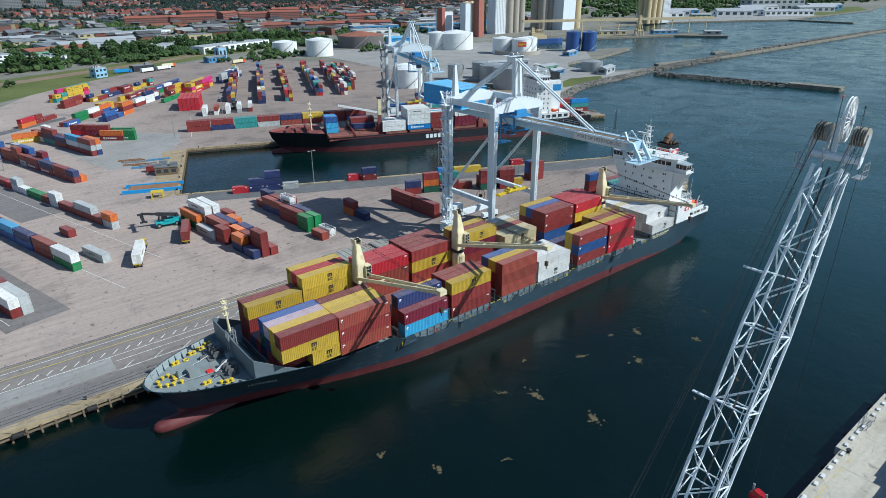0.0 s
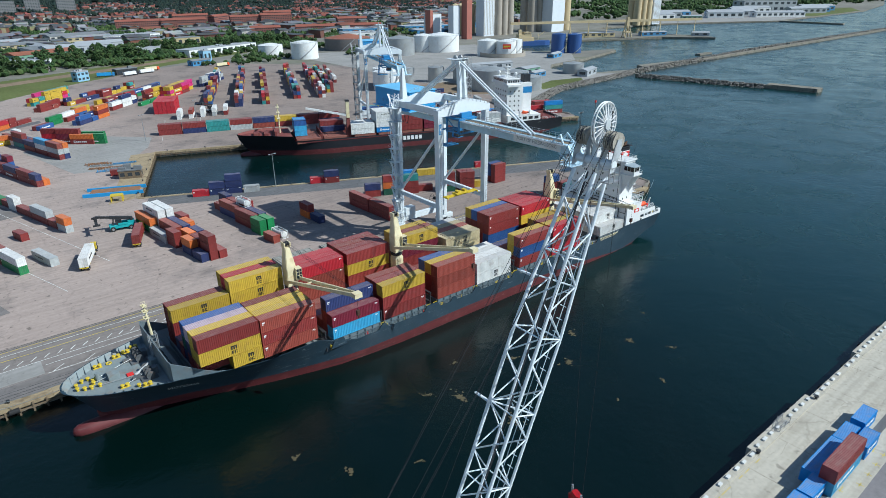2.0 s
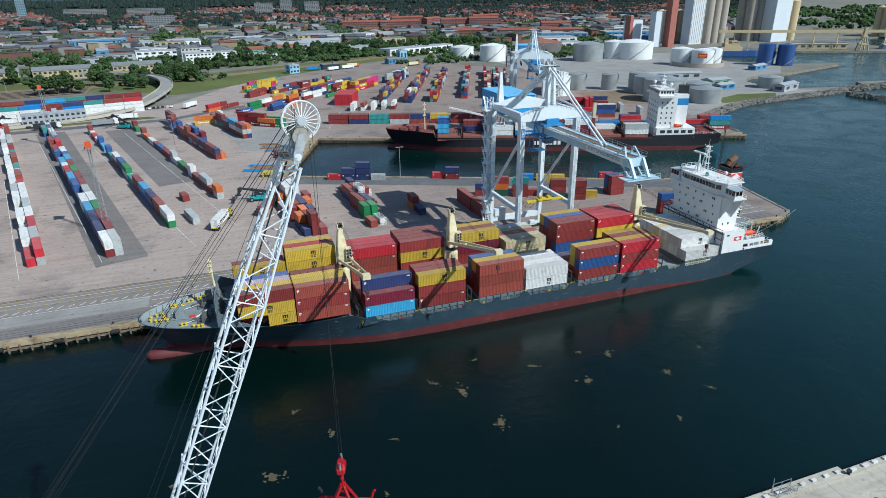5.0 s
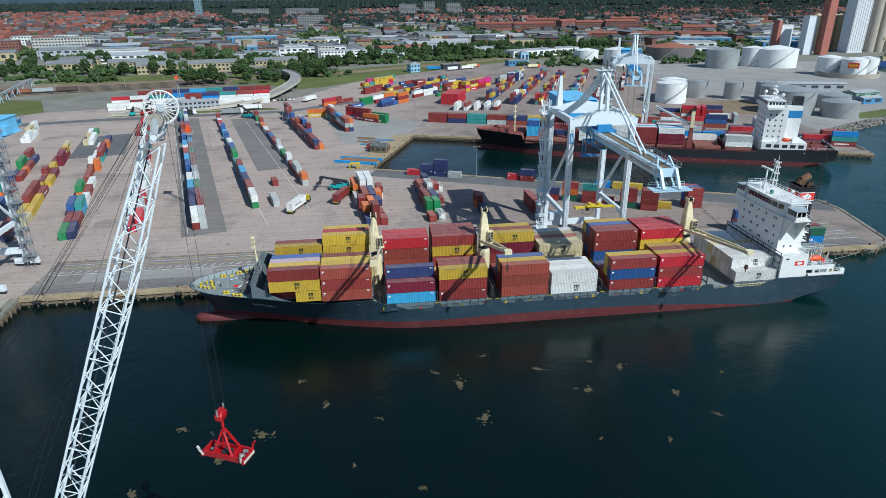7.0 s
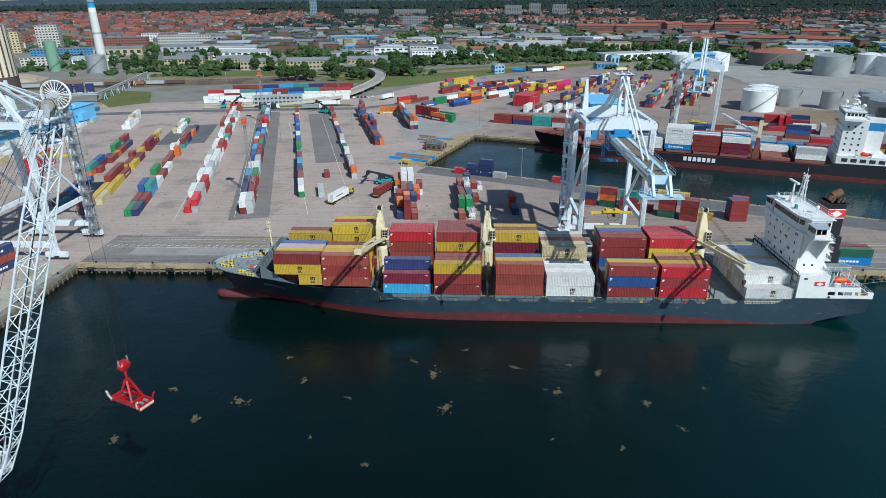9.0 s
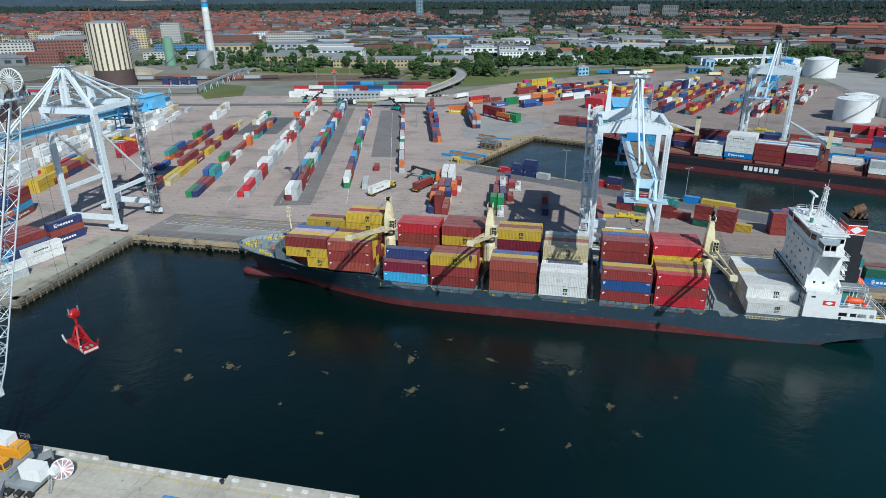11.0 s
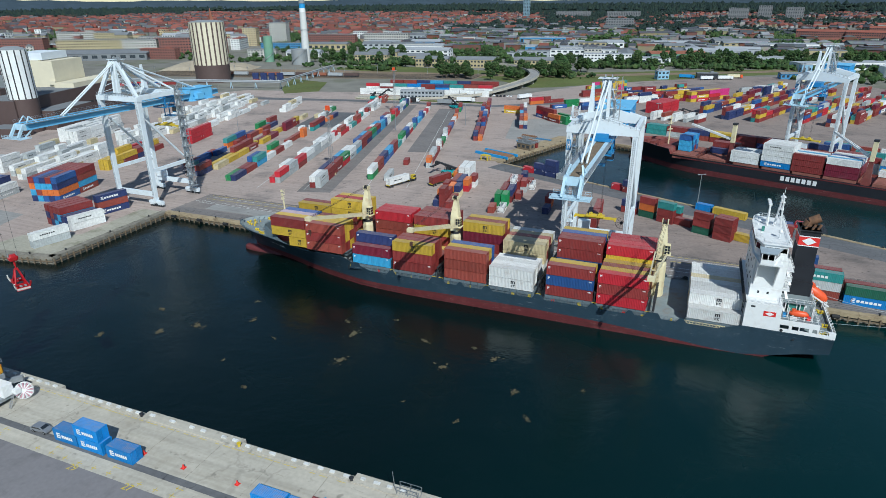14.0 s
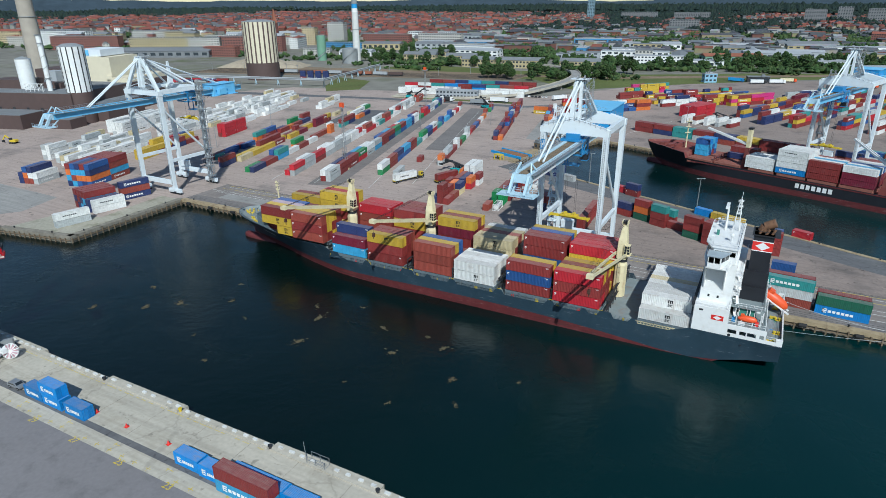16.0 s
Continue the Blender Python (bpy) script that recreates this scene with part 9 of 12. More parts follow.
house2("deck_house", (142, -11.3, 4.4), (162, 11.3, 9.2))
house2("accommodation_tower", (142.5, -8.6, 9.2), (152, 8.6, 24.6))
house2("bridge_deck", (141.8, -11.4, 24.6), (150, 11.4, 25.6))
house2("wheelhouse", (142.0, -8.8, 25.6), (149.6, 8.8, 28.2))
house2("bridge_roof", (141.7, -9.2, 28.2), (150, 9.2, 28.4))
for k in range(12):
    y = -8.2 + k * 16.4 / 11
    part("window", boxes_bm((141.93, y - 0.5, 26.5, 142.02, y + 0.5, 27.7)), M_GLASS_DARK, ship2)
for k in range(5):
    for s in (-1, 1):
        part("window", boxes_bm((142.8 + k * 1.4, s * 8.82 - 0.04, 26.5, 143.8 + k * 1.4, s * 8.82 + 0.04, 27.7)), M_GLASS_DARK, ship2)
for z in (11, 13.6, 16.2, 18.8, 21.4):
    for k in range(5):
        y = -6.5 + k * 3.2
        part("window", boxes_bm((142.43, y - 0.35, z, 142.53, y + 0.35, z + 0.8)), M_GLASS_DARK, ship2)
    for k in range(3):
        part("window", boxes_bm((144.0 + k * 2.6, -8.65, z, 144.7 + k * 2.6, -8.57, z + 0.8)), M_GLASS_DARK, ship2)
for k in range(5):
    part("mooring_opening", boxes_bm((144 + k * 3.6, -11.36, 6.6, 146.4 + k * 3.6, -11.26, 8.2)), M_DARK, ship2)
fun2 = house2("funnel", (152.4, -5.0, 9.2), (159, 5.0, 25.4), M_WHITE, "white funnel casing with a blue band")
part("funnel_band", boxes_bm((152.3, -5.1, 20.0, 159.1, 5.1, 23.4)), M_BLUE, fun2, "blue band")
part("funnel_top", boxes_bm((155.5, -2, 25.0, 159.5, 2, 29.5)), M_HULL_BLACK, fun2)
bm = bmesh.new()
for y in (-1.4, 1.4):
    add_tube(bm, (146.5, y, 28.4), (146.5, y * 0.3, 35), 0.16, 6)
for z in (30.5, 32.5, 34):
    add_box(bm, 145.6, -2.2, z, 147.4, 2.2, z + 0.12)
add_box(bm, 145.0, -2.4, 33.0, 145.4, 2.4, 33.4)
for x, y in ((144, 6), (149, -5), (148.6, 5)):
    add_tube(bm, (x, y, 28.4), (x, y, 30.0), 0.2, 6)
    bmesh.ops.create_icosphere(bm, subdivisions=2, radius=0.9, matrix=Matrix.Translation((x, y, 30.6)))
part("radar_mast", bm, M_WHITE, ship2)
lifeboat(ship2, Matrix.Translation((153, -10.2, 10.1)) @ Matrix.Scale(0.62, 4), "lifeboat", "orange lifeboat on the ship's side")
bm = boxes_bm((149, -11.6, 9.2, 149.3, -10.6, 11.5), (155, -11.6, 9.2, 155.3, -10.6, 11.5))
part("davit", bm, M_WHITE, ship2)
for x, y in ((167, -6), (168, 0), (167, 6), (171, -9), (171, 8)):
    part("mooring_winch", boxes_bm((x - 1, y - 1.2, 5.0, x + 1, y + 1.2, 6.4)), M_DECK_RED, ship2)
rail(ship2, [(162, -11.2), (175.6, -11.0), (175.6, 11.0)], 6.1)
rail(ship2, [(141.9, -9.1), (149.9, -9.1), (149.9, 9.1)], 28.4)

# ---- tank farm, silos, power station ----
M_TANK = mat("tank_white", (0.72, 0.73, 0.72), 0.5, var=0.07, fine=0.5, coarse=0.08, stain=(0.45, 0.36, 0.28), stain_amt=0.3, stain_scale=0.2)
M_TANK_GREY = mat("tank_grey", (0.33, 0.345, 0.35), 0.5, 0.3, var=0.12, fine=0.4, coarse=0.08, stain=(0.24, 0.2, 0.16), stain_amt=0.4, stain_scale=0.2)
M_TANK_DARK = mat("tank_dark", (0.14, 0.125, 0.12), 0.6, var=0.15, fine=0.4, coarse=0.08)
M_RUSTROOF = mat("rust_roof", (0.26, 0.095, 0.055), 0.8, var=0.2, fine=0.4, coarse=0.08)
M_TANK_BLUE = mat("tank_blue", (0.025, 0.075, 0.24), 0.5, var=0.1, fine=0.4, coarse=0.08)
M_SILO_BEIGE = mat("silo_beige", (0.50, 0.40, 0.24), 0.8, var=0.1, fine=0.2, coarse=0.04)
M_SILO_GREY = mat("silo_concrete", (0.36, 0.32, 0.27), 0.85, var=0.12, fine=0.2, coarse=0.04)
M_SILO_WHITE = mat("silo_pale", (0.62, 0.66, 0.70), 0.7, var=0.06, fine=0.2, coarse=0.04)
M_SILO_BRICK = mat("silo_brick", (0.36, 0.13, 0.10), 0.85, var=0.12, fine=0.2, coarse=0.04)
M_BROWN = mat("brown_cladding", (0.085, 0.055, 0.05), 0.7, var=0.12, fine=0.3, coarse=0.05)
M_CREAM_CLAD = mat("cream_cladding", (0.62, 0.56, 0.42), 0.7, var=0.06, fine=0.3, coarse=0.05)


def tank(x, y, r, h, m, roof=None, label="white cylindrical storage tank", rise=0.08, group="storage tanks"):
    t = thing("storage_tank", label, "tank", group, at=pose(x, y, 0))
    bm = bmesh.new()
    n = 40
    add_tube(bm, (0, 0, 0), (0, 0, h), r, n)
    part("shell", bm, m, t)
    bm = bmesh.new()
    for z in (h * 0.25, h * 0.5, h * 0.75, h - 0.15):
        add_tube(bm, (0, 0, z - 0.06), (0, 0, z + 0.06), r + 0.05, n)
    part("stiffening_rings", bm, m, t)
    bm = bmesh.new()
    add_tube(bm, (0, 0, h), (0, 0, h + r * rise * 2), r + 0.06, n, r * 0.12)
    part("roof", bm, roof or m, t)
    bm = bmesh.new()
    flight = []
    for k in range(int(h) + 1):
        a = -2.4 + k * 0.09 * 14 / max(r, 6)
        c, s = math.cos(a), math.sin(a)
        flight.append([bm.verts.new((c * q, s * q, min(k + dz, h))) for q, dz in ((r + 0.08, 0.0), (r + 0.95, 0.0), (r + 0.95, 1.0))])
    for a, b in zip(flight, flight[1:]):
        bm.faces.new((a[0], b[0], b[1], a[1])), bm.faces.new((a[1], b[1], b[2], a[2]))
    part("stair_flight", bm, M_STEEL, t)
    bm = bmesh.new()
    for k in range(24):
        a0, a1 = k * math.tau / 24, (k + 1) * math.tau / 24
        p0, p1 = (math.cos(a0) * r, math.sin(a0) * r, h), (math.cos(a1) * r, math.sin(a1) * r, h + 1.05)
        add_tube(bm, p0, (p0[0], p0[1], h + 1.1), 0.06, 4)
        add_tube(bm, (p0[0], p0[1], h + 1.05), p1, 0.06, 4, cap=False)
    part("roof_rail", bm, M_STEEL, t)
    return t


W_, G_ = "white cylindrical storage tank with a shallow roof", "grey steel storage tank with a conical roof"
for x, y, r, h, m, rf, lb in ((331, 698, 14, 12.5, M_TANK, None, W_), (350, 650, 15, 17, M_TANK, None, W_), (440, 706, 29, 14, M_TANK_DARK, M_RUSTROOF, "dark storage tank with a rusty red roof"), (449, 604, 16.7, 18.5, M_TANK_GREY, None, G_),
                              (490, 613, 11.6, 19, M_TANK, None, W_), (510, 602, 21, 18.5, M_TANK, None, W_), (516, 527, 11.5, 16.5, M_TANK, None, W_), (524, 505, 11, 16.5, M_TANK, None, W_), (543, 512, 9.5, 16.5, M_TANK, None, W_),
                              (292, 402, 11, 14, M_TANK, None, W_), (302, 420, 10, 14, M_TANK, None, W_), (322, 420, 7, 12, M_TANK_GREY, None, G_), (345, 408, 6.3, 12, M_TANK_GREY, None, G_), (366, 400, 6.7, 13, M_TANK_GREY, None, G_), (362, 379, 11.6, 13, M_TANK_GREY, None, G_), (350, 346, 14.4, 15.4, M_TANK_GREY, None, G_), (393, 361, 10.8, 8.6, M_TANK_GREY, None, G_), (373, 329, 11.2, 9.6, M_TANK_GREY, None, G_),
                              (470, 364, 9.4, 8.6, M_TANK_GREY, None, G_), (593, 489, 8.2, 21, M_TANK_BLUE, None, "dark blue storage tank by the water"), (607, 477, 8.2, 20.5, M_TANK_BLUE, None, "dark blue storage tank by the water")):
    if m:
        tank(x, y, r, h, m, rf, lb)


bund = thing("bund_wall", "low round grey bund wall about the white tanks", "bund wall", at=pose(527, 514, 0))
bm = bmesh.new()
ring_o = [(26 * math.cos(k * math.tau / 48), 26 * math.sin(k * math.tau / 48)) for k in range(48)]
ring_i = [(25.4 * math.cos(k * math.tau / 48), 25.4 * math.sin(k * math.tau / 48)) for k in range(48)]
for k in range(48):
    (xa, ya), (xb, yb), (xc, yc), (xd, yd) = ring_o[k], ring_o[(k + 1) % 48], ring_i[(k + 1) % 48], ring_i[k]
    vs = [bm.verts.new(q) for q in ((xa, ya, 0), (xb, yb, 0), (xb, yb, 4.2), (xa, ya, 4.2), (xd, yd, 4.2), (xc, yc, 4.2), (xc, yc, 0), (xd, yd, 0))]
    bm.faces.new(vs[:4]), bm.faces.new((vs[3], vs[2], vs[5], vs[4])), bm.faces.new(vs[4:])
part("wall", bm, M_SILO_GREY, bund)
sign = thing("tank_sign", "red and orange sign with plain bars on a white tank", "sign", at=pose(516.3, 496.4, 11.5, 90, 0, -42))
part("board", boxes_bm((-4.5, -2.4, 0, 4.5, 2.4, 0.2)), M_RED, sign)
part("bars", boxes_bm((-3.6, -0.6, 0.2, 3.6, 0.9, 0.28), (-3.6, -1.6, 0.2, 1.0, -1.1, 0.28)), M_YELLOW, sign)


def silo_block(x, y, ang, nx, ny, r, h, m, label, head=0.0):
    t = thing("grain_silo", label, "silo", "silos", at=pose(x, y, 0, 0, 0, ang))
    for i in range(nx):
        for j in range(ny):
            bm = bmesh.new()
            add_tube(bm, (i * 2 * r, j * 2 * r, 0), (i * 2 * r, j * 2 * r, h), r, 20)
            add_tube(bm, (i * 2 * r, j * 2 * r, h), (i * 2 * r, j * 2 * r, h + r * 0.4), r, 20, r * 0.2)
            part("bin", bm, m, t)
    if head:
        part("head_house", boxes_bm((-r * 0.6, -r * 0.5, h, (nx - 1) * 2 * r + r * 0.6, (ny - 1) * 2 * r + r * 0.5, h + head)), M_SILO_WHITE, t)
    return t


def tower_block(x, y, ang, sx, sy, h, m, label, name="silo_tower", stripes=None):
    t = thing(name, label, "tower", "silos", at=pose(x, y, 0, 0, 0, ang))
    part("wall", boxes_bm((-sx / 2, -sy / 2, 0, sx / 2, sy / 2, h)), m, t)
    part("roof", boxes_bm((-sx / 2 + 0.6, -sy / 2 + 0.6, h, sx / 2 - 0.6, sy / 2 - 0.6, h + 0.9)), M_SILO_GREY, t)
    if stripes:
        for k in range(7):
            xx = -sx / 2 + 1.2 + k * (sx - 2.4) / 6
            part("cladding_rib", boxes_bm((xx - 0.35, -sy / 2 - 0.15, 2, xx + 0.35, sy / 2 + 0.15, h - 1)), stripes, t)
    return t


PW = "pale blue-grey clad silo tower"
tower_block(630, 721, 0, 12, 12, 46, M_SILO_WHITE, "white silo tower beside a brick tower")
tower_block(646, 711, 0, 10, 12, 66, M_SILO_BRICK, "brick red silo tower")
tower_block(618, 756, 0, 22, 14, 34, M_SILO_WHITE, PW)
tower_block(606, 749, 0, 5, 12, 40, M_SILO_BRICK, "brick red silo tower")
silo_block(694, 781, 0, 3, 2, 6, 44, M_SILO_BEIGE, "beige concrete grain silos")
tower_block(706, 736, 0, 22, 18, 78, M_SILO_WHITE, PW, stripes=M_SILO_GREY)
silo_block(730, 733, 0, 3, 2, 6.5, 70, M_SILO_GREY, "tall brown-grey concrete grain silos", 8)
tower_block(846, 721, 0, 30, 22, 95, M_SILO_WHITE, PW)
silo_block(868, 727, 0, 2, 2, 8, 56, M_SILO_BEIGE, "beige concrete grain silos")
silo_block(816, 741, 0, 2, 2, 8, 62, M_SILO_GREY, "tall brown-grey concrete grain silos")
silo_block(1068, 711, -8, 3, 2, 7, 44, M_SILO_BEIGE, "beige concrete grain silos")
tower_block(1120, 711, -8, 20, 16, 52, M_SILO_WHITE, PW, stripes=M_SILO_GREY)
conv = thing("conveyor_bridge", "long ochre conveyor bridge on trestles along the far quay", "conveyor")
bm = bmesh.new()
add_beam(bm, (680, 655, 22), (955, 518, 22), 3.2, 3.4)
part("gallery", bm, M_SILO_BEIGE, conv)
for k in range(8):
    f = 0.3 + 0.095 * k
    x, y = 680 + 275 * f, 655 - 137 * f
    bm = bmesh.new()
    for s in (-1, 1):
        add_beam(bm, (x + s * 1.8, y + s * 0.8, 0), (x + s * 0.8, y + s * 0.4, 20.5), 0.7)
    add_beam(bm, (x - 1.4, y - 0.6, 9), (x + 1.4, y + 0.6, 9), 0.4)
    part("trestle", bm, M_SILO_BEIGE, conv)
ldr = thing("ship_loader", "ochre ship loader on the far grain quay", "loader", at=pose(826, 560, 0, 0, 0, -26))
for a in (-4, 4):
    for b in (-4, 4):
        bm = bmesh.new()
        add_beam(bm, (a * 1.3, b * 1.3, 0), (a * 0.5, b * 0.5, 16), 1.2)
        part("leg", bm, M_SILO_BEIGE, ldr)
part("portal", boxes_bm((-5, -5, 7, 5, 5, 8.4)), M_SILO_BEIGE, ldr)
part("slewing_base", boxes_bm((-3, -3, 16, 3, 3, 18)), M_SILO_BEIGE, ldr)
part("tower", boxes_bm((-2, -2, 18, 2, 2, 28)), M_SILO_BEIGE, ldr)
# low quayside sheds among the tanks
M_SHED = mat("shed_grey_sheet", (0.34, 0.36, 0.38), 0.6, var=0.12, fine=0.3, coarse=0.05)
M_SHED_BLUE = mat("shed_blue", (0.06, 0.22, 0.42), 0.6, var=0.1, fine=0.3, coarse=0.05)
M_BRICK_Y = mat("yellow_brick", (0.40, 0.33, 0.19), 0.85, var=0.12, fine=0.4, coarse=0.05)
M_BRICK_R = mat("red_brick", (0.22, 0.085, 0.065), 0.85, var=0.14, fine=0.4, coarse=0.05)
M_RENDER = mat("pale_render", (0.46, 0.44, 0.40), 0.8, var=0.08, fine=0.3, coarse=0.05)
M_FLAT = mat("flat_roof_felt", (0.17, 0.18, 0.19), 0.9, var=0.18, fine=0.2, coarse=0.03)
M_FLAT_PALE = mat("flat_roof_pale", (0.32, 0.335, 0.355), 0.8, var=0.12, fine=0.2, coarse=0.03)
M_ROOF_RED = mat("roof_tiles_red", (0.24, 0.075, 0.05), 0.85, var=0.2, fine=0.5, coarse=0.05)
M_GREEN_CLAD = mat("green_cladding", (0.16, 0.30, 0.21), 0.7, var=0.1, fine=0.3, coarse=0.05)
M_PANE = mat("pane_dark", (0.035, 0.045, 0.055), 0.25, var=0.15, spec=0.7)


def building(x, y, ang, sx, sy, h, wall_m, roof_m, label, floors=2, pitch=0.0, win=True, name="building", group="", bay=5.0, base=0.0, ww=0.6):
    """Walls, roof and rows of single windows on the sides; base at the ground. Local x along the front."""
    t = thing(name, label, name.replace("_", " ") if name != "building" else "building", group, at=pose(x, y, base, 0, 0, ang))
    part("wall", boxes_bm((-sx / 2, -sy / 2, 0, sx / 2, sy / 2, h)), wall_m, t)
    bm = bmesh.new()
    if pitch:
        e = 0.5
        pr = [(-sy / 2 - e, h), (sy / 2 + e, h), (0, h + pitch)]
        a, b = [bm.verts.new((-sx / 2 - e, yy, z)) for yy, z in pr], [bm.verts.new((sx / 2 + e, yy, z)) for yy, z in pr]
        bm.faces.new(a[::-1]), bm.faces.new(b)
        for k in range(3):
            bm.faces.new((a[k], b[k], b[(k + 1) % 3], a[(k + 1) % 3]))
        bmesh.ops.recalc_face_normals(bm, faces=bm.faces)
    else:
        add_box(bm, -sx / 2 - 0.2, -sy / 2 - 0.2, h, sx / 2 + 0.2, sy / 2 + 0.2, h + 0.5)
        rr = random.Random(int(x * 7 + y))
        for _ in range(3):
            px, py = rr.uniform(-sx / 2.6, sx / 2.6), rr.uniform(-sy / 3, sy / 3)
            add_box(bm, px - 1.5, py - 1, h + 0.5, px + 1.5, py + 1, h + 0.5 + rr.uniform(0.8, 2))
    part("roof", bm, roof_m, t)
    if win:
        n = max(2, int(sx / bay))
        fh = h / floors
        bm0 = boxes_bm((-0.5 * bay * ww, -0.06, 0, 0.5 * bay * ww, 0.06, fh * 0.45))
        me = bpy.data.meshes.new("window")
        bm0.normal_update()
        bm0.to_mesh(me)
        bm0.free()
        me.materials.append(M_PANE)
        if y > 880 or x < -500 or x > 420:      # far off: the panes stay joined
            v, fc = [], []

            def pane(px, py, pz, tx, ty, w2, hh):
                i = len(v)
                nx, ny = -ty * 0.08, tx * 0.08
                for sg, zz in ((-1, 0), (1, 0), (1, hh), (-1, hh)):
                    v.append((px + tx * w2 * sg - nx, py + ty * w2 * sg - ny, pz + zz))
                fc.append((i, i + 1, i + 2, i + 3))
            for f in range(floors):
                z = f * fh + fh * 0.32
                for k in range(n):
                    pane(-sx / 2 + (k + 0.5) * sx / n, -sy / 2, z, 1, 0, 0.5 * bay * ww, fh * 0.45)
                m2 = max(1, int(sy / bay / 1.3))
                for k in range(m2):
                    pane(sx / 2, -sy / 2 + (k + 0.5) * sy / m2, z, 0, 1, 0.5 * bay * ww, fh * 0.45)
                    pane(-sx / 2, -sy / 2 + (k + 0.5) * sy / m2, z, 0, -1, 0.5 * bay * ww, fh * 0.45)
            pm = bpy.data.meshes.new("window_panes")
            pm.from_pydata(v, [], fc)
            pm.materials.append(M_PANE)
            w = new("window_panes", pm)
            w.parent = t
            w["kind"] = "stuff"
            return t
        for f in range(floors):
            for k in range(n):
                w = new("window", me)
                w.parent = t
                w.matrix_basis = pose(-sx / 2 + (k + 0.5) * sx / n, -sy / 2, f * fh + fh * 0.32)
            for s in (-1, 1):
                for k in range(max(1, int(sy / bay / 1.3))):
                    w = new("window", me)
                    w.parent = t
                    w.matrix_basis = pose(s * sx / 2, -sy / 2 + (k + 0.5) * sy / max(1, int(sy / bay / 1.3)), f * fh + fh * 0.32, 0, 0, 90)
    return t


for x, y, a, sx, sy, h, wm, lb in ((470, 348, 20, 26, 9, 5, M_SHED, "grey pump shed by the rocky shore"), (430, 372, 10, 18, 8, 4, M_SHED_BLUE, "blue tank shed on the gravel"), (398, 386, 8, 40, 14, 5, M_SHED, "grey sheet-metal store among the tanks"), (440, 392, 8, 22, 12, 5, M_GREEN_CLAD, "green sheet store among the tanks"), (430, 440, -12, 60, 8, 5, M_SHED, "low grey pipe house among the tanks"), (800, 604, -26, 70, 14, 6, M_BRICK_Y, "low ochre quay shed under the conveyor"),
                                   (556, 462, 20, 24, 8, 4, M_SHED_BLUE, "low blue store by the water"), (886, 556, -28, 40, 12, 5, M_SHED_BLUE, "blue quay shed on the far quay"), (925, 500, -50, 24, 10, 5, M_SHED, "grey quay shed on the far quay")):
    building(x, y, a, sx, sy, h, wm, M_FLAT_PALE, lb, 1, 1.5, name="shed", bay=9)
# icebreaker-like vessel at the far quay
v = thing("working_ship", "moored dark blue working ship with a cream superstructure", "ship", at=pose(656, 596, 0, 0, 0, -22))
bm = bmesh.new()
add_prism(bm, [(-30, -6), (22, -6), (28, -3.5), (32, 0), (28, 3.5), (22, 6), (-30, 6)], -5, 3.4)
part("hull", bm, M_TANK_BLUE, v)
for nm_, bx_ in (("deck_house", (-20, -5.4, 3.4, 6, 5.4, 8)), ("deck_house", (-16, -4.8, 8, 2, 4.8, 12)), ("wheelhouse", (-8, -5.2, 12, 1, 5.2, 15)), ("funnel", (-15, -1.6, 12, -11, 1.6, 18))):
    part(nm_, boxes_bm(bx_), M_SILO_BEIGE, v)
for k in range(6):
    part("window", boxes_bm((-7.4 + k * 1.4, -5.25, 13.2, -6.4 + k * 1.4, -5.15, 14.4)), M_DARK, v)
bm = bmesh.new()
add_tube(bm, (-4, 0, 15), (-4, 0, 26), 0.35, 8, 0.15)
for z in (19, 22, 24.5):
    add_box(bm, -4.1, -2.2, z, -3.9, 2.2, z + 0.15)
part("mast", bm, M_SILO_BEIGE, v)
bm = bmesh.new()
add_tube(bm, (14, 0, 3.4), (14, 0, 13), 0.5, 8, 0.3)
add_beam(bm, (14, 0, 9), (24, 0, 15), 0.5)
part("deck_crane", bm, M_SILO_BEIGE, v)

# power station
pst = thing("power_station", "dark brown power station halls with cream boiler houses", "power station", at=pose(-238, 216, 0, 0, 0, 17))
hall = part("hall", boxes_bm((-100, -8, 0, -0.5, 104, 20)), M_BROWN, pst)
part("hall_roof", boxes_bm((-99.5, -7.5, 20, -1.0, 103.5, 20.25)), M_FLAT, hall)
low = part("low_hall", boxes_bm((-0.4, 5, 0, 15, 44, 12)), M_BROWN, pst)
part("low_roof", boxes_bm((-0.4, 5.3, 12, 14.7, 43.7, 12.2)), M_FLAT, low)
low2 = part("low_hall", boxes_bm((-10, -24, 0, 9, -9.5, 6)), M_BROWN, pst)
part("low_roof", boxes_bm((-9.7, -23.7, 6, 8.7, -9.8, 6.2)), M_FLAT, low2)
low3 = part("low_hall", boxes_bm((-60, -30, 0, -22, -8.1, 9)), M_BROWN, pst)
part("low_roof", boxes_bm((-59.7, -29.7, 9, -22.3, -8.4, 9.2)), M_FLAT, low3)
boiler = part("boiler_house", boxes_bm((-46, 55.5, 20, -26, 89, 38.5), (-26, 55.5, 20, -16.5, 89, 38.0)), M_CREAM_CLAD, pst, "cream clad boiler house")
part("band", boxes_bm((-15.8, 52, 20.2, -1.2, 103, 23.5)), M_CREAM_CLAD, pst)
part("upper_house", boxes_bm((-45, 57, 38.5, -24, 84, 43.4)), M_SILO_WHITE, pst, "white plant house on the boiler roof")
part("name_board", boxes_bm((-44, 56.6, 39.2, -34, 56.95, 43.0)), M_BOOM_CYAN, pst, "blue name board in plain shape")
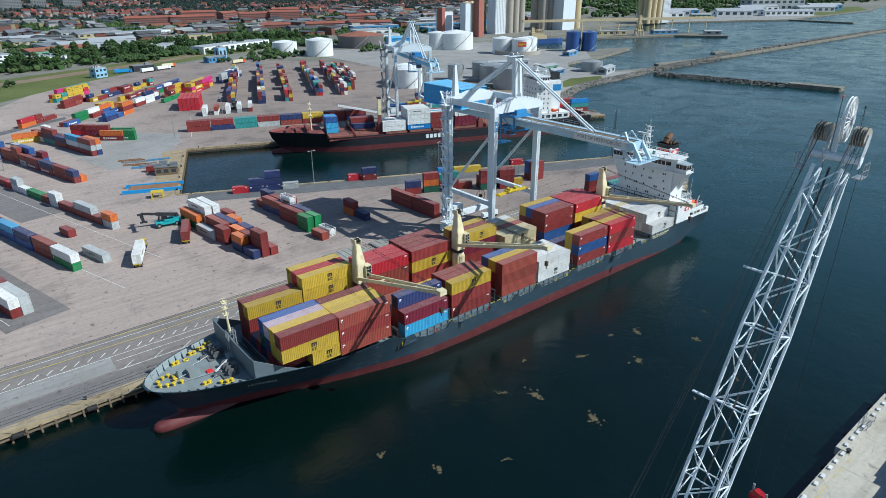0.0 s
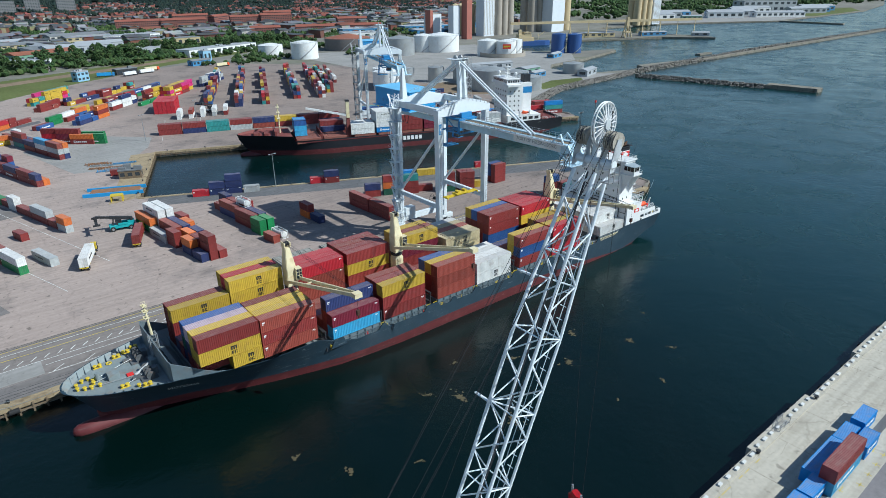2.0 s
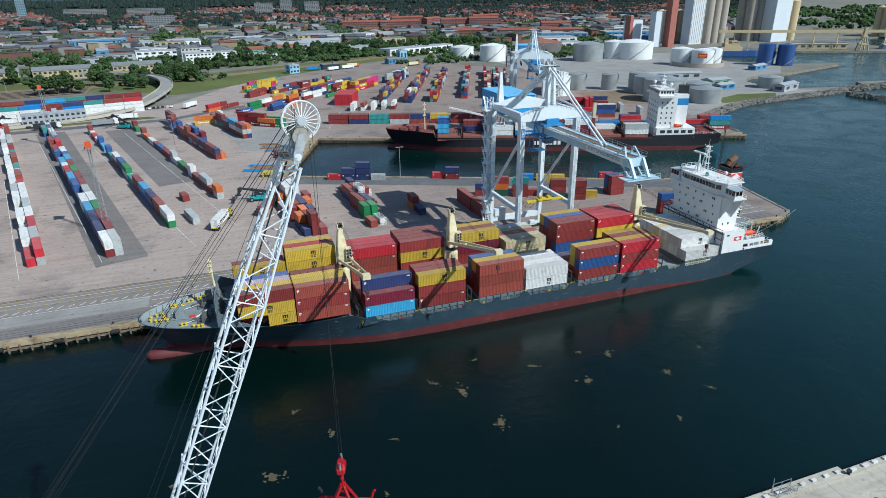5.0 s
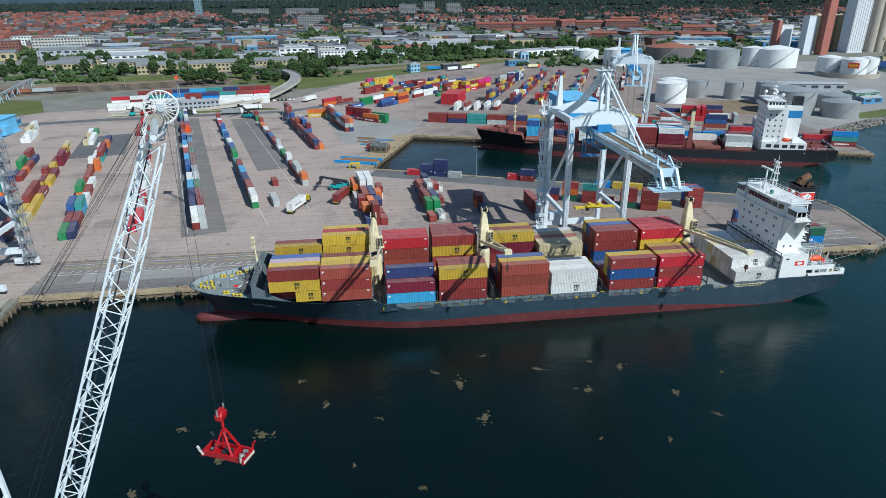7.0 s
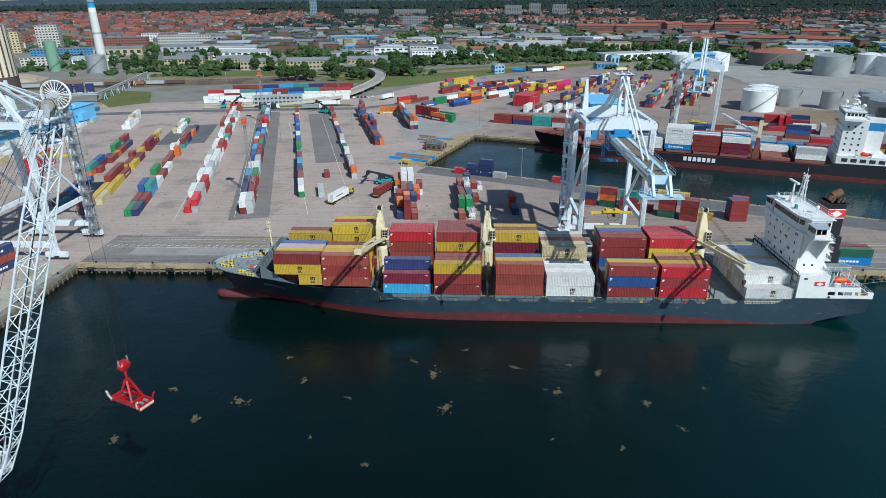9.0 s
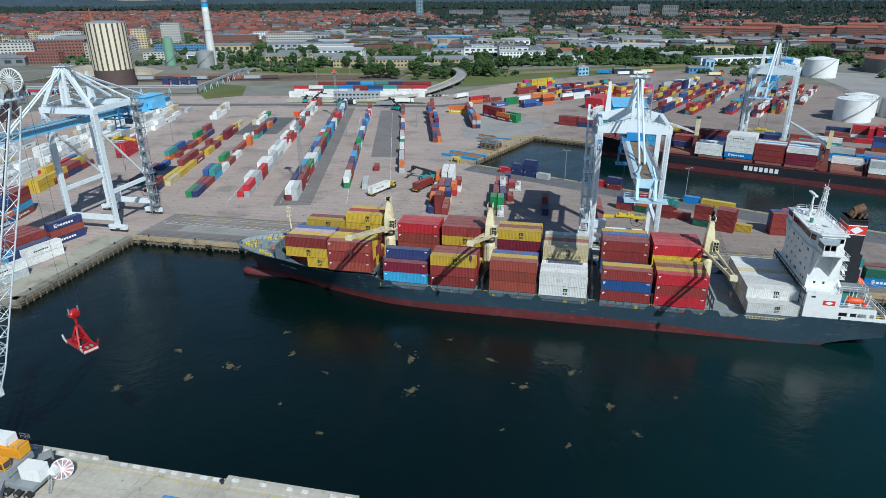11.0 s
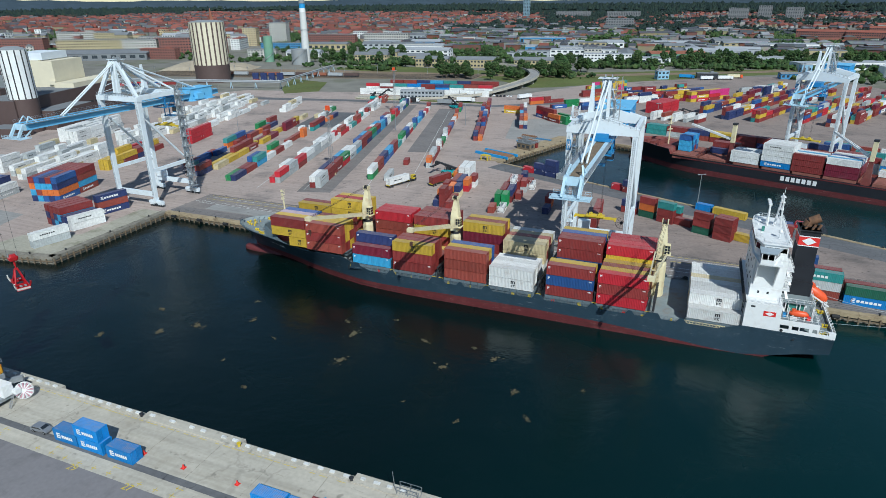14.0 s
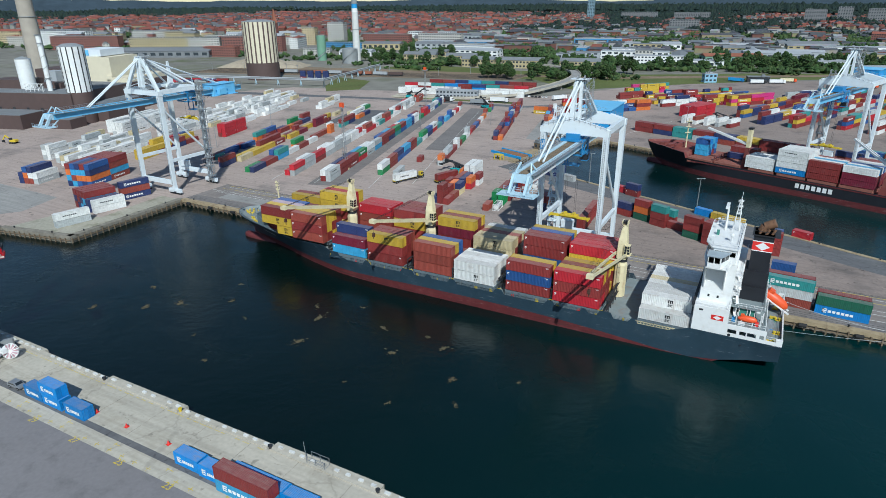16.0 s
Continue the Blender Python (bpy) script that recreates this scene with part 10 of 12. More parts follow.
part("outlet_hood", boxes_bm((-21, 54, 22, -16, 55.4, 24.5)), M_CREAM_CLAD, pst)
for k in range(5):
    part("window_band", boxes_bm((-0.5, 50 + k * 10.4, 8, -0.35, 58.5 + k * 10.4, 9.6)), M_DARK, pst)
for k in range(7):
    part("window", boxes_bm((-92 + k * 11, -8.15, 9, -90 + k * 11, -7.98, 10.5)), M_DARK, pst)
for dx, dy, sx, sy, h in ((-80, 10, 30, 16, 6), (-60, 38, 10, 10, 9), (-40, 14, 14, 8, 4), (-24, 24, 8, 8, 3), (-88, 60, 24, 30, 8), (-16, 10, 5, 5, 2)):
    part("roof_plant", boxes_bm((dx, dy, 20.2, dx + sx, dy + sy, 20.2 + h)), M_BROWN if sx > 12 else M_SHED, pst)
bm = bmesh.new()
for k in range(18):
    add_box(bm, -46 + k * 2.2, -7.4, 20.2, -45.95 + k * 2.2, -7.35, 21.3)
add_box(bm, -46, -7.42, 20.75, -8, -7.36, 20.8), add_box(bm, -46, -7.42, 21.25, -8, -7.36, 21.3)
part("roof_rail", bm, M_STEEL, pst)
bm = bmesh.new()
for z in (21.5, 25.5):
    add_beam(bm, (-40, -2, z), (-25, -2, z), 0.35)
for k in range(5):
    add_beam(bm, (-40 + k * 3.4, -2, 20.2), (-40 + k * 3.4, -2, 25.5), 0.3)
    add_beam(bm, (-40 + k * 3.4, -2, 21.5), (-36.6 + k * 3.4 if k < 4 else -26.4, -2, 25.5 if k < 4 else 21.5), 0.25)
part("chimney_brace", bm, M_WHITE, pst, "white lattice brace beside the steel chimney")


def striped_tank(x, y, r, h, base_h, label, shell_m=None, stripe_m=None):
    t = thing("accumulator_tank", label, "tank", "striped tanks", at=pose(x, y, 0))
    bm = bmesh.new()
    add_tube(bm, (0, 0, 0), (0, 0, base_h), r, 48)
    part("base", bm, M_BROWN, t)
    bm = bmesh.new()
    add_tube(bm, (0, 0, base_h), (0, 0, h), r, 48)
    part("shell", bm, shell_m or M_CREAM_CLAD, t)
    n = 22 if r > 10 else 14
    me = None
    for k in range(n):
        a = k * math.tau / n
        if me is None:
            b = boxes_bm((-0.12, -r * 0.045, base_h, 0.12, r * 0.045, h - 0.2))
            me = bpy.data.meshes.new("stripe")
            b.normal_update()
            b.to_mesh(me)
            b.free()
            me.materials.append(stripe_m or M_BROWN)
        st = new("stripe", me)
        st.parent = t
        st.matrix_basis = pose(math.cos(a) * r, math.sin(a) * r, 0, 0, 0, math.degrees(a))
    bm = bmesh.new()
    add_tube(bm, (0, 0, h), (0, 0, h + 1.6), r + 0.1, 48, r * 0.5)
    part("roof", bm, M_GREY, t)
    return t


striped_tank(-305, 462, 17, 57, 17, "large cream tank with brown vertical stripes")
striped_tank(-239, 217, 8, 50, 20.7, "tall white tank with dark vertical stripes", M_TANK, M_DARK)


def chimney(x, y, h, r0, r1, label, bands=None):
    """A tapered shaft in lengths of one paint each: bands are (share of the height, material) from the ground up."""
    t = thing("chimney", label, "chimney", "chimneys", at=pose(x, y, 0))
    z0 = 0.0
    for k, (f, m_) in enumerate(bands or ((0.9, M_SILO_GREY), (1.0, M_SILO_GREY))):
        bm = bmesh.new()
        add_tube(bm, (0, 0, z0), (0, 0, f * h), r0 + (r1 - r0) * z0 / h, 28, r0 + (r1 - r0) * f)
        part("shaft" if k == 0 else "painted_band", bm, m_, t)
        z0 = f * h
    for z in (h * 0.5, h * 0.9, h - 0.5):
        rr = r0 + (r1 - r0) * z / h
        bm = bmesh.new()
        add_tube(bm, (0, 0, z), (0, 0, z + 0.5), rr + 0.6, 28)
        part("platform", bm, M_GREY, t)
    return t


M_CHIM = mat("chimney_concrete", (0.58, 0.58, 0.56), 0.85, var=0.1, fine=0.3, coarse=0.05)
chimney(-405, 289, 130, 8.0, 5.2, "tall pale concrete chimney of the power station")
chimney(-331, 668, 80, 5.2, 3.6, "tall pale chimney with a blue and white top", ((0.77, M_CHIM), (0.83, M_WHITE), (0.90, M_HOUSE_BLUE), (1.0, M_GREY)))
sc = chimney(-263.5, 212, 57, 1.7, 1.6, "white steel chimney with a spiral strake", ((0.9, M_TANK), (1.0, M_WHITE)))
bm = bmesh.new()
for k in range(90):
    z0, z1 = 22 + k * 0.38, 22 + (k + 1) * 0.38
    a0, a1 = k * 0.33, (k + 1) * 0.33
    add_beam(bm, (1.78 * math.cos(a0), 1.78 * math.sin(a0), z0), (1.78 * math.cos(a1), 1.78 * math.sin(a1), z1), 0.14, 0.2)
part("strake", bm, M_TANK_GREY, sc, "grey spiral strake")
vs_ = thing("filter_vessel", "white steel filter vessel on the power station roof", "vessel", at=pose(-292, 214, 20.25))
bm = bmesh.new()
add_tube(bm, (0, 0, 0), (0, 0, 20), 5, 24)
part("shell", bm, M_TANK, vs_)
bm = bmesh.new()
add_tube(bm, (0, 0, 20), (0, 0, 21.5), 5.1, 24, 1.0)
part("roof", bm, M_TANK_GREY, vs_)
tank(-380, 655, 6, 32, M_GREEN_CLAD, None, "green steel silo near the chimney")
tank(-322, 640, 10, 18, M_TANK_GREY, None, "grey grain bins beside the chimney")

# ---- town, woods, roads ----
sheet("pavement_road", [(-300, 352), (-110, 392), (10, 404), (60, 440), (60, 448), (8, 413), (-110, 402), (-300, 366)], 0.03, M_ASPHALT_DARK, "asphalt harbour road behind the yard", "road")
sheet("grass_1", [(-240, 505), (-190, 492), (-163, 434), (-184, 412), (-207, 440), (-222, 470)], 0.03, M_GRASS, "rough grass beside the pipe bridge", "grass")
sheet("grass_2", [(-40, 570), (10, 520), (30, 530), (100, 600), (210, 690), (330, 760), (320, 800), (150, 720), (40, 660), (-40, 640), (-240, 660), (-250, 600), (-100, 585)], 0.03, M_GRASS, "broad strip of rough grass along the railway", "grass")
sheet("grass_3", [(-110, 407), (4, 418), (-4, 426), (-110, 413)], 0.035, M_GRASS, "narrow grass verge by the ramp", "grass")
sheet("earth_tankfarm", [(300, 360), (336, 330), (350, 380), (350, 400), (310, 400)], 0.03, M_EARTH, "bare brown earth among the tanks", "ground")
sheet("pavement_tankfarm", [(330, 290), (400, 322), (500, 336), (470, 355), (480, 400), (505, 421), (553, 430), (604, 478), (580, 528), (596, 638), (350, 700), (345, 560), (334, 430)], 0.01, M_ASPHALT_NEW, "pale gravelled ground of the tank farm")
sheet("grass_4", [(380, 318), (440, 328), (452, 340), (420, 346), (392, 336)], 0.04, M_GRASS, "patch of grass by the rocky shore", "grass")
# railway bed
sheet("rail_bed", [(-400, 520), (-100, 580), (40, 620), (220, 720), (420, 880), (414, 890), (210, 734), (30, 636), (-100, 596), (-400, 534)], 0.05, M_EARTH, "brown gravel railway bed", "railway")
# curved access ramp
RAMP = [(-112, 413, 0.4), (-75, 420, 0.8), (-35, 434, 1.6), (-14, 458, 2.8), (-2, 495, 4.4), (4, 535, 5.6), (0, 575, 6.4), (-16, 610, 7.0), (-40, 636, 7.2), (-75, 652, 7.2)]
bm = bmesh.new()
bm2 = bmesh.new()
prev = None
pts = [Vector(p) for p in RAMP]
fine = []
for i in range(len(pts) - 1):
    for k in range(4):
        t = k / 4
        p0, p1, p2, p3 = pts[max(i - 1, 0)], pts[i], pts[i + 1], pts[min(i + 2, len(pts) - 1)]
        fine.append(0.5 * ((2 * p1) + (p2 - p0) * t + (2 * p0 - 5 * p1 + 4 * p2 - p3) * t * t + (3 * p1 - p0 - 3 * p2 + p3) * t ** 3))
fine.append(pts[-1])
rows = []
for i, p in enumerate(fine):
    d = (fine[min(i + 1, len(fine) - 1)] - fine[max(i - 1, 0)]).normalized()
    s = Vector((-d.y, d.x, 0)).normalized()
    rows.append([p + s * 4.8, p - s * 4.8])
for (a, b), (c, d) in zip(rows, rows[1:]):
    add_q = [bm.verts.new(v) for v in (b, d, c, a)]
    bm.faces.new(add_q)
    low = Vector((0, 0, -1.0))
    for e, f in ((a, c), (d, b)):
        bm2.faces.new([bm2.verts.new(v) for v in (e + Vector((0, 0, 1.0)), f + Vector((0, 0, 1.0)), f + low, e + low)])
ramp = thing("access_ramp", "curved concrete access ramp with parapets", "ramp", kind="structure")
part("deck", bm, M_ASPHALT_NEW, ramp)
par = part("parapet", bm2, M_CONCRETE, ramp)
par.modifiers.new("thickness", "SOLIDIFY").thickness = 0.35
for i in range(6, len(fine) - 1, 3):
    p = fine[i]
    if p.z > 2:
        part("pier", boxes_bm((p.x - 2.6, p.y - 0.7, 0, p.x + 2.6, p.y + 0.7, p.z - 0.05)), M_CONCRETE, ramp)
# site offices
building(-59, 430, 12, 36, 8, 6, M_FLAT_PALE, M_FLAT_PALE, "two-storey white modular site offices", 2, 0, name="office", bay=3)
# pipe bridge on trestles
pb = thing("pipe_bridge", "pale steel pipe bridge on trestles beside the road", "pipe bridge")
bm = bmesh.new()
for dz in (0, 1.2):
    add_tube(bm, (-420, 388, 6 + dz), (-205, 436, 6 + dz), 0.6, 10)
    add_tube(bm, (-205, 436, 6 + dz), (-236, 580, 6 + dz), 0.6, 10)
part("pipe", bm, M_FLAT_PALE, pb)
for k in range(10):
    t = k / 9
    p = Vector((-420, 388, 0)).lerp(Vector((-205, 436, 0)), t)
    q = Vector((-205, 436, 0)).lerp(Vector((-236, 580, 0)), t)
    for c in (p, q):
        bm = bmesh.new()
        add_beam(bm, (c.x - 1.2, c.y, 0), (c.x, c.y, 6), 0.4)
        add_beam(bm, (c.x + 1.2, c.y, 0), (c.x, c.y, 6), 0.4)
        part("trestle", bm, M_BOOM_BLUE, pb)
pile = solid("sand_heap", bmesh.new(), M_SAND, "long heap of pale sand", "sand heap", at=pose(-395, 560, 0, 0, 0, 20))
bm = bmesh.new()
bmesh.ops.create_grid(bm, x_segments=30, y_segments=16, size=1)
for v in bm.verts:
    x, y = v.co.x, v.co.y
    h = max(0.0, (1 - x * x) * (1 - y * y)) ** 0.7
    v.co = Vector((x * 55, y * 22, 11 * h * (0.8 + 0.4 * noise.noise((x * 3, y * 3, 0)))))
bm.to_mesh(pile.data)
bm.free()
pile.data.materials.clear()
pile.data.materials.append(M_SAND)
# navy stacks by the pipe bridge, boxes by the power station
for k in range(4):
    stack(-262 + k * 8, 474 + k * 2.5, 0, 15, 20, ("RNN", "NNN", "NNN", "NNN")[k], 1, "w")
rg = random.Random(77)
for k in range(16):
    stack(-420 + (k % 8) * 13, 380 + (k // 8) * 12 + (k % 8) * 5, 0, 22, 40, "".join(rg.choice("RrNgBW") for _ in range(rg.choice((1, 2)))), 0)

# railway tracks, masts and wagons behind the harbour road
sheet("pavement_railyard", [(-430, 470), (-250, 510), (-60, 560), (-60, 612), (-250, 590), (-430, 560)], 0.04, M_EARTH, "gravel railway yard behind the road", "railway")
bm = bmesh.new()
for k in range(12):
    o = k // 2 * 8.0 + (k % 2) * 1.5
    add_beam(bm, (-430, 476 + o, 0.15), (-62, 562 + o * 0.95, 0.15), 0.18, 0.22)
solid("rail_tracks", bm, M_DARK, "steel rails of the railway yard", "rail tracks", kind="structure")


def catenary_mast(x, y):
    t = thing("catenary_mast", "pale steel catenary mast beside the tracks", "mast", "catenary masts", at=pose(x, y, 0, 0, 0, 13))
    bm = bmesh.new()
    add_beam(bm, (0, 0, 0), (0, 0, 8.5), 0.3)
    part("post", bm, M_STEEL, t)
    part("arm", boxes_bm((-0.08, -4.5, 7.6, 0.08, 0, 7.8)), M_STEEL, t)
    return t


cm = catenary_mast(-420, 498)
for k in range(1, 14):
    copy_thing(cm, pose(-420 + k * 27, 498 + k * 6.6 + (k % 2) * 18, 0, 0, 0, 13))


def rail_wagon(x, y, m, label):
    t = thing("rail_wagon", label, "rail wagon", "rail wagons", at=pose(x, y, 0, 0, 0, 13.2))
    part("body", boxes_bm((-8, -1.4, 1.2, 8, 1.4, 4.0)), m, t)
    part("underframe", boxes_bm((-8.4, -1.0, 0.7, 8.4, 1.0, 1.2)), M_DARK, t)
    for xx in (-6, -4.2, 4.2, 6):
        bm = bmesh.new()
        add_tube(bm, (xx, -0.9, 0.72), (xx, 0.9, 0.72), 0.46, 12)
        part("wheelset", bm, M_DARK, t)


for k in range(9):
    rail_wagon(-330 + k * 17.4, 509.5 + k * 4.06, (M_RUSTROOF, M_SHED, M_BROWN)[k % 3], ("rust-red covered rail wagon", "grey covered rail wagon", "dark brown rail wagon")[k % 3])
# excavator, shed and spoil beside the power station
spoil = thing("excavator", "yellow crawler excavator beside a spoil heap", "excavator", at=pose(-213, 154, 0, 0, 0, 200))
for s in (-1, 1):
    bm = boxes_bm((-2.2, s * 1.2 - 0.35, 0, 2.2, s * 1.2 + 0.35, 0.9))
    bmesh.ops.bevel(bm, geom=bm.edges[:], offset=0.25, segments=2, affect="EDGES")
    part("track", bm, M_DARK, spoil)
bm = boxes_bm((-2.6, -1.4, 1.0, 1.4, 1.4, 2.3))
bmesh.ops.bevel(bm, geom=bm.edges[:], offset=0.15, segments=2, affect="EDGES")
part("body", bm, M_YELLOW, spoil)
part("cab", boxes_bm((0.0, 0.2, 2.3, 1.5, 1.4, 3.4)), M_GLASS_DARK, spoil)
bm = bmesh.new()
add_beam(bm, (1.2, 0, 1.8), (4.4, 0, 4.6), 0.5, 0.6)
add_beam(bm, (4.4, 0, 4.6), (6.6, 0, 2.0), 0.4, 0.5)
part("digging_arm", bm, M_YELLOW, spoil)
part("bucket", boxes_bm((6.0, -0.6, 0.6, 7.0, 0.6, 1.8)), M_DARK, spoil)
M_GATE_BLUE = mat("gate_pale_blue", (0.24, 0.42, 0.56), 0.6, var=0.08, fine=0.3, coarse=0.05)

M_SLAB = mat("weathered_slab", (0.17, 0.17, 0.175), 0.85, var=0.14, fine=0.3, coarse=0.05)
M_GLASSY = mat("blue_glass_cladding", (0.16, 0.24, 0.29), 0.3, var=0.1, fine=0.1, coarse=0.03)
# named buildings of the middle distance
B = building
B(42, 778, 12, 58, 14, 11, M_WHITE, M_FLAT_PALE, "long white three-storey office building", 3, 0, bay=4)
B(18, 810, 12, 22, 30, 15, M_RENDER, M_FLAT, "grey four-storey office block", 4, 0, bay=4)
B(120, 838, 22, 70, 26, 9, M_GREEN_CLAD, M_RUSTROOF, "green-walled hall with a rust-red roof", 1, 3, bay=10)
for x, y, sx in ((-250, 700, 44), (-190, 702, 40), (-150, 668, 40), (-95, 676, 50), (-30, 690, 46)):
    B(x, y, rg.uniform(-4, 14), sx, 13, 9, M_BRICK_Y, M_FLAT, "yellow-brick two-storey works building", 2, 3.5, bay=4)
for k in range(46):
    x, y = rg.uniform(-420, 330), rg.uniform(735, 1150)
    if 100 < x < 420 and y < 900:
        continue
    wm, rm = rg.choice(((M_SHED, M_FLAT_PALE), (M_RENDER, M_FLAT), (M_WHITE, M_FLAT_PALE), (M_BRICK_Y, M_FLAT), (M_SHED, M_FLAT), (M_SHED_BLUE, M_FLAT_PALE)))
    B(x, y, rg.choice((8, 12, 98, 16)), rg.uniform(35, 90), rg.uniform(14, 34), rg.uniform(6, 11), wm, rm, rg.choice(("low industrial hall with a flat grey roof", "long warehouse with a pale flat roof")), 1 + (rg.random() < 0.3), 0 if rg.random() < 0.6 else 3, name="warehouse", group="warehouses", bay=8)
for x, y, a, sx, h in ((345, 1290, -10, 80, 17), (420, 1270, -14, 80, 17), (500, 1300, 40, 60, 20), (540, 1250, -12, 70, 19), (590, 1230, -16, 60, 21), (640, 1330, -10, 60, 22), (470, 1380, -8, 70, 20), (560, 1010, -20, 70, 10), (640, 980, -24, 60, 10), (480, 1040, -18, 50, 10), (700, 1120, -16, 60, 14)):
    B(x, y, a, sx, 14, h, M_BRICK_R, M_ROOF_RED, "red-brick apartment block with a tiled roof", max(3, int(h / 3)), 3.5, name="apartment_building", group="apartment blocks", bay=3.4)
for x, y, a, sx, sy, h in ((-520, 2500, 10, 26, 26, 62), (-330, 2480, 5, 130, 14, 26), (-140, 2450, 5, 120, 14, 26), (240, 2300, 0, 60, 14, 40), (320, 2340, 0, 40, 14, 46), (400, 2280, 0, 50, 14, 42), (-60, 1700, 10, 70, 16, 24)):
    B(x, y, a, sx, sy, h * (1.25 if x == -520 else 1.0), M_GLASSY if x == -520 else M_SLAB, M_FLAT, "grey distant apartment slab above the trees", max(4, int(h / 4)), 0, name="apartment_building", group="apartment blocks", bay=6)
for x, y, a, sx, sy, h, wm in ((-735, 690, 28, 110, 18, 20, M_BRICK_Y), (-880, 650, 24, 120, 18, 22, M_BRICK_R), (-640, 690, 28, 50, 16, 22, M_RENDER), (-590, 720, 28, 60, 18, 24, M_BRICK_R), (-1010, 690, 20, 110, 20, 26, M_WHITE), (-560, 930, 20, 30, 24, 38, M_RENDER), (-600, 900, 20, 24, 20, 30, M_SILO_BEIGE), (-470, 960, 12, 90, 16, 18, M_BRICK_R), (-370, 980, 12, 80, 16, 20, M_RENDER), (-420, 1040, 12, 90, 18, 20, M_WHITE), (-700, 790, 24, 70, 16, 20, M_RENDER),
                               (-820, 800, 24, 60, 16, 24, M_BRICK_Y), (-930, 830, 24, 90, 18, 22, M_RENDER), (-1150, 760, 20, 100, 20, 24, M_SHED), (-520, 700, 30, 26, 20, 22, M_SILO_GREY), (-440, 720, 24, 40, 14, 10, M_RENDER), (-470, 850, 14, 120, 14, 10, M_SHED_BLUE)):
    B(x, y, a, sx, sy, h, wm, M_FLAT, "large town block with rows of windows", max(3, int(h / 3.6)), 0, name="town_block", group="town blocks", bay=4.2)
rq = random.Random(64)
for k in range(46):
    x, y = rq.uniform(-1250, -505), rq.uniform(640, 1010)
    if x > -0.28 * y - 330:
        continue
    h = rq.choice((10, 14, 17, 20, 24))
    B(x, y, rq.choice((12, 24, 28, 114)), rq.uniform(22, 60), rq.uniform(11, 16), h, rq.choice((M_RENDER, M_BRICK_R, M_BRICK_Y, M_WHITE, M_SILO_BEIGE, M_RENDER)), rq.choice((M_ROOF_RED, M_FLAT, M_ROOF_RED, M_FLAT_PALE)), "town block with rows of windows and a tiled or flat roof", max(3, int(h / 3.4)), rq.choice((0, 3.5, 4)), name="town_block", group="town blocks", bay=3.6)
B(-640, 610, 28, 150, 50, 9, M_FLAT, M_FLAT, "broad dark-roofed engine shed", 1, 4, name="warehouse", bay=12)
B(118, 626, 30, 12, 7, 8, M_GATE_BLUE, M_FLAT_PALE, "small pale blue gate building", 2, 0, bay=4)
B(238, 670, 16, 22, 9, 5, M_SHED_BLUE, M_FLAT, "low blue gate office", 1, 1.5, bay=4)
B(252, 690, 16, 10, 8, 12, M_GATE_BLUE, M_FLAT_PALE, "tall pale blue gate block", 1, 0, bay=4)
B(160, 648, 12, 20, 8, 5, M_DARK, M_FLAT, "dark canopy of the lorry gate", 1, 0, bay=6)
B(300, 780, 24, 110, 22, 8, M_WHITE, M_FLAT_PALE, "long white warehouse behind trees", 1, 0, name="warehouse", bay=10)
B(235, 830, 30, 60, 22, 8, M_SHED, M_FLAT_PALE, "grey warehouse behind trees", 1, 0, name="warehouse", bay=10)
for k in range(14):
    x, y = 500 + k * 45 + rg.uniform(-10, 10), 760 + (k % 4) * 60 + k * 18
    B(x, y, -14, rg.uniform(50, 90), rg.uniform(20, 40), rg.uniform(7, 11), rg.choice((M_SHED, M_WHITE, M_SHED_BLUE)), M_FLAT_PALE, "long pale warehouse near the inner harbour", 1, 0, name="warehouse", group="warehouses", bay=12)
for k in range(9):
    x, y = 1250 + k * 78, 800 - k * 20 + (k % 3) * 40
    B(x, y, -30, rg.uniform(60, 100), 30, rg.uniform(9, 13), rg.choice((M_WHITE, M_SHED, M_SHED_BLUE)), M_FLAT_PALE, "large pale hall on the far shore", 1, 4, name="warehouse", group="warehouses", bay=14)
B(1517, 655, -37, 110, 30, 10, M_WHITE, M_FLAT_PALE, "long white harbour hall on the far shore", 1, 3, name="warehouse", bay=12)
B(1408, 722, -45, 75, 34, 12, M_WHITE, M_FLAT_PALE, "white curved-roof hall on the far shore", 1, 5, name="warehouse", bay=14)
B(1290, 730, -45, 40, 18, 8, M_GREEN_CLAD, M_FLAT_PALE, "pale green hall on the far shore", 1, 2, name="warehouse", bay=10)
B(1760, 800, -30, 150, 50, 26, M_SHED, M_FLAT, "tall grey works building on the far shore", 2, 0, name="warehouse", bay=16)
B(1920, 850, -30, 60, 40, 50, M_RENDER, M_FLAT_PALE, "tall pale works tower on the far shore", 5, 0, name="warehouse", bay=10)
sheet("grass_5", [(1592, 606), (1930, 630), (2120, 720), (1700, 770), (1600, 690)], 0.03, M_GRASS, "green slope along the far shore", "grass")
sheet("pavement_far_quay", [(1142, 709), (1268, 650), (1378, 590), (1555, 606), (1590, 690), (1300, 840), (1150, 800)], 0.02, M_ASPHALT_NEW, "paved quay on the far shore")
ch = thing("church", "red-brick church with a tall spire among the roofs", "church", at=pose(-760, 960, 0, 0, 0, 20))
part("nave", boxes_bm((-22, -8, 0, 12, 8, 16)), M_BRICK_R, ch)
part("tower", boxes_bm((12, -5, 0, 22, 5, 34)), M_BRICK_R, ch)
bm = bmesh.new()
add_tube(bm, (17, 0, 34), (17, 0, 62), 6.4, 4, 0.2)
part("spire", bm, M_RUSTROOF, ch)


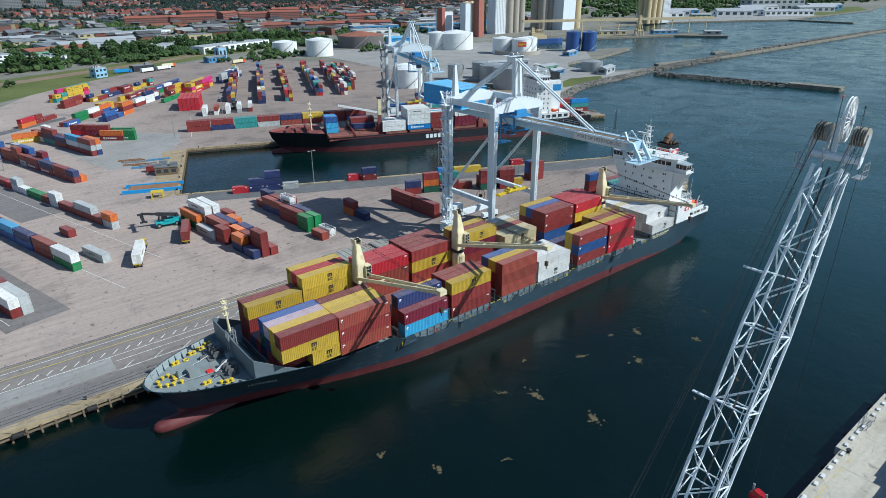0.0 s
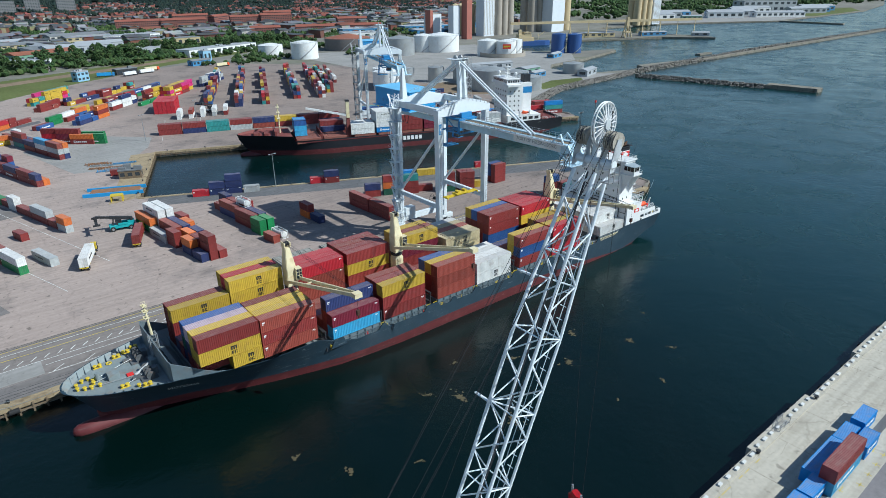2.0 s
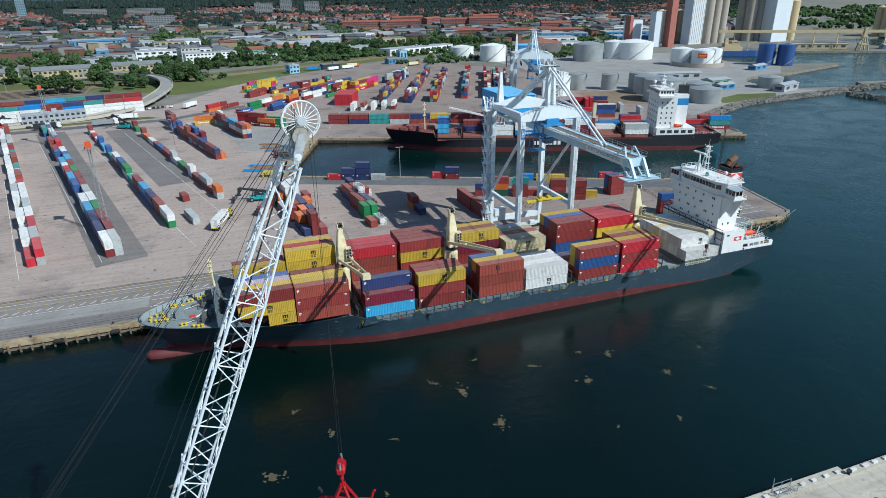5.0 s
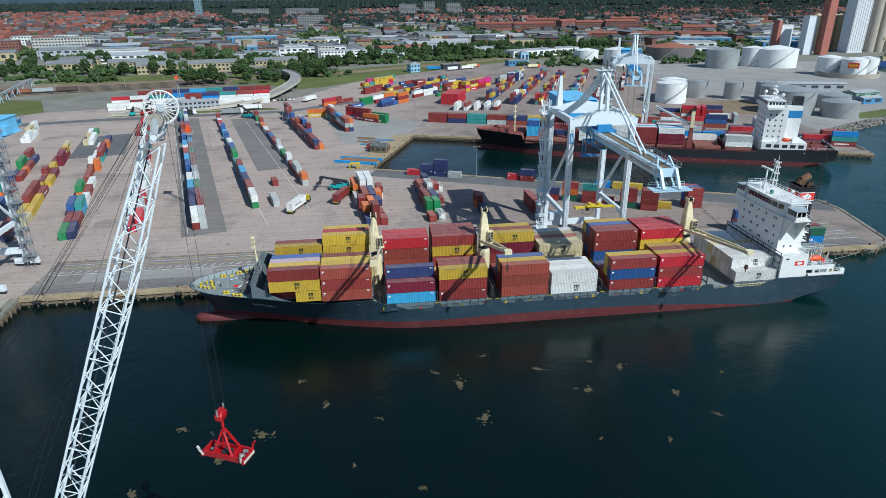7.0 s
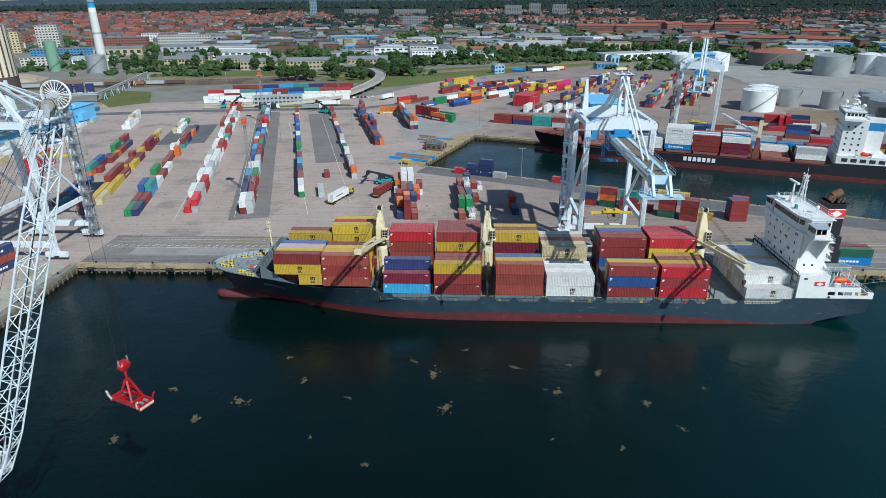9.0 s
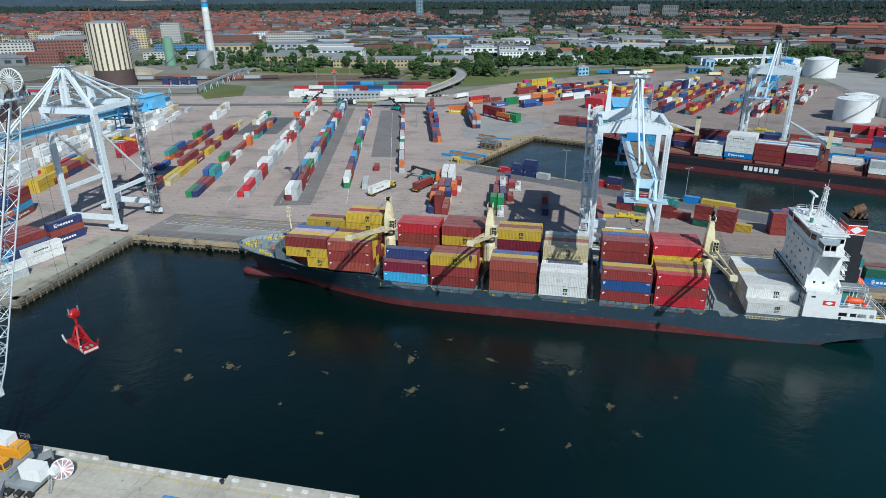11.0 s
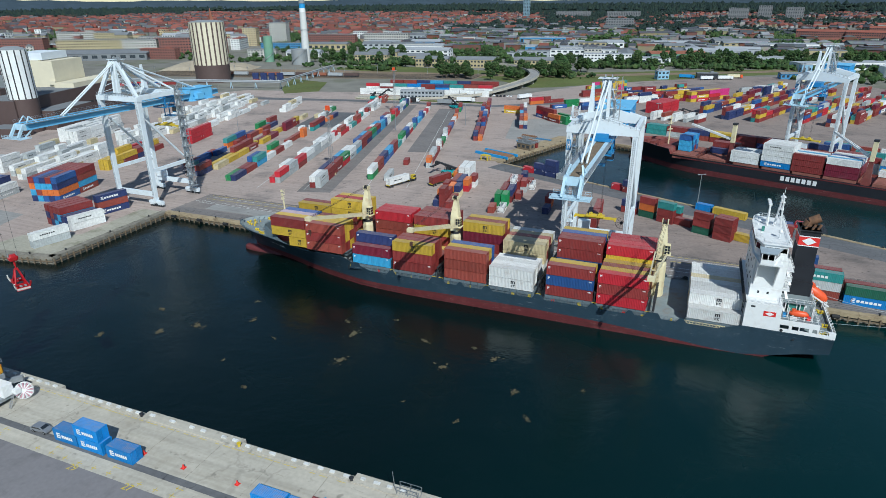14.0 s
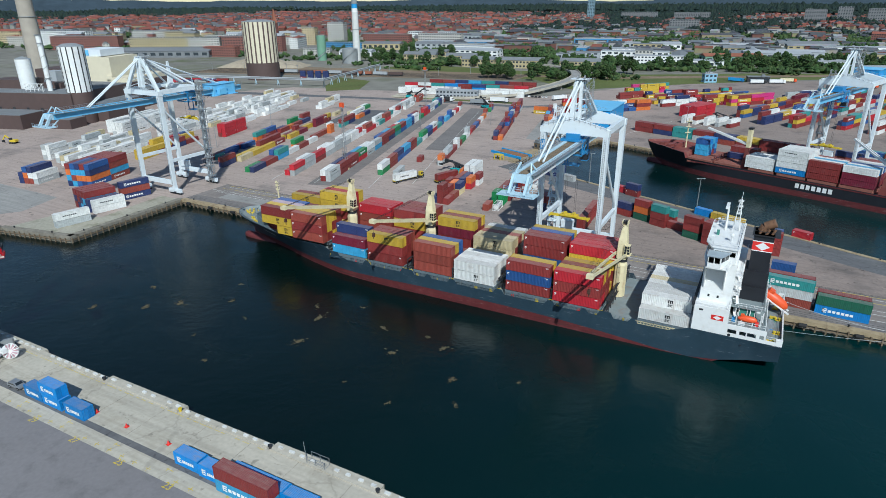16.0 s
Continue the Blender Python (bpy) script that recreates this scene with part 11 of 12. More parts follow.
# ---- small houses, past counting ----
def island_mat(name, cols, rough=0.85):
    m = bpy.data.materials.new(name)
    m.use_nodes = True
    n, l = m.node_tree.nodes, m.node_tree.links
    g = n.new("ShaderNodeNewGeometry")
    r = n.new("ShaderNodeValToRGB")
    r.color_ramp.interpolation = "CONSTANT"
    while len(r.color_ramp.elements) < len(cols):
        r.color_ramp.elements.new(0.5)
    for i, c in enumerate(cols):
        r.color_ramp.elements[i].position = i / len(cols)
        r.color_ramp.elements[i].color = (*c, 1)
    l.new(g.outputs["Random Per Island"], r.inputs["Fac"])
    nz, mx = n.new("ShaderNodeTexNoise"), n.new("ShaderNodeMix")
    nz.inputs["Scale"].default_value = 0.15
    l.new(g.outputs["Position"], nz.inputs["Vector"])
    mx.data_type, mx.blend_type = "RGBA", "MULTIPLY"
    mx.inputs[0].default_value = 0.5
    l.new(r.outputs["Color"], mx.inputs[6])
    l.new(nz.outputs["Color"], mx.inputs[7])
    l.new(mx.outputs[2], n["Principled BSDF"].inputs["Base Color"])
    n["Principled BSDF"].inputs["Roughness"].default_value = rough
    n["Principled BSDF"].inputs["Specular IOR Level"].default_value = 0.2
    return m


M_WALLS = island_mat("house_walls", [(0.36, 0.34, 0.31), (0.44, 0.43, 0.41), (0.2, 0.09, 0.065), (0.32, 0.27, 0.17), (0.25, 0.235, 0.225), (0.2, 0.1, 0.08)])
M_ROOFS = island_mat("house_roofs", [(0.25, 0.085, 0.065), (0.30, 0.11, 0.085), (0.20, 0.075, 0.06), (0.09, 0.09, 0.1), (0.28, 0.10, 0.08), (0.15, 0.08, 0.07), (0.14, 0.145, 0.155)])
M_ROOFS_GREY = island_mat("hall_roofs", [(0.15, 0.16, 0.17), (0.22, 0.23, 0.24), (0.11, 0.115, 0.13), (0.34, 0.35, 0.36), (0.10, 0.10, 0.11), (0.10, 0.105, 0.115), (0.25, 0.1, 0.07), (0.20, 0.21, 0.23)])


def house_field(name, spots, label, roof_mat):
    """One joined mesh of many small gabled houses; each spot: x, y, angle, length, depth, eaves, rise."""
    v, f, mi = [], [], []
    for x, y, a, sx, sy, h, p in spots:
        c, s = math.cos(a), math.sin(a)

        def w(px, py, pz):
            v.append((x + c * px - s * py, y + s * px + c * py, pz))
        i = len(v)
        for z in (0, h):
            for px, py in ((-1, -1), (1, -1), (1, 1), (-1, 1)):
                w(px * sx / 2, py * sy / 2, z)
        for q in ((0, 1, 5, 4), (1, 2, 6, 5), (2, 3, 7, 6), (3, 0, 4, 7)):
            f.append(tuple(i + k for k in q))
            mi.append(0)
        j = len(v)
        for px, py in ((-1.05, -1.1), (1.05, -1.1), (1.05, 1.1), (-1.05, 1.1)):
            w(px * sx / 2, py * sy / 2, h)
        w(-sx / 2 * 1.05, 0, h + p), w(sx / 2 * 1.05, 0, h + p)
        for q in ((j, j + 1, j + 5, j + 4), (j + 2, j + 3, j + 4, j + 5), (j + 1, j + 2, j + 5), (j + 3, j, j + 4), (j + 3, j + 2, j + 1, j)):
            f.append(q)
            mi.append(1)
    me = bpy.data.meshes.new(name)
    me.from_pydata(v, [], f)
    me.materials.append(M_WALLS)
    me.materials.append(roof_mat)
    me.polygons.foreach_set("material_index", mi)
    ob = new(name, me)
    tagged(ob, label, "houses", kind="stuff")
    return ob


rg = random.Random(21)
spots = []
for _ in range(3600):   # old town, dense red roofs
    x, y = rg.uniform(-2600, -380), rg.uniform(1000, 2900)
    if y > 900 and x < -0.28 * y - 90:
        gx = round(x / 34) * 34 + rg.uniform(-14, 14)
        gy = round(y / 52) * 52 + rg.uniform(-15, 15)
        spots.append((gx, gy, rg.choice((0.2, 0.2, 1.77, 1.77, 0.7)) + rg.uniform(-0.15, 0.15), rg.uniform(12, 30), rg.uniform(9, 13), rg.uniform(7, 15), rg.uniform(4, 6)))
house_field("town_houses", spots, "dense old town houses with red tiled roofs", M_ROOFS)
spots = []
for _ in range(5200):   # suburbs scattered in woods
    y = rg.uniform(1350, 3600)
    x = rg.uniform(-0.35 * y - 200, 0.75 * y + 300)
    if noise.noise((x * 0.0022, y * 0.0022, 3)) > -0.12:
        spots.append((x, y, rg.uniform(0, 3.1), rg.uniform(10, 22), rg.uniform(8, 12), rg.uniform(4, 8), rg.uniform(3, 5)))
house_field("suburb_houses", spots, "scattered suburban houses with red roofs among trees", M_ROOFS)
spots = []
for _ in range(900):   # halls and small works of the industrial belt
    y = rg.uniform(880, 1700)
    x = rg.uniform(-0.4 * y, 0.85 * y + 200)
    if 60 < x < 460 and y < 980:
        continue
    if x < -0.28 * y - 90 and y > 980:
        continue
    spots.append((x, y, rg.choice((0.15, 0.2, 0.5, 1.75, -0.3)), rg.choice((rg.uniform(10, 26), rg.uniform(10, 26), rg.uniform(24, 58))), rg.uniform(9, 22), rg.uniform(4, 11), rg.uniform(0.4, 4.0)))
house_field("industrial_halls", spots, "belt of low industrial halls with grey roofs", M_ROOFS_GREY)


# ---- trees ----
def leaf_mat(name, cols):
    m = island_mat(name, cols, 0.9)
    return m


M_LEAF = leaf_mat("foliage", [(0.055, 0.098, 0.030), (0.066, 0.115, 0.038), (0.045, 0.082, 0.028), (0.085, 0.125, 0.045), (0.038, 0.070, 0.026)])
# far woods: blue haze and cloud shade put into the leaf colours
M_LEAF_HAZED = leaf_mat("foliage_hazed", [(0.021, 0.038, 0.033), (0.026, 0.043, 0.035), (0.018, 0.032, 0.030), (0.030, 0.046, 0.034)])
M_BARK = mat("bark", (0.09, 0.07, 0.05), 0.9, var=0.3)
ICO = [(0, 0, 1), (0.894, 0, 0.447), (0.276, 0.851, 0.447), (-0.724, 0.526, 0.447), (-0.724, -0.526, 0.447), (0.276, -0.851, 0.447), (0.724, 0.526, -0.447), (-0.276, 0.851, -0.447), (-0.894, 0, -0.447), (-0.276, -0.851, -0.447), (0.724, -0.526, -0.447), (0, 0, -1)]
ICF = [(0, 1, 2), (0, 2, 3), (0, 3, 4), (0, 4, 5), (0, 5, 1), (1, 6, 2), (2, 7, 3), (3, 8, 4), (4, 9, 5), (5, 10, 1), (2, 6, 7), (3, 7, 8), (4, 8, 9), (5, 9, 10), (1, 10, 6), (6, 11, 7), (7, 11, 8), (8, 11, 9), (9, 11, 10), (10, 11, 6)]


OCT = [(0, 0, 1), (1, 0, 0), (0, 1, 0), (-1, 0, 0), (0, -1, 0), (0, 0, -1)]
OCF = [(0, 1, 2), (0, 2, 3), (0, 3, 4), (0, 4, 1), (5, 2, 1), (5, 3, 2), (5, 4, 3), (5, 1, 4)]


def clump_mesh(name, clumps, material, seed, small=False):
    """Ragged leaf clumps joined in one mesh; each clump: x, y, z, radius, height factor. Small: eight faces each, for what is far off."""
    rs = np.random.RandomState(seed)
    base = np.array(OCT if small else ICO, float)
    fa = np.array(OCF if small else ICF)
    m = len(base)
    c = np.array(clumps)
    n = len(c)
    jit = rs.uniform(0.6, 1.35, (n, m, 1))
    vv = base[None] * jit
    vv[:, :, 2] *= c[:, 4][:, None]
    vv = vv * c[:, 3][:, None, None] + c[:, None, :3]
    ff = (fa[None] + (np.arange(n) * m)[:, None, None]).reshape(-1, 3)
    me = bpy.data.meshes.new(name)
    me.from_pydata(vv.reshape(-1, 3).tolist(), [], ff.tolist())
    me.materials.append(material)
    return me


def tree_kind(seed, h, spread):
    """Trunk with limbs, and a crown of ragged clumps with gaps."""
    rt = random.Random(seed)
    t = thing("tree", "leafy green tree on rough grass", "tree", "trees")
    bm = bmesh.new()
    add_tube(bm, (0, 0, 0), (0, 0, h * 0.55), h * 0.03, 7, h * 0.018)
    cl = []
    for k in range(9):
        a, e = rt.uniform(0, math.tau), rt.uniform(0.3, 1.0)
        p = Vector((0, 0, h * rt.uniform(0.25, 0.5)))
        q = p + Vector((math.cos(a) * spread * 0.6, math.sin(a) * spread * 0.6, h * 0.3 * e))
        add_tube(bm, p, q, h * 0.012, 5, h * 0.004)
    part("trunk", bm, M_BARK, t)
    for k in range(150):
        a, u = rt.uniform(0, math.tau), rt.uniform(-1, 1)
        rr = rt.uniform(0.45, 1.0) ** 0.6
        s = math.sqrt(1 - u * u)
        cl.append((math.cos(a) * s * rr * spread, math.sin(a) * s * rr * spread, h * 0.62 + u * rr * h * 0.38, spread * rt.uniform(0.13, 0.26), 0.8))
    cr = new("crown", clump_mesh("crown", cl, M_LEAF, seed))
    cr.parent = t
    return t


kinds = [tree_kind(1, 11, 4.2), tree_kind(2, 14, 5.0), tree_kind(3, 9, 4.0), tree_kind(4, 16, 4.6)]
for k, (x, y) in zip(kinds, ((140, 790), (165, 775), (120, 780), (185, 770))):
    k.matrix_basis = pose(x, y, 0)
rg = random.Random(31)
for k in range(210):
    if k < 110:
        x = rg.uniform(60, 420)
        y = 735 + (x - 60) * 0.32 + rg.uniform(-30, 75)
    elif k < 150:
        x, y = rg.uniform(-60, 30), rg.uniform(560, 640)
        x -= 40 if y < 590 else 0
    else:
        x, y = rg.uniform(-330, 60), rg.uniform(640, 790)
    copy_thing(rg.choice(kinds), pose(x, y, 0, 0, 0, rg.uniform(0, 360)))
# woods and gardens, past counting
rs = np.random.RandomState(5)


def wood(name, n, xr, yr, keep, size, label, seed, per=3, small=False):
    cl = []
    rr = np.random.RandomState(seed)
    xs, ys = rr.uniform(*xr, n), rr.uniform(*yr, n)
    for x, y in zip(xs, ys):
        if keep(x, y):
            s = rr.uniform(*size) * (0.75 + y / 4000)
            for _ in range(per):
                cl.append((x + rr.uniform(-s, s), y + rr.uniform(-s, s), s * rr.uniform(0.4, 1.0), s * rr.uniform(0.5, 0.85), 0.9))
    ob = new(name, clump_mesh(name, cl, M_LEAF if yr[0] < 1000 else M_LEAF_HAZED, seed, small))
    tagged(ob, label, "woods", kind="stuff")


wood("shrub_belt", 2600, (30, 460), (690, 900), lambda x, y: abs(y - 735 - (x - 60) * 0.32 - 22) < 55 and noise.noise((x * 0.03, y * 0.03, 4)) > -0.1, (1.6, 5.0), "belt of shrubs and young trees along the railway", 17)
wood("rail_shrubs", 900, (-420, 60), (600, 760), lambda x, y: noise.noise((x * 0.02, y * 0.02, 7)) > 0.12, (1.5, 4.5), "shrubs on the waste ground by the railway", 18)
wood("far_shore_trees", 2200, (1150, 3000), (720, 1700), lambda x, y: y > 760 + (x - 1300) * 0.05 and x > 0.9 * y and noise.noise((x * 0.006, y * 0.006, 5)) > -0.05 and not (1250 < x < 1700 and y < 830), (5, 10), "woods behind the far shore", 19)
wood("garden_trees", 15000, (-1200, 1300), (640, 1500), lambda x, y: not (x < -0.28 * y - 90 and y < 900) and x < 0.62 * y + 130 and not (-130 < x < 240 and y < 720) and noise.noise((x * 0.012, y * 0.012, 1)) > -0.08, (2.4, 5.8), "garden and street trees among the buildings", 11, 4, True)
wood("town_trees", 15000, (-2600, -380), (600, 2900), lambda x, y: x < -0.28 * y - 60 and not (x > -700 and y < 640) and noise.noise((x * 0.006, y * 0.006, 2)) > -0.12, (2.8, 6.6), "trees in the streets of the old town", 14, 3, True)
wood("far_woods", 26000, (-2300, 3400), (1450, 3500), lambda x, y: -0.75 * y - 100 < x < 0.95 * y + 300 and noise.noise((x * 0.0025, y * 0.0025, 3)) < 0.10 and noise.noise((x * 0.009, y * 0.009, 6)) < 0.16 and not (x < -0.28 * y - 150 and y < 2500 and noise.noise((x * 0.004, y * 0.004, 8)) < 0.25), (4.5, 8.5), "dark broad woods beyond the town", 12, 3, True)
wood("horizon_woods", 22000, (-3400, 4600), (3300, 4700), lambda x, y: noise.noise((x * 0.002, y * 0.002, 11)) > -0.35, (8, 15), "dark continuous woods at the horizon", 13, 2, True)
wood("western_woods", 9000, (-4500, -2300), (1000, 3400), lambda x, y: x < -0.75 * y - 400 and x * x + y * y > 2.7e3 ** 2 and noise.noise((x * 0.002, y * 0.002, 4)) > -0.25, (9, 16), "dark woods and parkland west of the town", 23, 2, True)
# wooded rise at the horizon, blue-grey haze put into its base colour
M_RIDGE_HAZED = mat("far_ridge_hazed", (0.045, 0.064, 0.082), 0.95, var=0.25, fine=0.02, coarse=0.004, spec=0.1)
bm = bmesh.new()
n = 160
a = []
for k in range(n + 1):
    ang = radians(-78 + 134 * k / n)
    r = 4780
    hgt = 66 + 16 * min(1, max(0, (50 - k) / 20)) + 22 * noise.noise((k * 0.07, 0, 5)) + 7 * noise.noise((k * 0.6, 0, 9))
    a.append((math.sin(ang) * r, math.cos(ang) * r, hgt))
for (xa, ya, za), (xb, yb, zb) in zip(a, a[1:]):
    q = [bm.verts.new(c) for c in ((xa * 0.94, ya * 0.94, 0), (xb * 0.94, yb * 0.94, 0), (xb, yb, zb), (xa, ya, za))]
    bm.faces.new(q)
solid("backdrop", bm, M_RIDGE_HAZED, "low wooded ridge on the horizon", "backdrop", kind="structure")

# ---- rocky shores and breakwaters ----
def rocks(name, line, width, n, size, label, seed, z0=-2.6, z1=0.4):
    rr = np.random.RandomState(seed)
    seg = [(np.array(p), np.array(q)) for p, q in zip(line, line[1:])]
    ln = np.array([np.linalg.norm(q - p) for p, q in seg])
    cl = []
    for _ in range(n):
        k = rr.choice(len(seg), p=ln / ln.sum())
        p, q = seg[k]
        t = rr.rand()
        d = (q - p) / ln[k]
        off = rr.uniform(-1, 1)
        c = p + (q - p) * t + np.array((-d[1], d[0])) * off * width
        cl.append((c[0], c[1], z0 + (z1 - z0) * (1 - abs(off)) + rr.uniform(-0.3, 0.3), rr.uniform(*size), 0.75))
    ob = new(name, clump_mesh(name, cl, M_ROCK, seed))
    tagged(ob, label, "rocks", kind="stuff")


rocks("shore_rocks", [(319, 240), (331, 286), (362, 303), (399, 320), (440, 326), (500, 333), (524, 338)], 5.0, 4200, (0.4, 1.0), "rough stone riprap along the shore", 1)
rocks("breakwater_rocks", [(522, 338), (640, 344), (777, 354), (1000, 360), (1213, 363), (1500, 366)], 5.5, 6500, (0.55, 1.25), "rough stone breakwater reaching out to sea", 2, -2.8, 1.2)
rocks("mole_rocks", [(505, 318), (512, 280), (522, 215)], 3.6, 1100, (0.4, 1.0), "rough stone mole with a concrete end", 3, -2.8, 0.8)
rocks("corner_rocks", [(-66, 66), (-90, 61), (-120, 57)], 2.5, 160, (0.6, 1.4), "rough stones at the dock corner", 4)
bm = bmesh.new()
for p, q in (((524, 340), (1500, 367)), ((506, 322), (531, 178))):
    add_beam(bm, (*p, -1.9), (*q, -1.9), 3.2, 4.0)
solid("breakwater_core", bm, M_CONCRETE_OLD, "weathered concrete breakwater crown", "breakwater", kind="structure")
bm = bmesh.new()
add_prism(bm, [(528, 178), (538, 178), (534, 216), (524, 214)], -5, 0.6)
add_prism(bm, [(560, 352), (640, 345), (646, 352), (566, 362)], -5, -0.6)
add_prism(bm, [(702, 372), (728, 372), (728, 378), (702, 378)], -5, -0.8)
solid("pier_heads", bm, M_CONCRETE_OLD, "old concrete pier heads beside the breakwater", "pier", kind="structure")

# ---- near quay ----
sheet("pavement_quay_apron", [(-200, 22.0), (420, 22.0), (420, 10.8), (-200, 10.8)], 0.02, M_CONCRETE, "pale concrete quay apron with joints")
sheet("pavement_quay_asphalt", [(-200, 6.2), (420, 6.2), (420, -400), (-200, -400)], 0.02, M_ASPHALT_QUAY, "grey worn asphalt behind the quay")
sheet("pavement_quay_band", [(-200, 10.8), (420, 10.8), (420, 9.4), (-200, 9.4)], 0.015, M_ASPHALT_DARK, "dark asphalt joint strip along the apron")
sheet("pavement_quay_strip", [(-200, 9.4), (420, 9.4), (420, 6.2), (-200, 6.2)], 0.025, M_CONCRETE, "pale concrete strip with yellow marks")
rg = random.Random(8)
bm = bmesh.new()
for k in range(30):
    x = -59 + k * 11.6 + rg.uniform(-0.4, 0.4)
    y = 11.2
    while y < 21.6:
        x1 = x + rg.uniform(-0.05, 0.05)
        add_beam(bm, (x, y, 0.018), (x1, y + 0.9, 0.018), rg.uniform(0.03, 0.09), 0.014)
        x, y = x1, y + 0.88
for k in range(40):
    x, y = rg.uniform(10, 150), rg.uniform(11.5, 20.5)
    for j in range(rg.choice((3, 5, 8))):
        x1, y1 = x + rg.uniform(0.2, 0.7), y + rg.uniform(-0.3, 0.3)
        add_beam(bm, (x, y, 0.018), (x1, min(y1, 20.8), 0.018), 0.03, 0.012)
        x, y = x1, min(y1, 20.8)
solid("trim_joints", bm, M_CONCRETE_OLD, "dark joints and cracks in the concrete slabs", "joint", kind="structure")
bm = bmesh.new()
for k in range(40):
    if rg.random() < 0.85:
        add_box(bm, 31.5 + k * 1.9, 20.35, 0.02, 31.5 + k * 1.9 + rg.uniform(0.9, 1.9), 20.47, 0.027)
solid("trim_yellow_line", bm, M_YELLOW_LINE, "worn yellow line along the quay edge", "road marking", kind="structure")
bm = bmesh.new()
for k in range(70):
    x = -20 + k * 3.6
    if rg.random() < 0.75:
        add_box(bm, x, 7.0, 0.02, x + 1.2, 7.12, 0.032)
        add_box(bm, x + 0.5, 6.5, 0.02, x + 0.62, 7.6, 0.032)
    if k % 4 == 0:
        add_box(bm, x, 8.6, 0.02, x + 1.6, 8.72, 0.032)
        add_box(bm, x + 0.2, 8.2, 0.02, x + 0.32, 9.1, 0.032)
solid("trim_yellow_marks", bm, M_YELLOW_LINE, "worn yellow bay marks on the quay", "road marking", kind="structure")
for txt, x in (("29", 59.7), ("27", 72.9), ("25", 86.1), ("23", 98.9)):
    o = lettering("trim_bay_number", txt, 2.0, M_YELLOW_LINE, None, pose(x, 5.7, 0.03, 0, 0, 0))
    tagged(o, "yellow bay number painted on the asphalt", "road marking", kind="structure")
# edge blocks: capping lengths standing forward in turn, low white blocks on the edge
e = thing("quay_edge_south", "stepped concrete quay edge with low white blocks", "quay edge", kind="structure")
for k in range(18):
    x0 = -36 + k * 24.0
    out = 0.9 if k % 2 == 0 else 0.0
    part("capping_beam", boxes_bm((x0 + 0.05, 20.9, -1.4, x0 + 23.95, 22.3 + out, 0.24)), M_CONCRETE, e)
    for j in range(9):
        x = x0 + 1.2 + j * 2.6 + rg.uniform(-0.2, 0.2)
        if rg.random() < 0.9:
            bm = boxes_bm((x, 21.4 + out * 0.5, 0.24, x + rg.uniform(0.9, 1.3), 21.9 + out * 0.5, 0.55))
            part("edge_block", bm, M_WHITE_LINE, e)
    bm = bmesh.new()
    for j in range(2):
        x = x0 + 6 + j * 12
        add_tube(bm, (x, 22.6 + out, -0.9), (x + 1.4, 22.6 + out, -0.9), 0.5, 12)
    part("fender", bm, M_TYRE, e, "black rubber fender")
for x in (60.0, 84.0, 108.0, 132.0):
    bm = bmesh.new()
    add_tube(bm, (x, 21.2, 0.2), (x, 21.2, 0.75), 0.28, 12)
    add_tube(bm, (x, 21.2, 0.75), (x, 21.2, 0.95), 0.42, 12)
    solid("mooring_bollard", bm, M_YELLOW if x == 84 else M_DARK, "squat steel mooring bollard on the quay edge", "bollard", "bollards")
# blue boxes
NW = "on the concrete quay"
for x, y, z, s, c, mk in ((52.9, 11.2, 0.03, 20, "E", "w"), (59.3, 11.2, 0.03, 20, "E", "w"), (58.9, 11.2, 0.03 + 2.591, 20, "E", "w"), (66.4, 11.3, 0.03, 20, "E", "w"), (98.4, 11.5, 0.03, 20, "E", "w"), (104.8, 11.3, 0.03, 20, "E", "w"),
                          (113.4, 12.9, 0.03, 40, "E", "w"), (113.2, 10.2, 0.03, 40, "b", "w"), (113.2, 10.2, 2.62, 40, "R", ""), (122.6, 12.8, 0.03, 20, "E", "w"), (123.6, 10.0, 0.03, 20, "E", "w"), (130.4, 12.6, 0.03, 20, "E", "w")):
    container(x, y, z, 0, s, c, 0, mk, where=NW, group="quay containers")
# cones
bm = bmesh.new()
add_tube(bm, (0, 0, 0.06), (0, 0, 0.85), 0.3, 12, 0.06)
add_box(bm, -0.4, -0.4, 0, 0.4, 0.4, 0.06)
cone = solid("traffic_cone", bm, M_RED, "red traffic cone on the concrete quay", "cone", "cones", at=pose(68.9, 13.2, 0.03))
for x, y in ((78.4, 13.0), (90.0, 13.3)):
    copy_thing(cone, pose(x, y, 0.03))
# ladder frame with a light at the quay edge
g = thing("gangway_frame", "galvanised access frame at the quay edge", "gangway", at=pose(118.6, 22.0, 0.2))
bm = bmesh.new()
for x in (-2.0, 0, 2.0):
    for y in (-0.7, 0.7):
        add_beam(bm, (x, y, 0), (x, y, 1.5), 0.08)
for z in (0.75, 1.5):
    for y in (-0.7, 0.7):
        add_beam(bm, (-2, y, z), (2, y, z), 0.07)
for k in range(9):
    add_beam(bm, (-2 + k * 0.5, -0.7, 0.05), (-2 + k * 0.5, 0.7, 0.05), 0.1, 0.06)
part("frame", bm, M_STEEL, g)
bm = bmesh.new()
add_beam(bm, (-2.6, 0, 0), (-3.0, 0, 3.8), 0.08)
part("lamp_post", bm, M_STEEL, g)

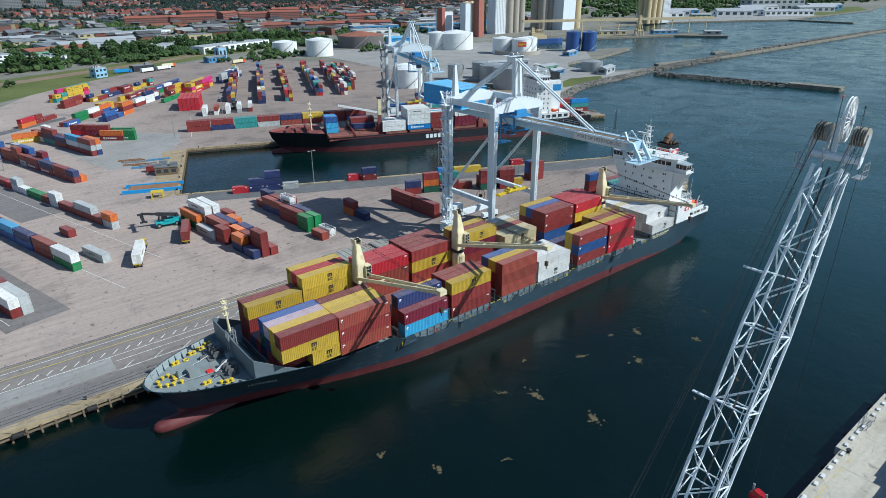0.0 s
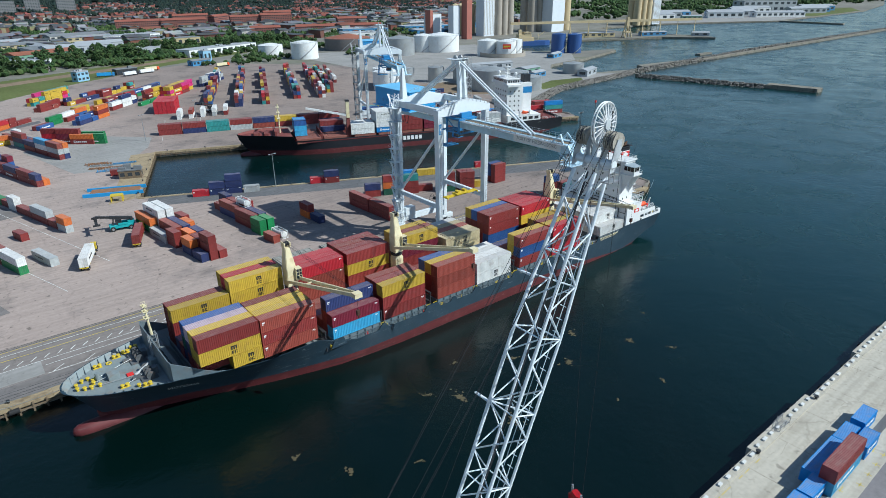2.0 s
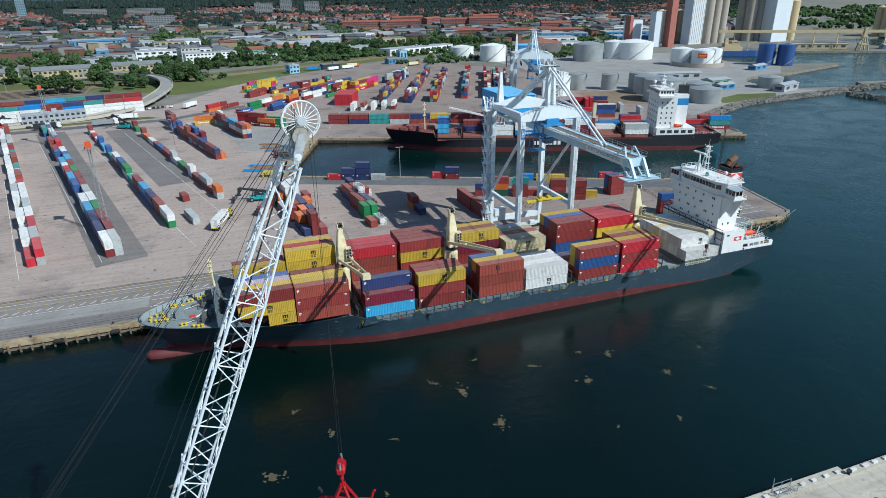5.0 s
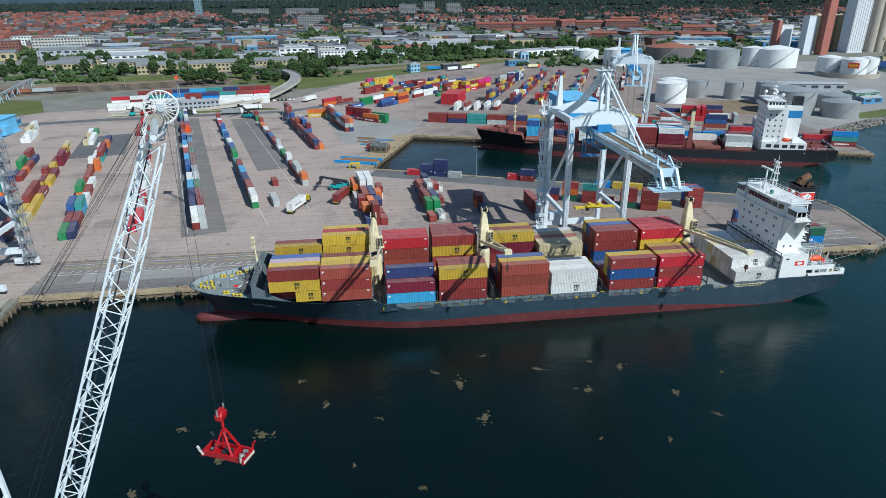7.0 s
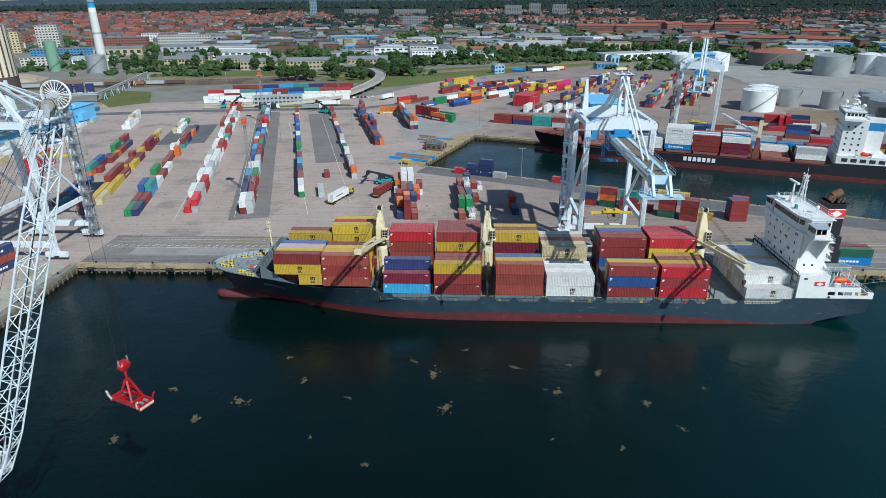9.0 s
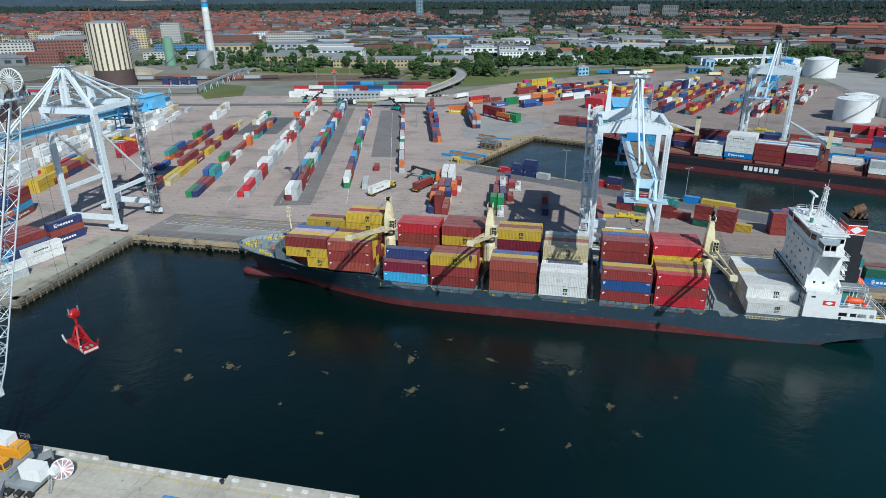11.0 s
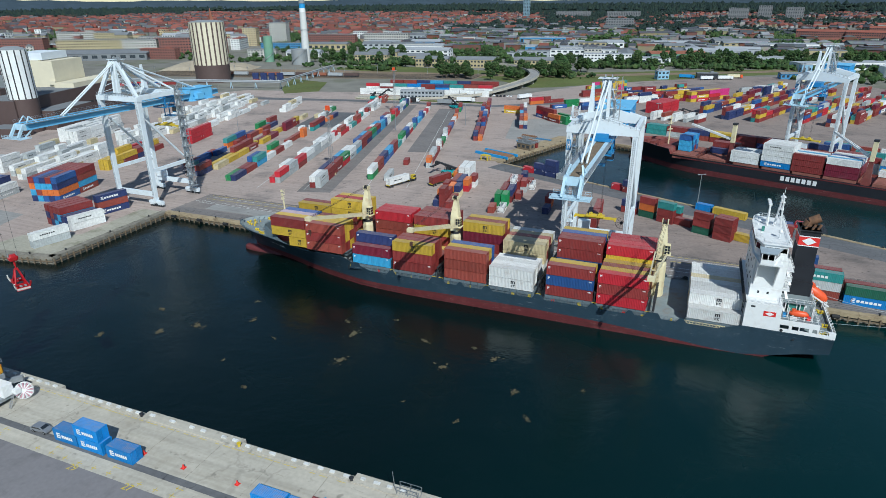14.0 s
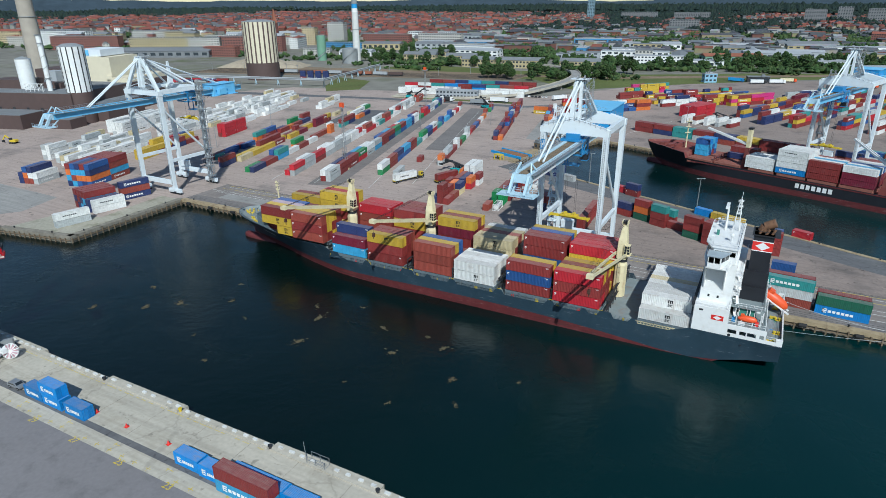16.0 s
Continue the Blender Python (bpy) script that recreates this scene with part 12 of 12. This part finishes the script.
# ---- drifting weed on the water ----
M_WEED = mat("weed", (0.085, 0.068, 0.034), 0.9, var=0.4, fine=3, coarse=0.4)
rg = random.Random(15)
for x, y, r in ((84.1, 57.0, 2.6), (80.8, 69.8, 2.4), (107.8, 63.4, 1.6), (118, 71, 1.6), (76, 74.5, 1.3), (99, 73, 1.5), (126, 60, 1.4), (112, 74, 1.2), (40, 58, 2.4), (33, 52, 1.8), (24, 62, 1.6), (52, 66, 1.4), (63, 60, 1.0), (20, 45, 1.6), (70, 40, 1.2), (131, 52, 1.2), (140, 66, 1.0), (58, 47, 0.9), (105, 48, 0.9), (118, 46, 1.0), (88, 80, 1.2), (46, 75, 1.2)):
    bm = bmesh.new()
    for k in range(int(20 * r)):
        a, d = rg.uniform(0, math.tau), abs(rg.gauss(0, 0.5)) * r
        cx, cy = math.cos(a) * d * 1.5, math.sin(a) * d * 0.8
        n, q = rg.choice((5, 6, 7)), rg.uniform(0.08, 0.3) * min(r, 1.8)
        vs = [bm.verts.new((cx + math.cos(j * math.tau / n) * q * rg.uniform(0.4, 1.5), cy + math.sin(j * math.tau / n) * q * rg.uniform(0.4, 1.3), rg.uniform(0.01, 0.05))) for j in range(n)]
        bm.faces.new(vs)
    solid("weed_patch", bm, M_WEED, "brown drifting seaweed patch on the water", "seaweed", kind="stuff", at=pose(x, y, WATER + 0.02, 0, 0, rg.uniform(0, 180)) @ Matrix.Scale(0.78, 4))

# ---- gear at the basin head ----
sheet("pavement_basin_head", [(53.5, 243.5), (63.4, 245.4), (90.0, 316.6), (80.5, 318.0), (68.0, 284.0)], 0.02, M_EDGE_TAN, "tan concrete pad along the basin head")
M_PLANK = mat("ramp_plank_rust", (0.24, 0.12, 0.06), 0.85, var=0.25, fine=0.8, coarse=0.2)
rmp = thing("link_span", "blue-railed loading ramp lying at the basin head", "ramp", at=pose(59.5, 258.5, 0.02, 0, 0, -23))
part("deck", boxes_bm((-9, -3.6, 0.3, 9, 3.6, 0.9)), M_PLANK, rmp)
for s in (-1, 1):
    part("side_girder", boxes_bm((-11, s * 4.0 - 0.4, 0, 11, s * 4.0 + 0.4, 1.3)), M_HOUSE_BLUE, rmp)
hut = building(70.5, 277.5, -23, 9, 4.5, 3.4, M_TIMBER, M_FLAT, "weathered wooden hut near the basin head", 1, 0, name="hut", bay=3)
container(70, 284, 0, -20, 40, "R", 0)
rg = random.Random(9)
for k in range(9):
    f = thing("steel_frame", "rusty blue-grey steel frames stacked on the ground", "steel frame", "steel frames", at=pose(67 + rg.uniform(-4, 8), 292 + k * 2.4, 0, 0, 0, -20 + rg.uniform(-6, 6)))
    bm = bmesh.new()
    for s in (-1, 1):
        add_beam(bm, (-5, s * 0.8, 0.3), (5, s * 0.8, 0.3), 0.25)
    for j in range(8):
        add_beam(bm, (-4.6 + j * 1.3, -0.8, 0.55), (-4.6 + j * 1.3, 0.8, 0.55), 0.2)
    part("frame", bm, rg.choice((M_GREY, M_SHED_BLUE, M_PLANK)), f)
fr = thing("yellow_stand", "yellow steel stand on the asphalt", "stand", at=pose(57.5, 246.5, 0, 0, 0, -20))
bm = boxes_bm((-2.2, -1.4, 2.2, 2.2, 1.4, 2.6), (-2.2, -1.4, 0, -1.8, -1.0, 2.2), (1.8, -1.4, 0, 2.2, -1.0, 2.2), (-2.2, 1.0, 0, -1.8, 1.4, 2.2), (1.8, 1.0, 0, 2.2, 1.4, 2.2))
part("stand_frame", bm, M_YELLOW, fr)

# ---- the boxes deep in the yard, past counting: one joined mesh ----
FAR_KEYS = list(PAINT)
FAR_MATS = []
for k in FAR_KEYS:
    c = PAINT[k][1]
    FAR_MATS.append(mat("far_container_" + k, c, 0.5, var=0.3, fine=1.2, coarse=0.06, stain=tuple(v * 0.6 + 0.06 for v in c), stain_amt=0.4, stain_scale=0.5, world_space=True))
# paler roof colours again, fading and sun glare mixed in
for k in FAR_KEYS:
    c = tuple(v * 0.84 + (0.36, 0.31, 0.29)[i] * 0.16 for i, v in enumerate(PAINT[k][1]))
    FAR_MATS.append(mat("far_container_roof_" + k, c, 0.65, var=0.25, fine=1.0, coarse=0.08, stain=(0.24, 0.17, 0.13), stain_amt=0.4, stain_scale=0.5, world_space=True))
FAR_MATS += [M_MARK_BLACK, M_MARK_WHITE]
shape = {}


def far_shape(size, hc):
    if (size, hc) not in shape:
        v, f, mi = container_body(LEN[size], HEI[hc], {20: 9, 40: 16, 45: 18}[size])
        v, f, mi = list(v), list(f), list(mi)
        L, H = LEN[size], HEI[hc]
        for s in (-1, 1):       # door leaves and their rods
            y0, y1 = (0.02, CW / 2 - 0.13) if s > 0 else (-CW / 2 + 0.13, -0.02)
            i = len(v)
            v += [(L / 2 - 0.04, y0, 0.16), (L / 2 - 0.04, y1, 0.16), (L / 2 - 0.04, y1, H - 0.12), (L / 2 - 0.04, y0, H - 0.12)]
            f.append((i, i + 1, i + 2, i + 3))
            mi.append(0)
            for t in (0.3, 0.75):
                y = y0 + (y1 - y0) * t
                i = len(v)
                v += [(L / 2 + 0.02, y - 0.04, 0.1), (L / 2 + 0.02, y + 0.04, 0.1), (L / 2 + 0.02, y + 0.04, H - 0.06), (L / 2 + 0.02, y - 0.04, H - 0.06)]
                f.append((i, i + 1, i + 2, i + 3))
                mi.append(1)
        shape[(size, hc)] = (np.array(v), np.array(f), np.array(mi))
    return shape[(size, hc)]


V, F, MI, base_i = [], [], [], 0
for x, y, z, ang, size, col, hc, mark in FAR:
    v, f, mi = far_shape(size, hc)
    a = radians(ang)
    c, s = math.cos(a), math.sin(a)
    w = np.empty_like(v)
    w[:, 0], w[:, 1], w[:, 2] = x + c * v[:, 0] - s * v[:, 1], y + s * v[:, 0] + c * v[:, 1], z + v[:, 2]
    V.append(w)
    F.append(f + base_i)
    k = FAR_KEYS.index(col)
    MI.append(np.where(mi == 0, k, k + len(FAR_KEYS)))
    base_i += len(v)
    if mark:
        me = logo_mesh(mark, HEI[hc], LEN[size], -1)
        q = np.array([p.co[:] for p in me.vertices])
        for sg in (-1, 1):
            w = np.empty_like(q)
            w[:, 0], w[:, 1], w[:, 2] = x + sg * (c * q[:, 0] - s * q[:, 1]), y + sg * (s * q[:, 0] + c * q[:, 1]), z + q[:, 2]
            V.append(w)
            F.append(np.array([p.vertices[:] for p in me.polygons]) + base_i)
            MI.append(np.full(len(me.polygons), len(FAR_MATS) - (2 if mark in "mh" else 1)))
            base_i += len(q)
me = bpy.data.meshes.new("container_field")
me.from_pydata(np.concatenate(V).tolist(), [], np.concatenate(F).tolist())
for m in FAR_MATS:
    me.materials.append(m)
me.polygons.foreach_set("material_index", np.concatenate(MI).astype(np.int32))
tagged(new("container_field", me), "hundreds of coloured containers stacked in long yard rows", "containers", kind="stuff")
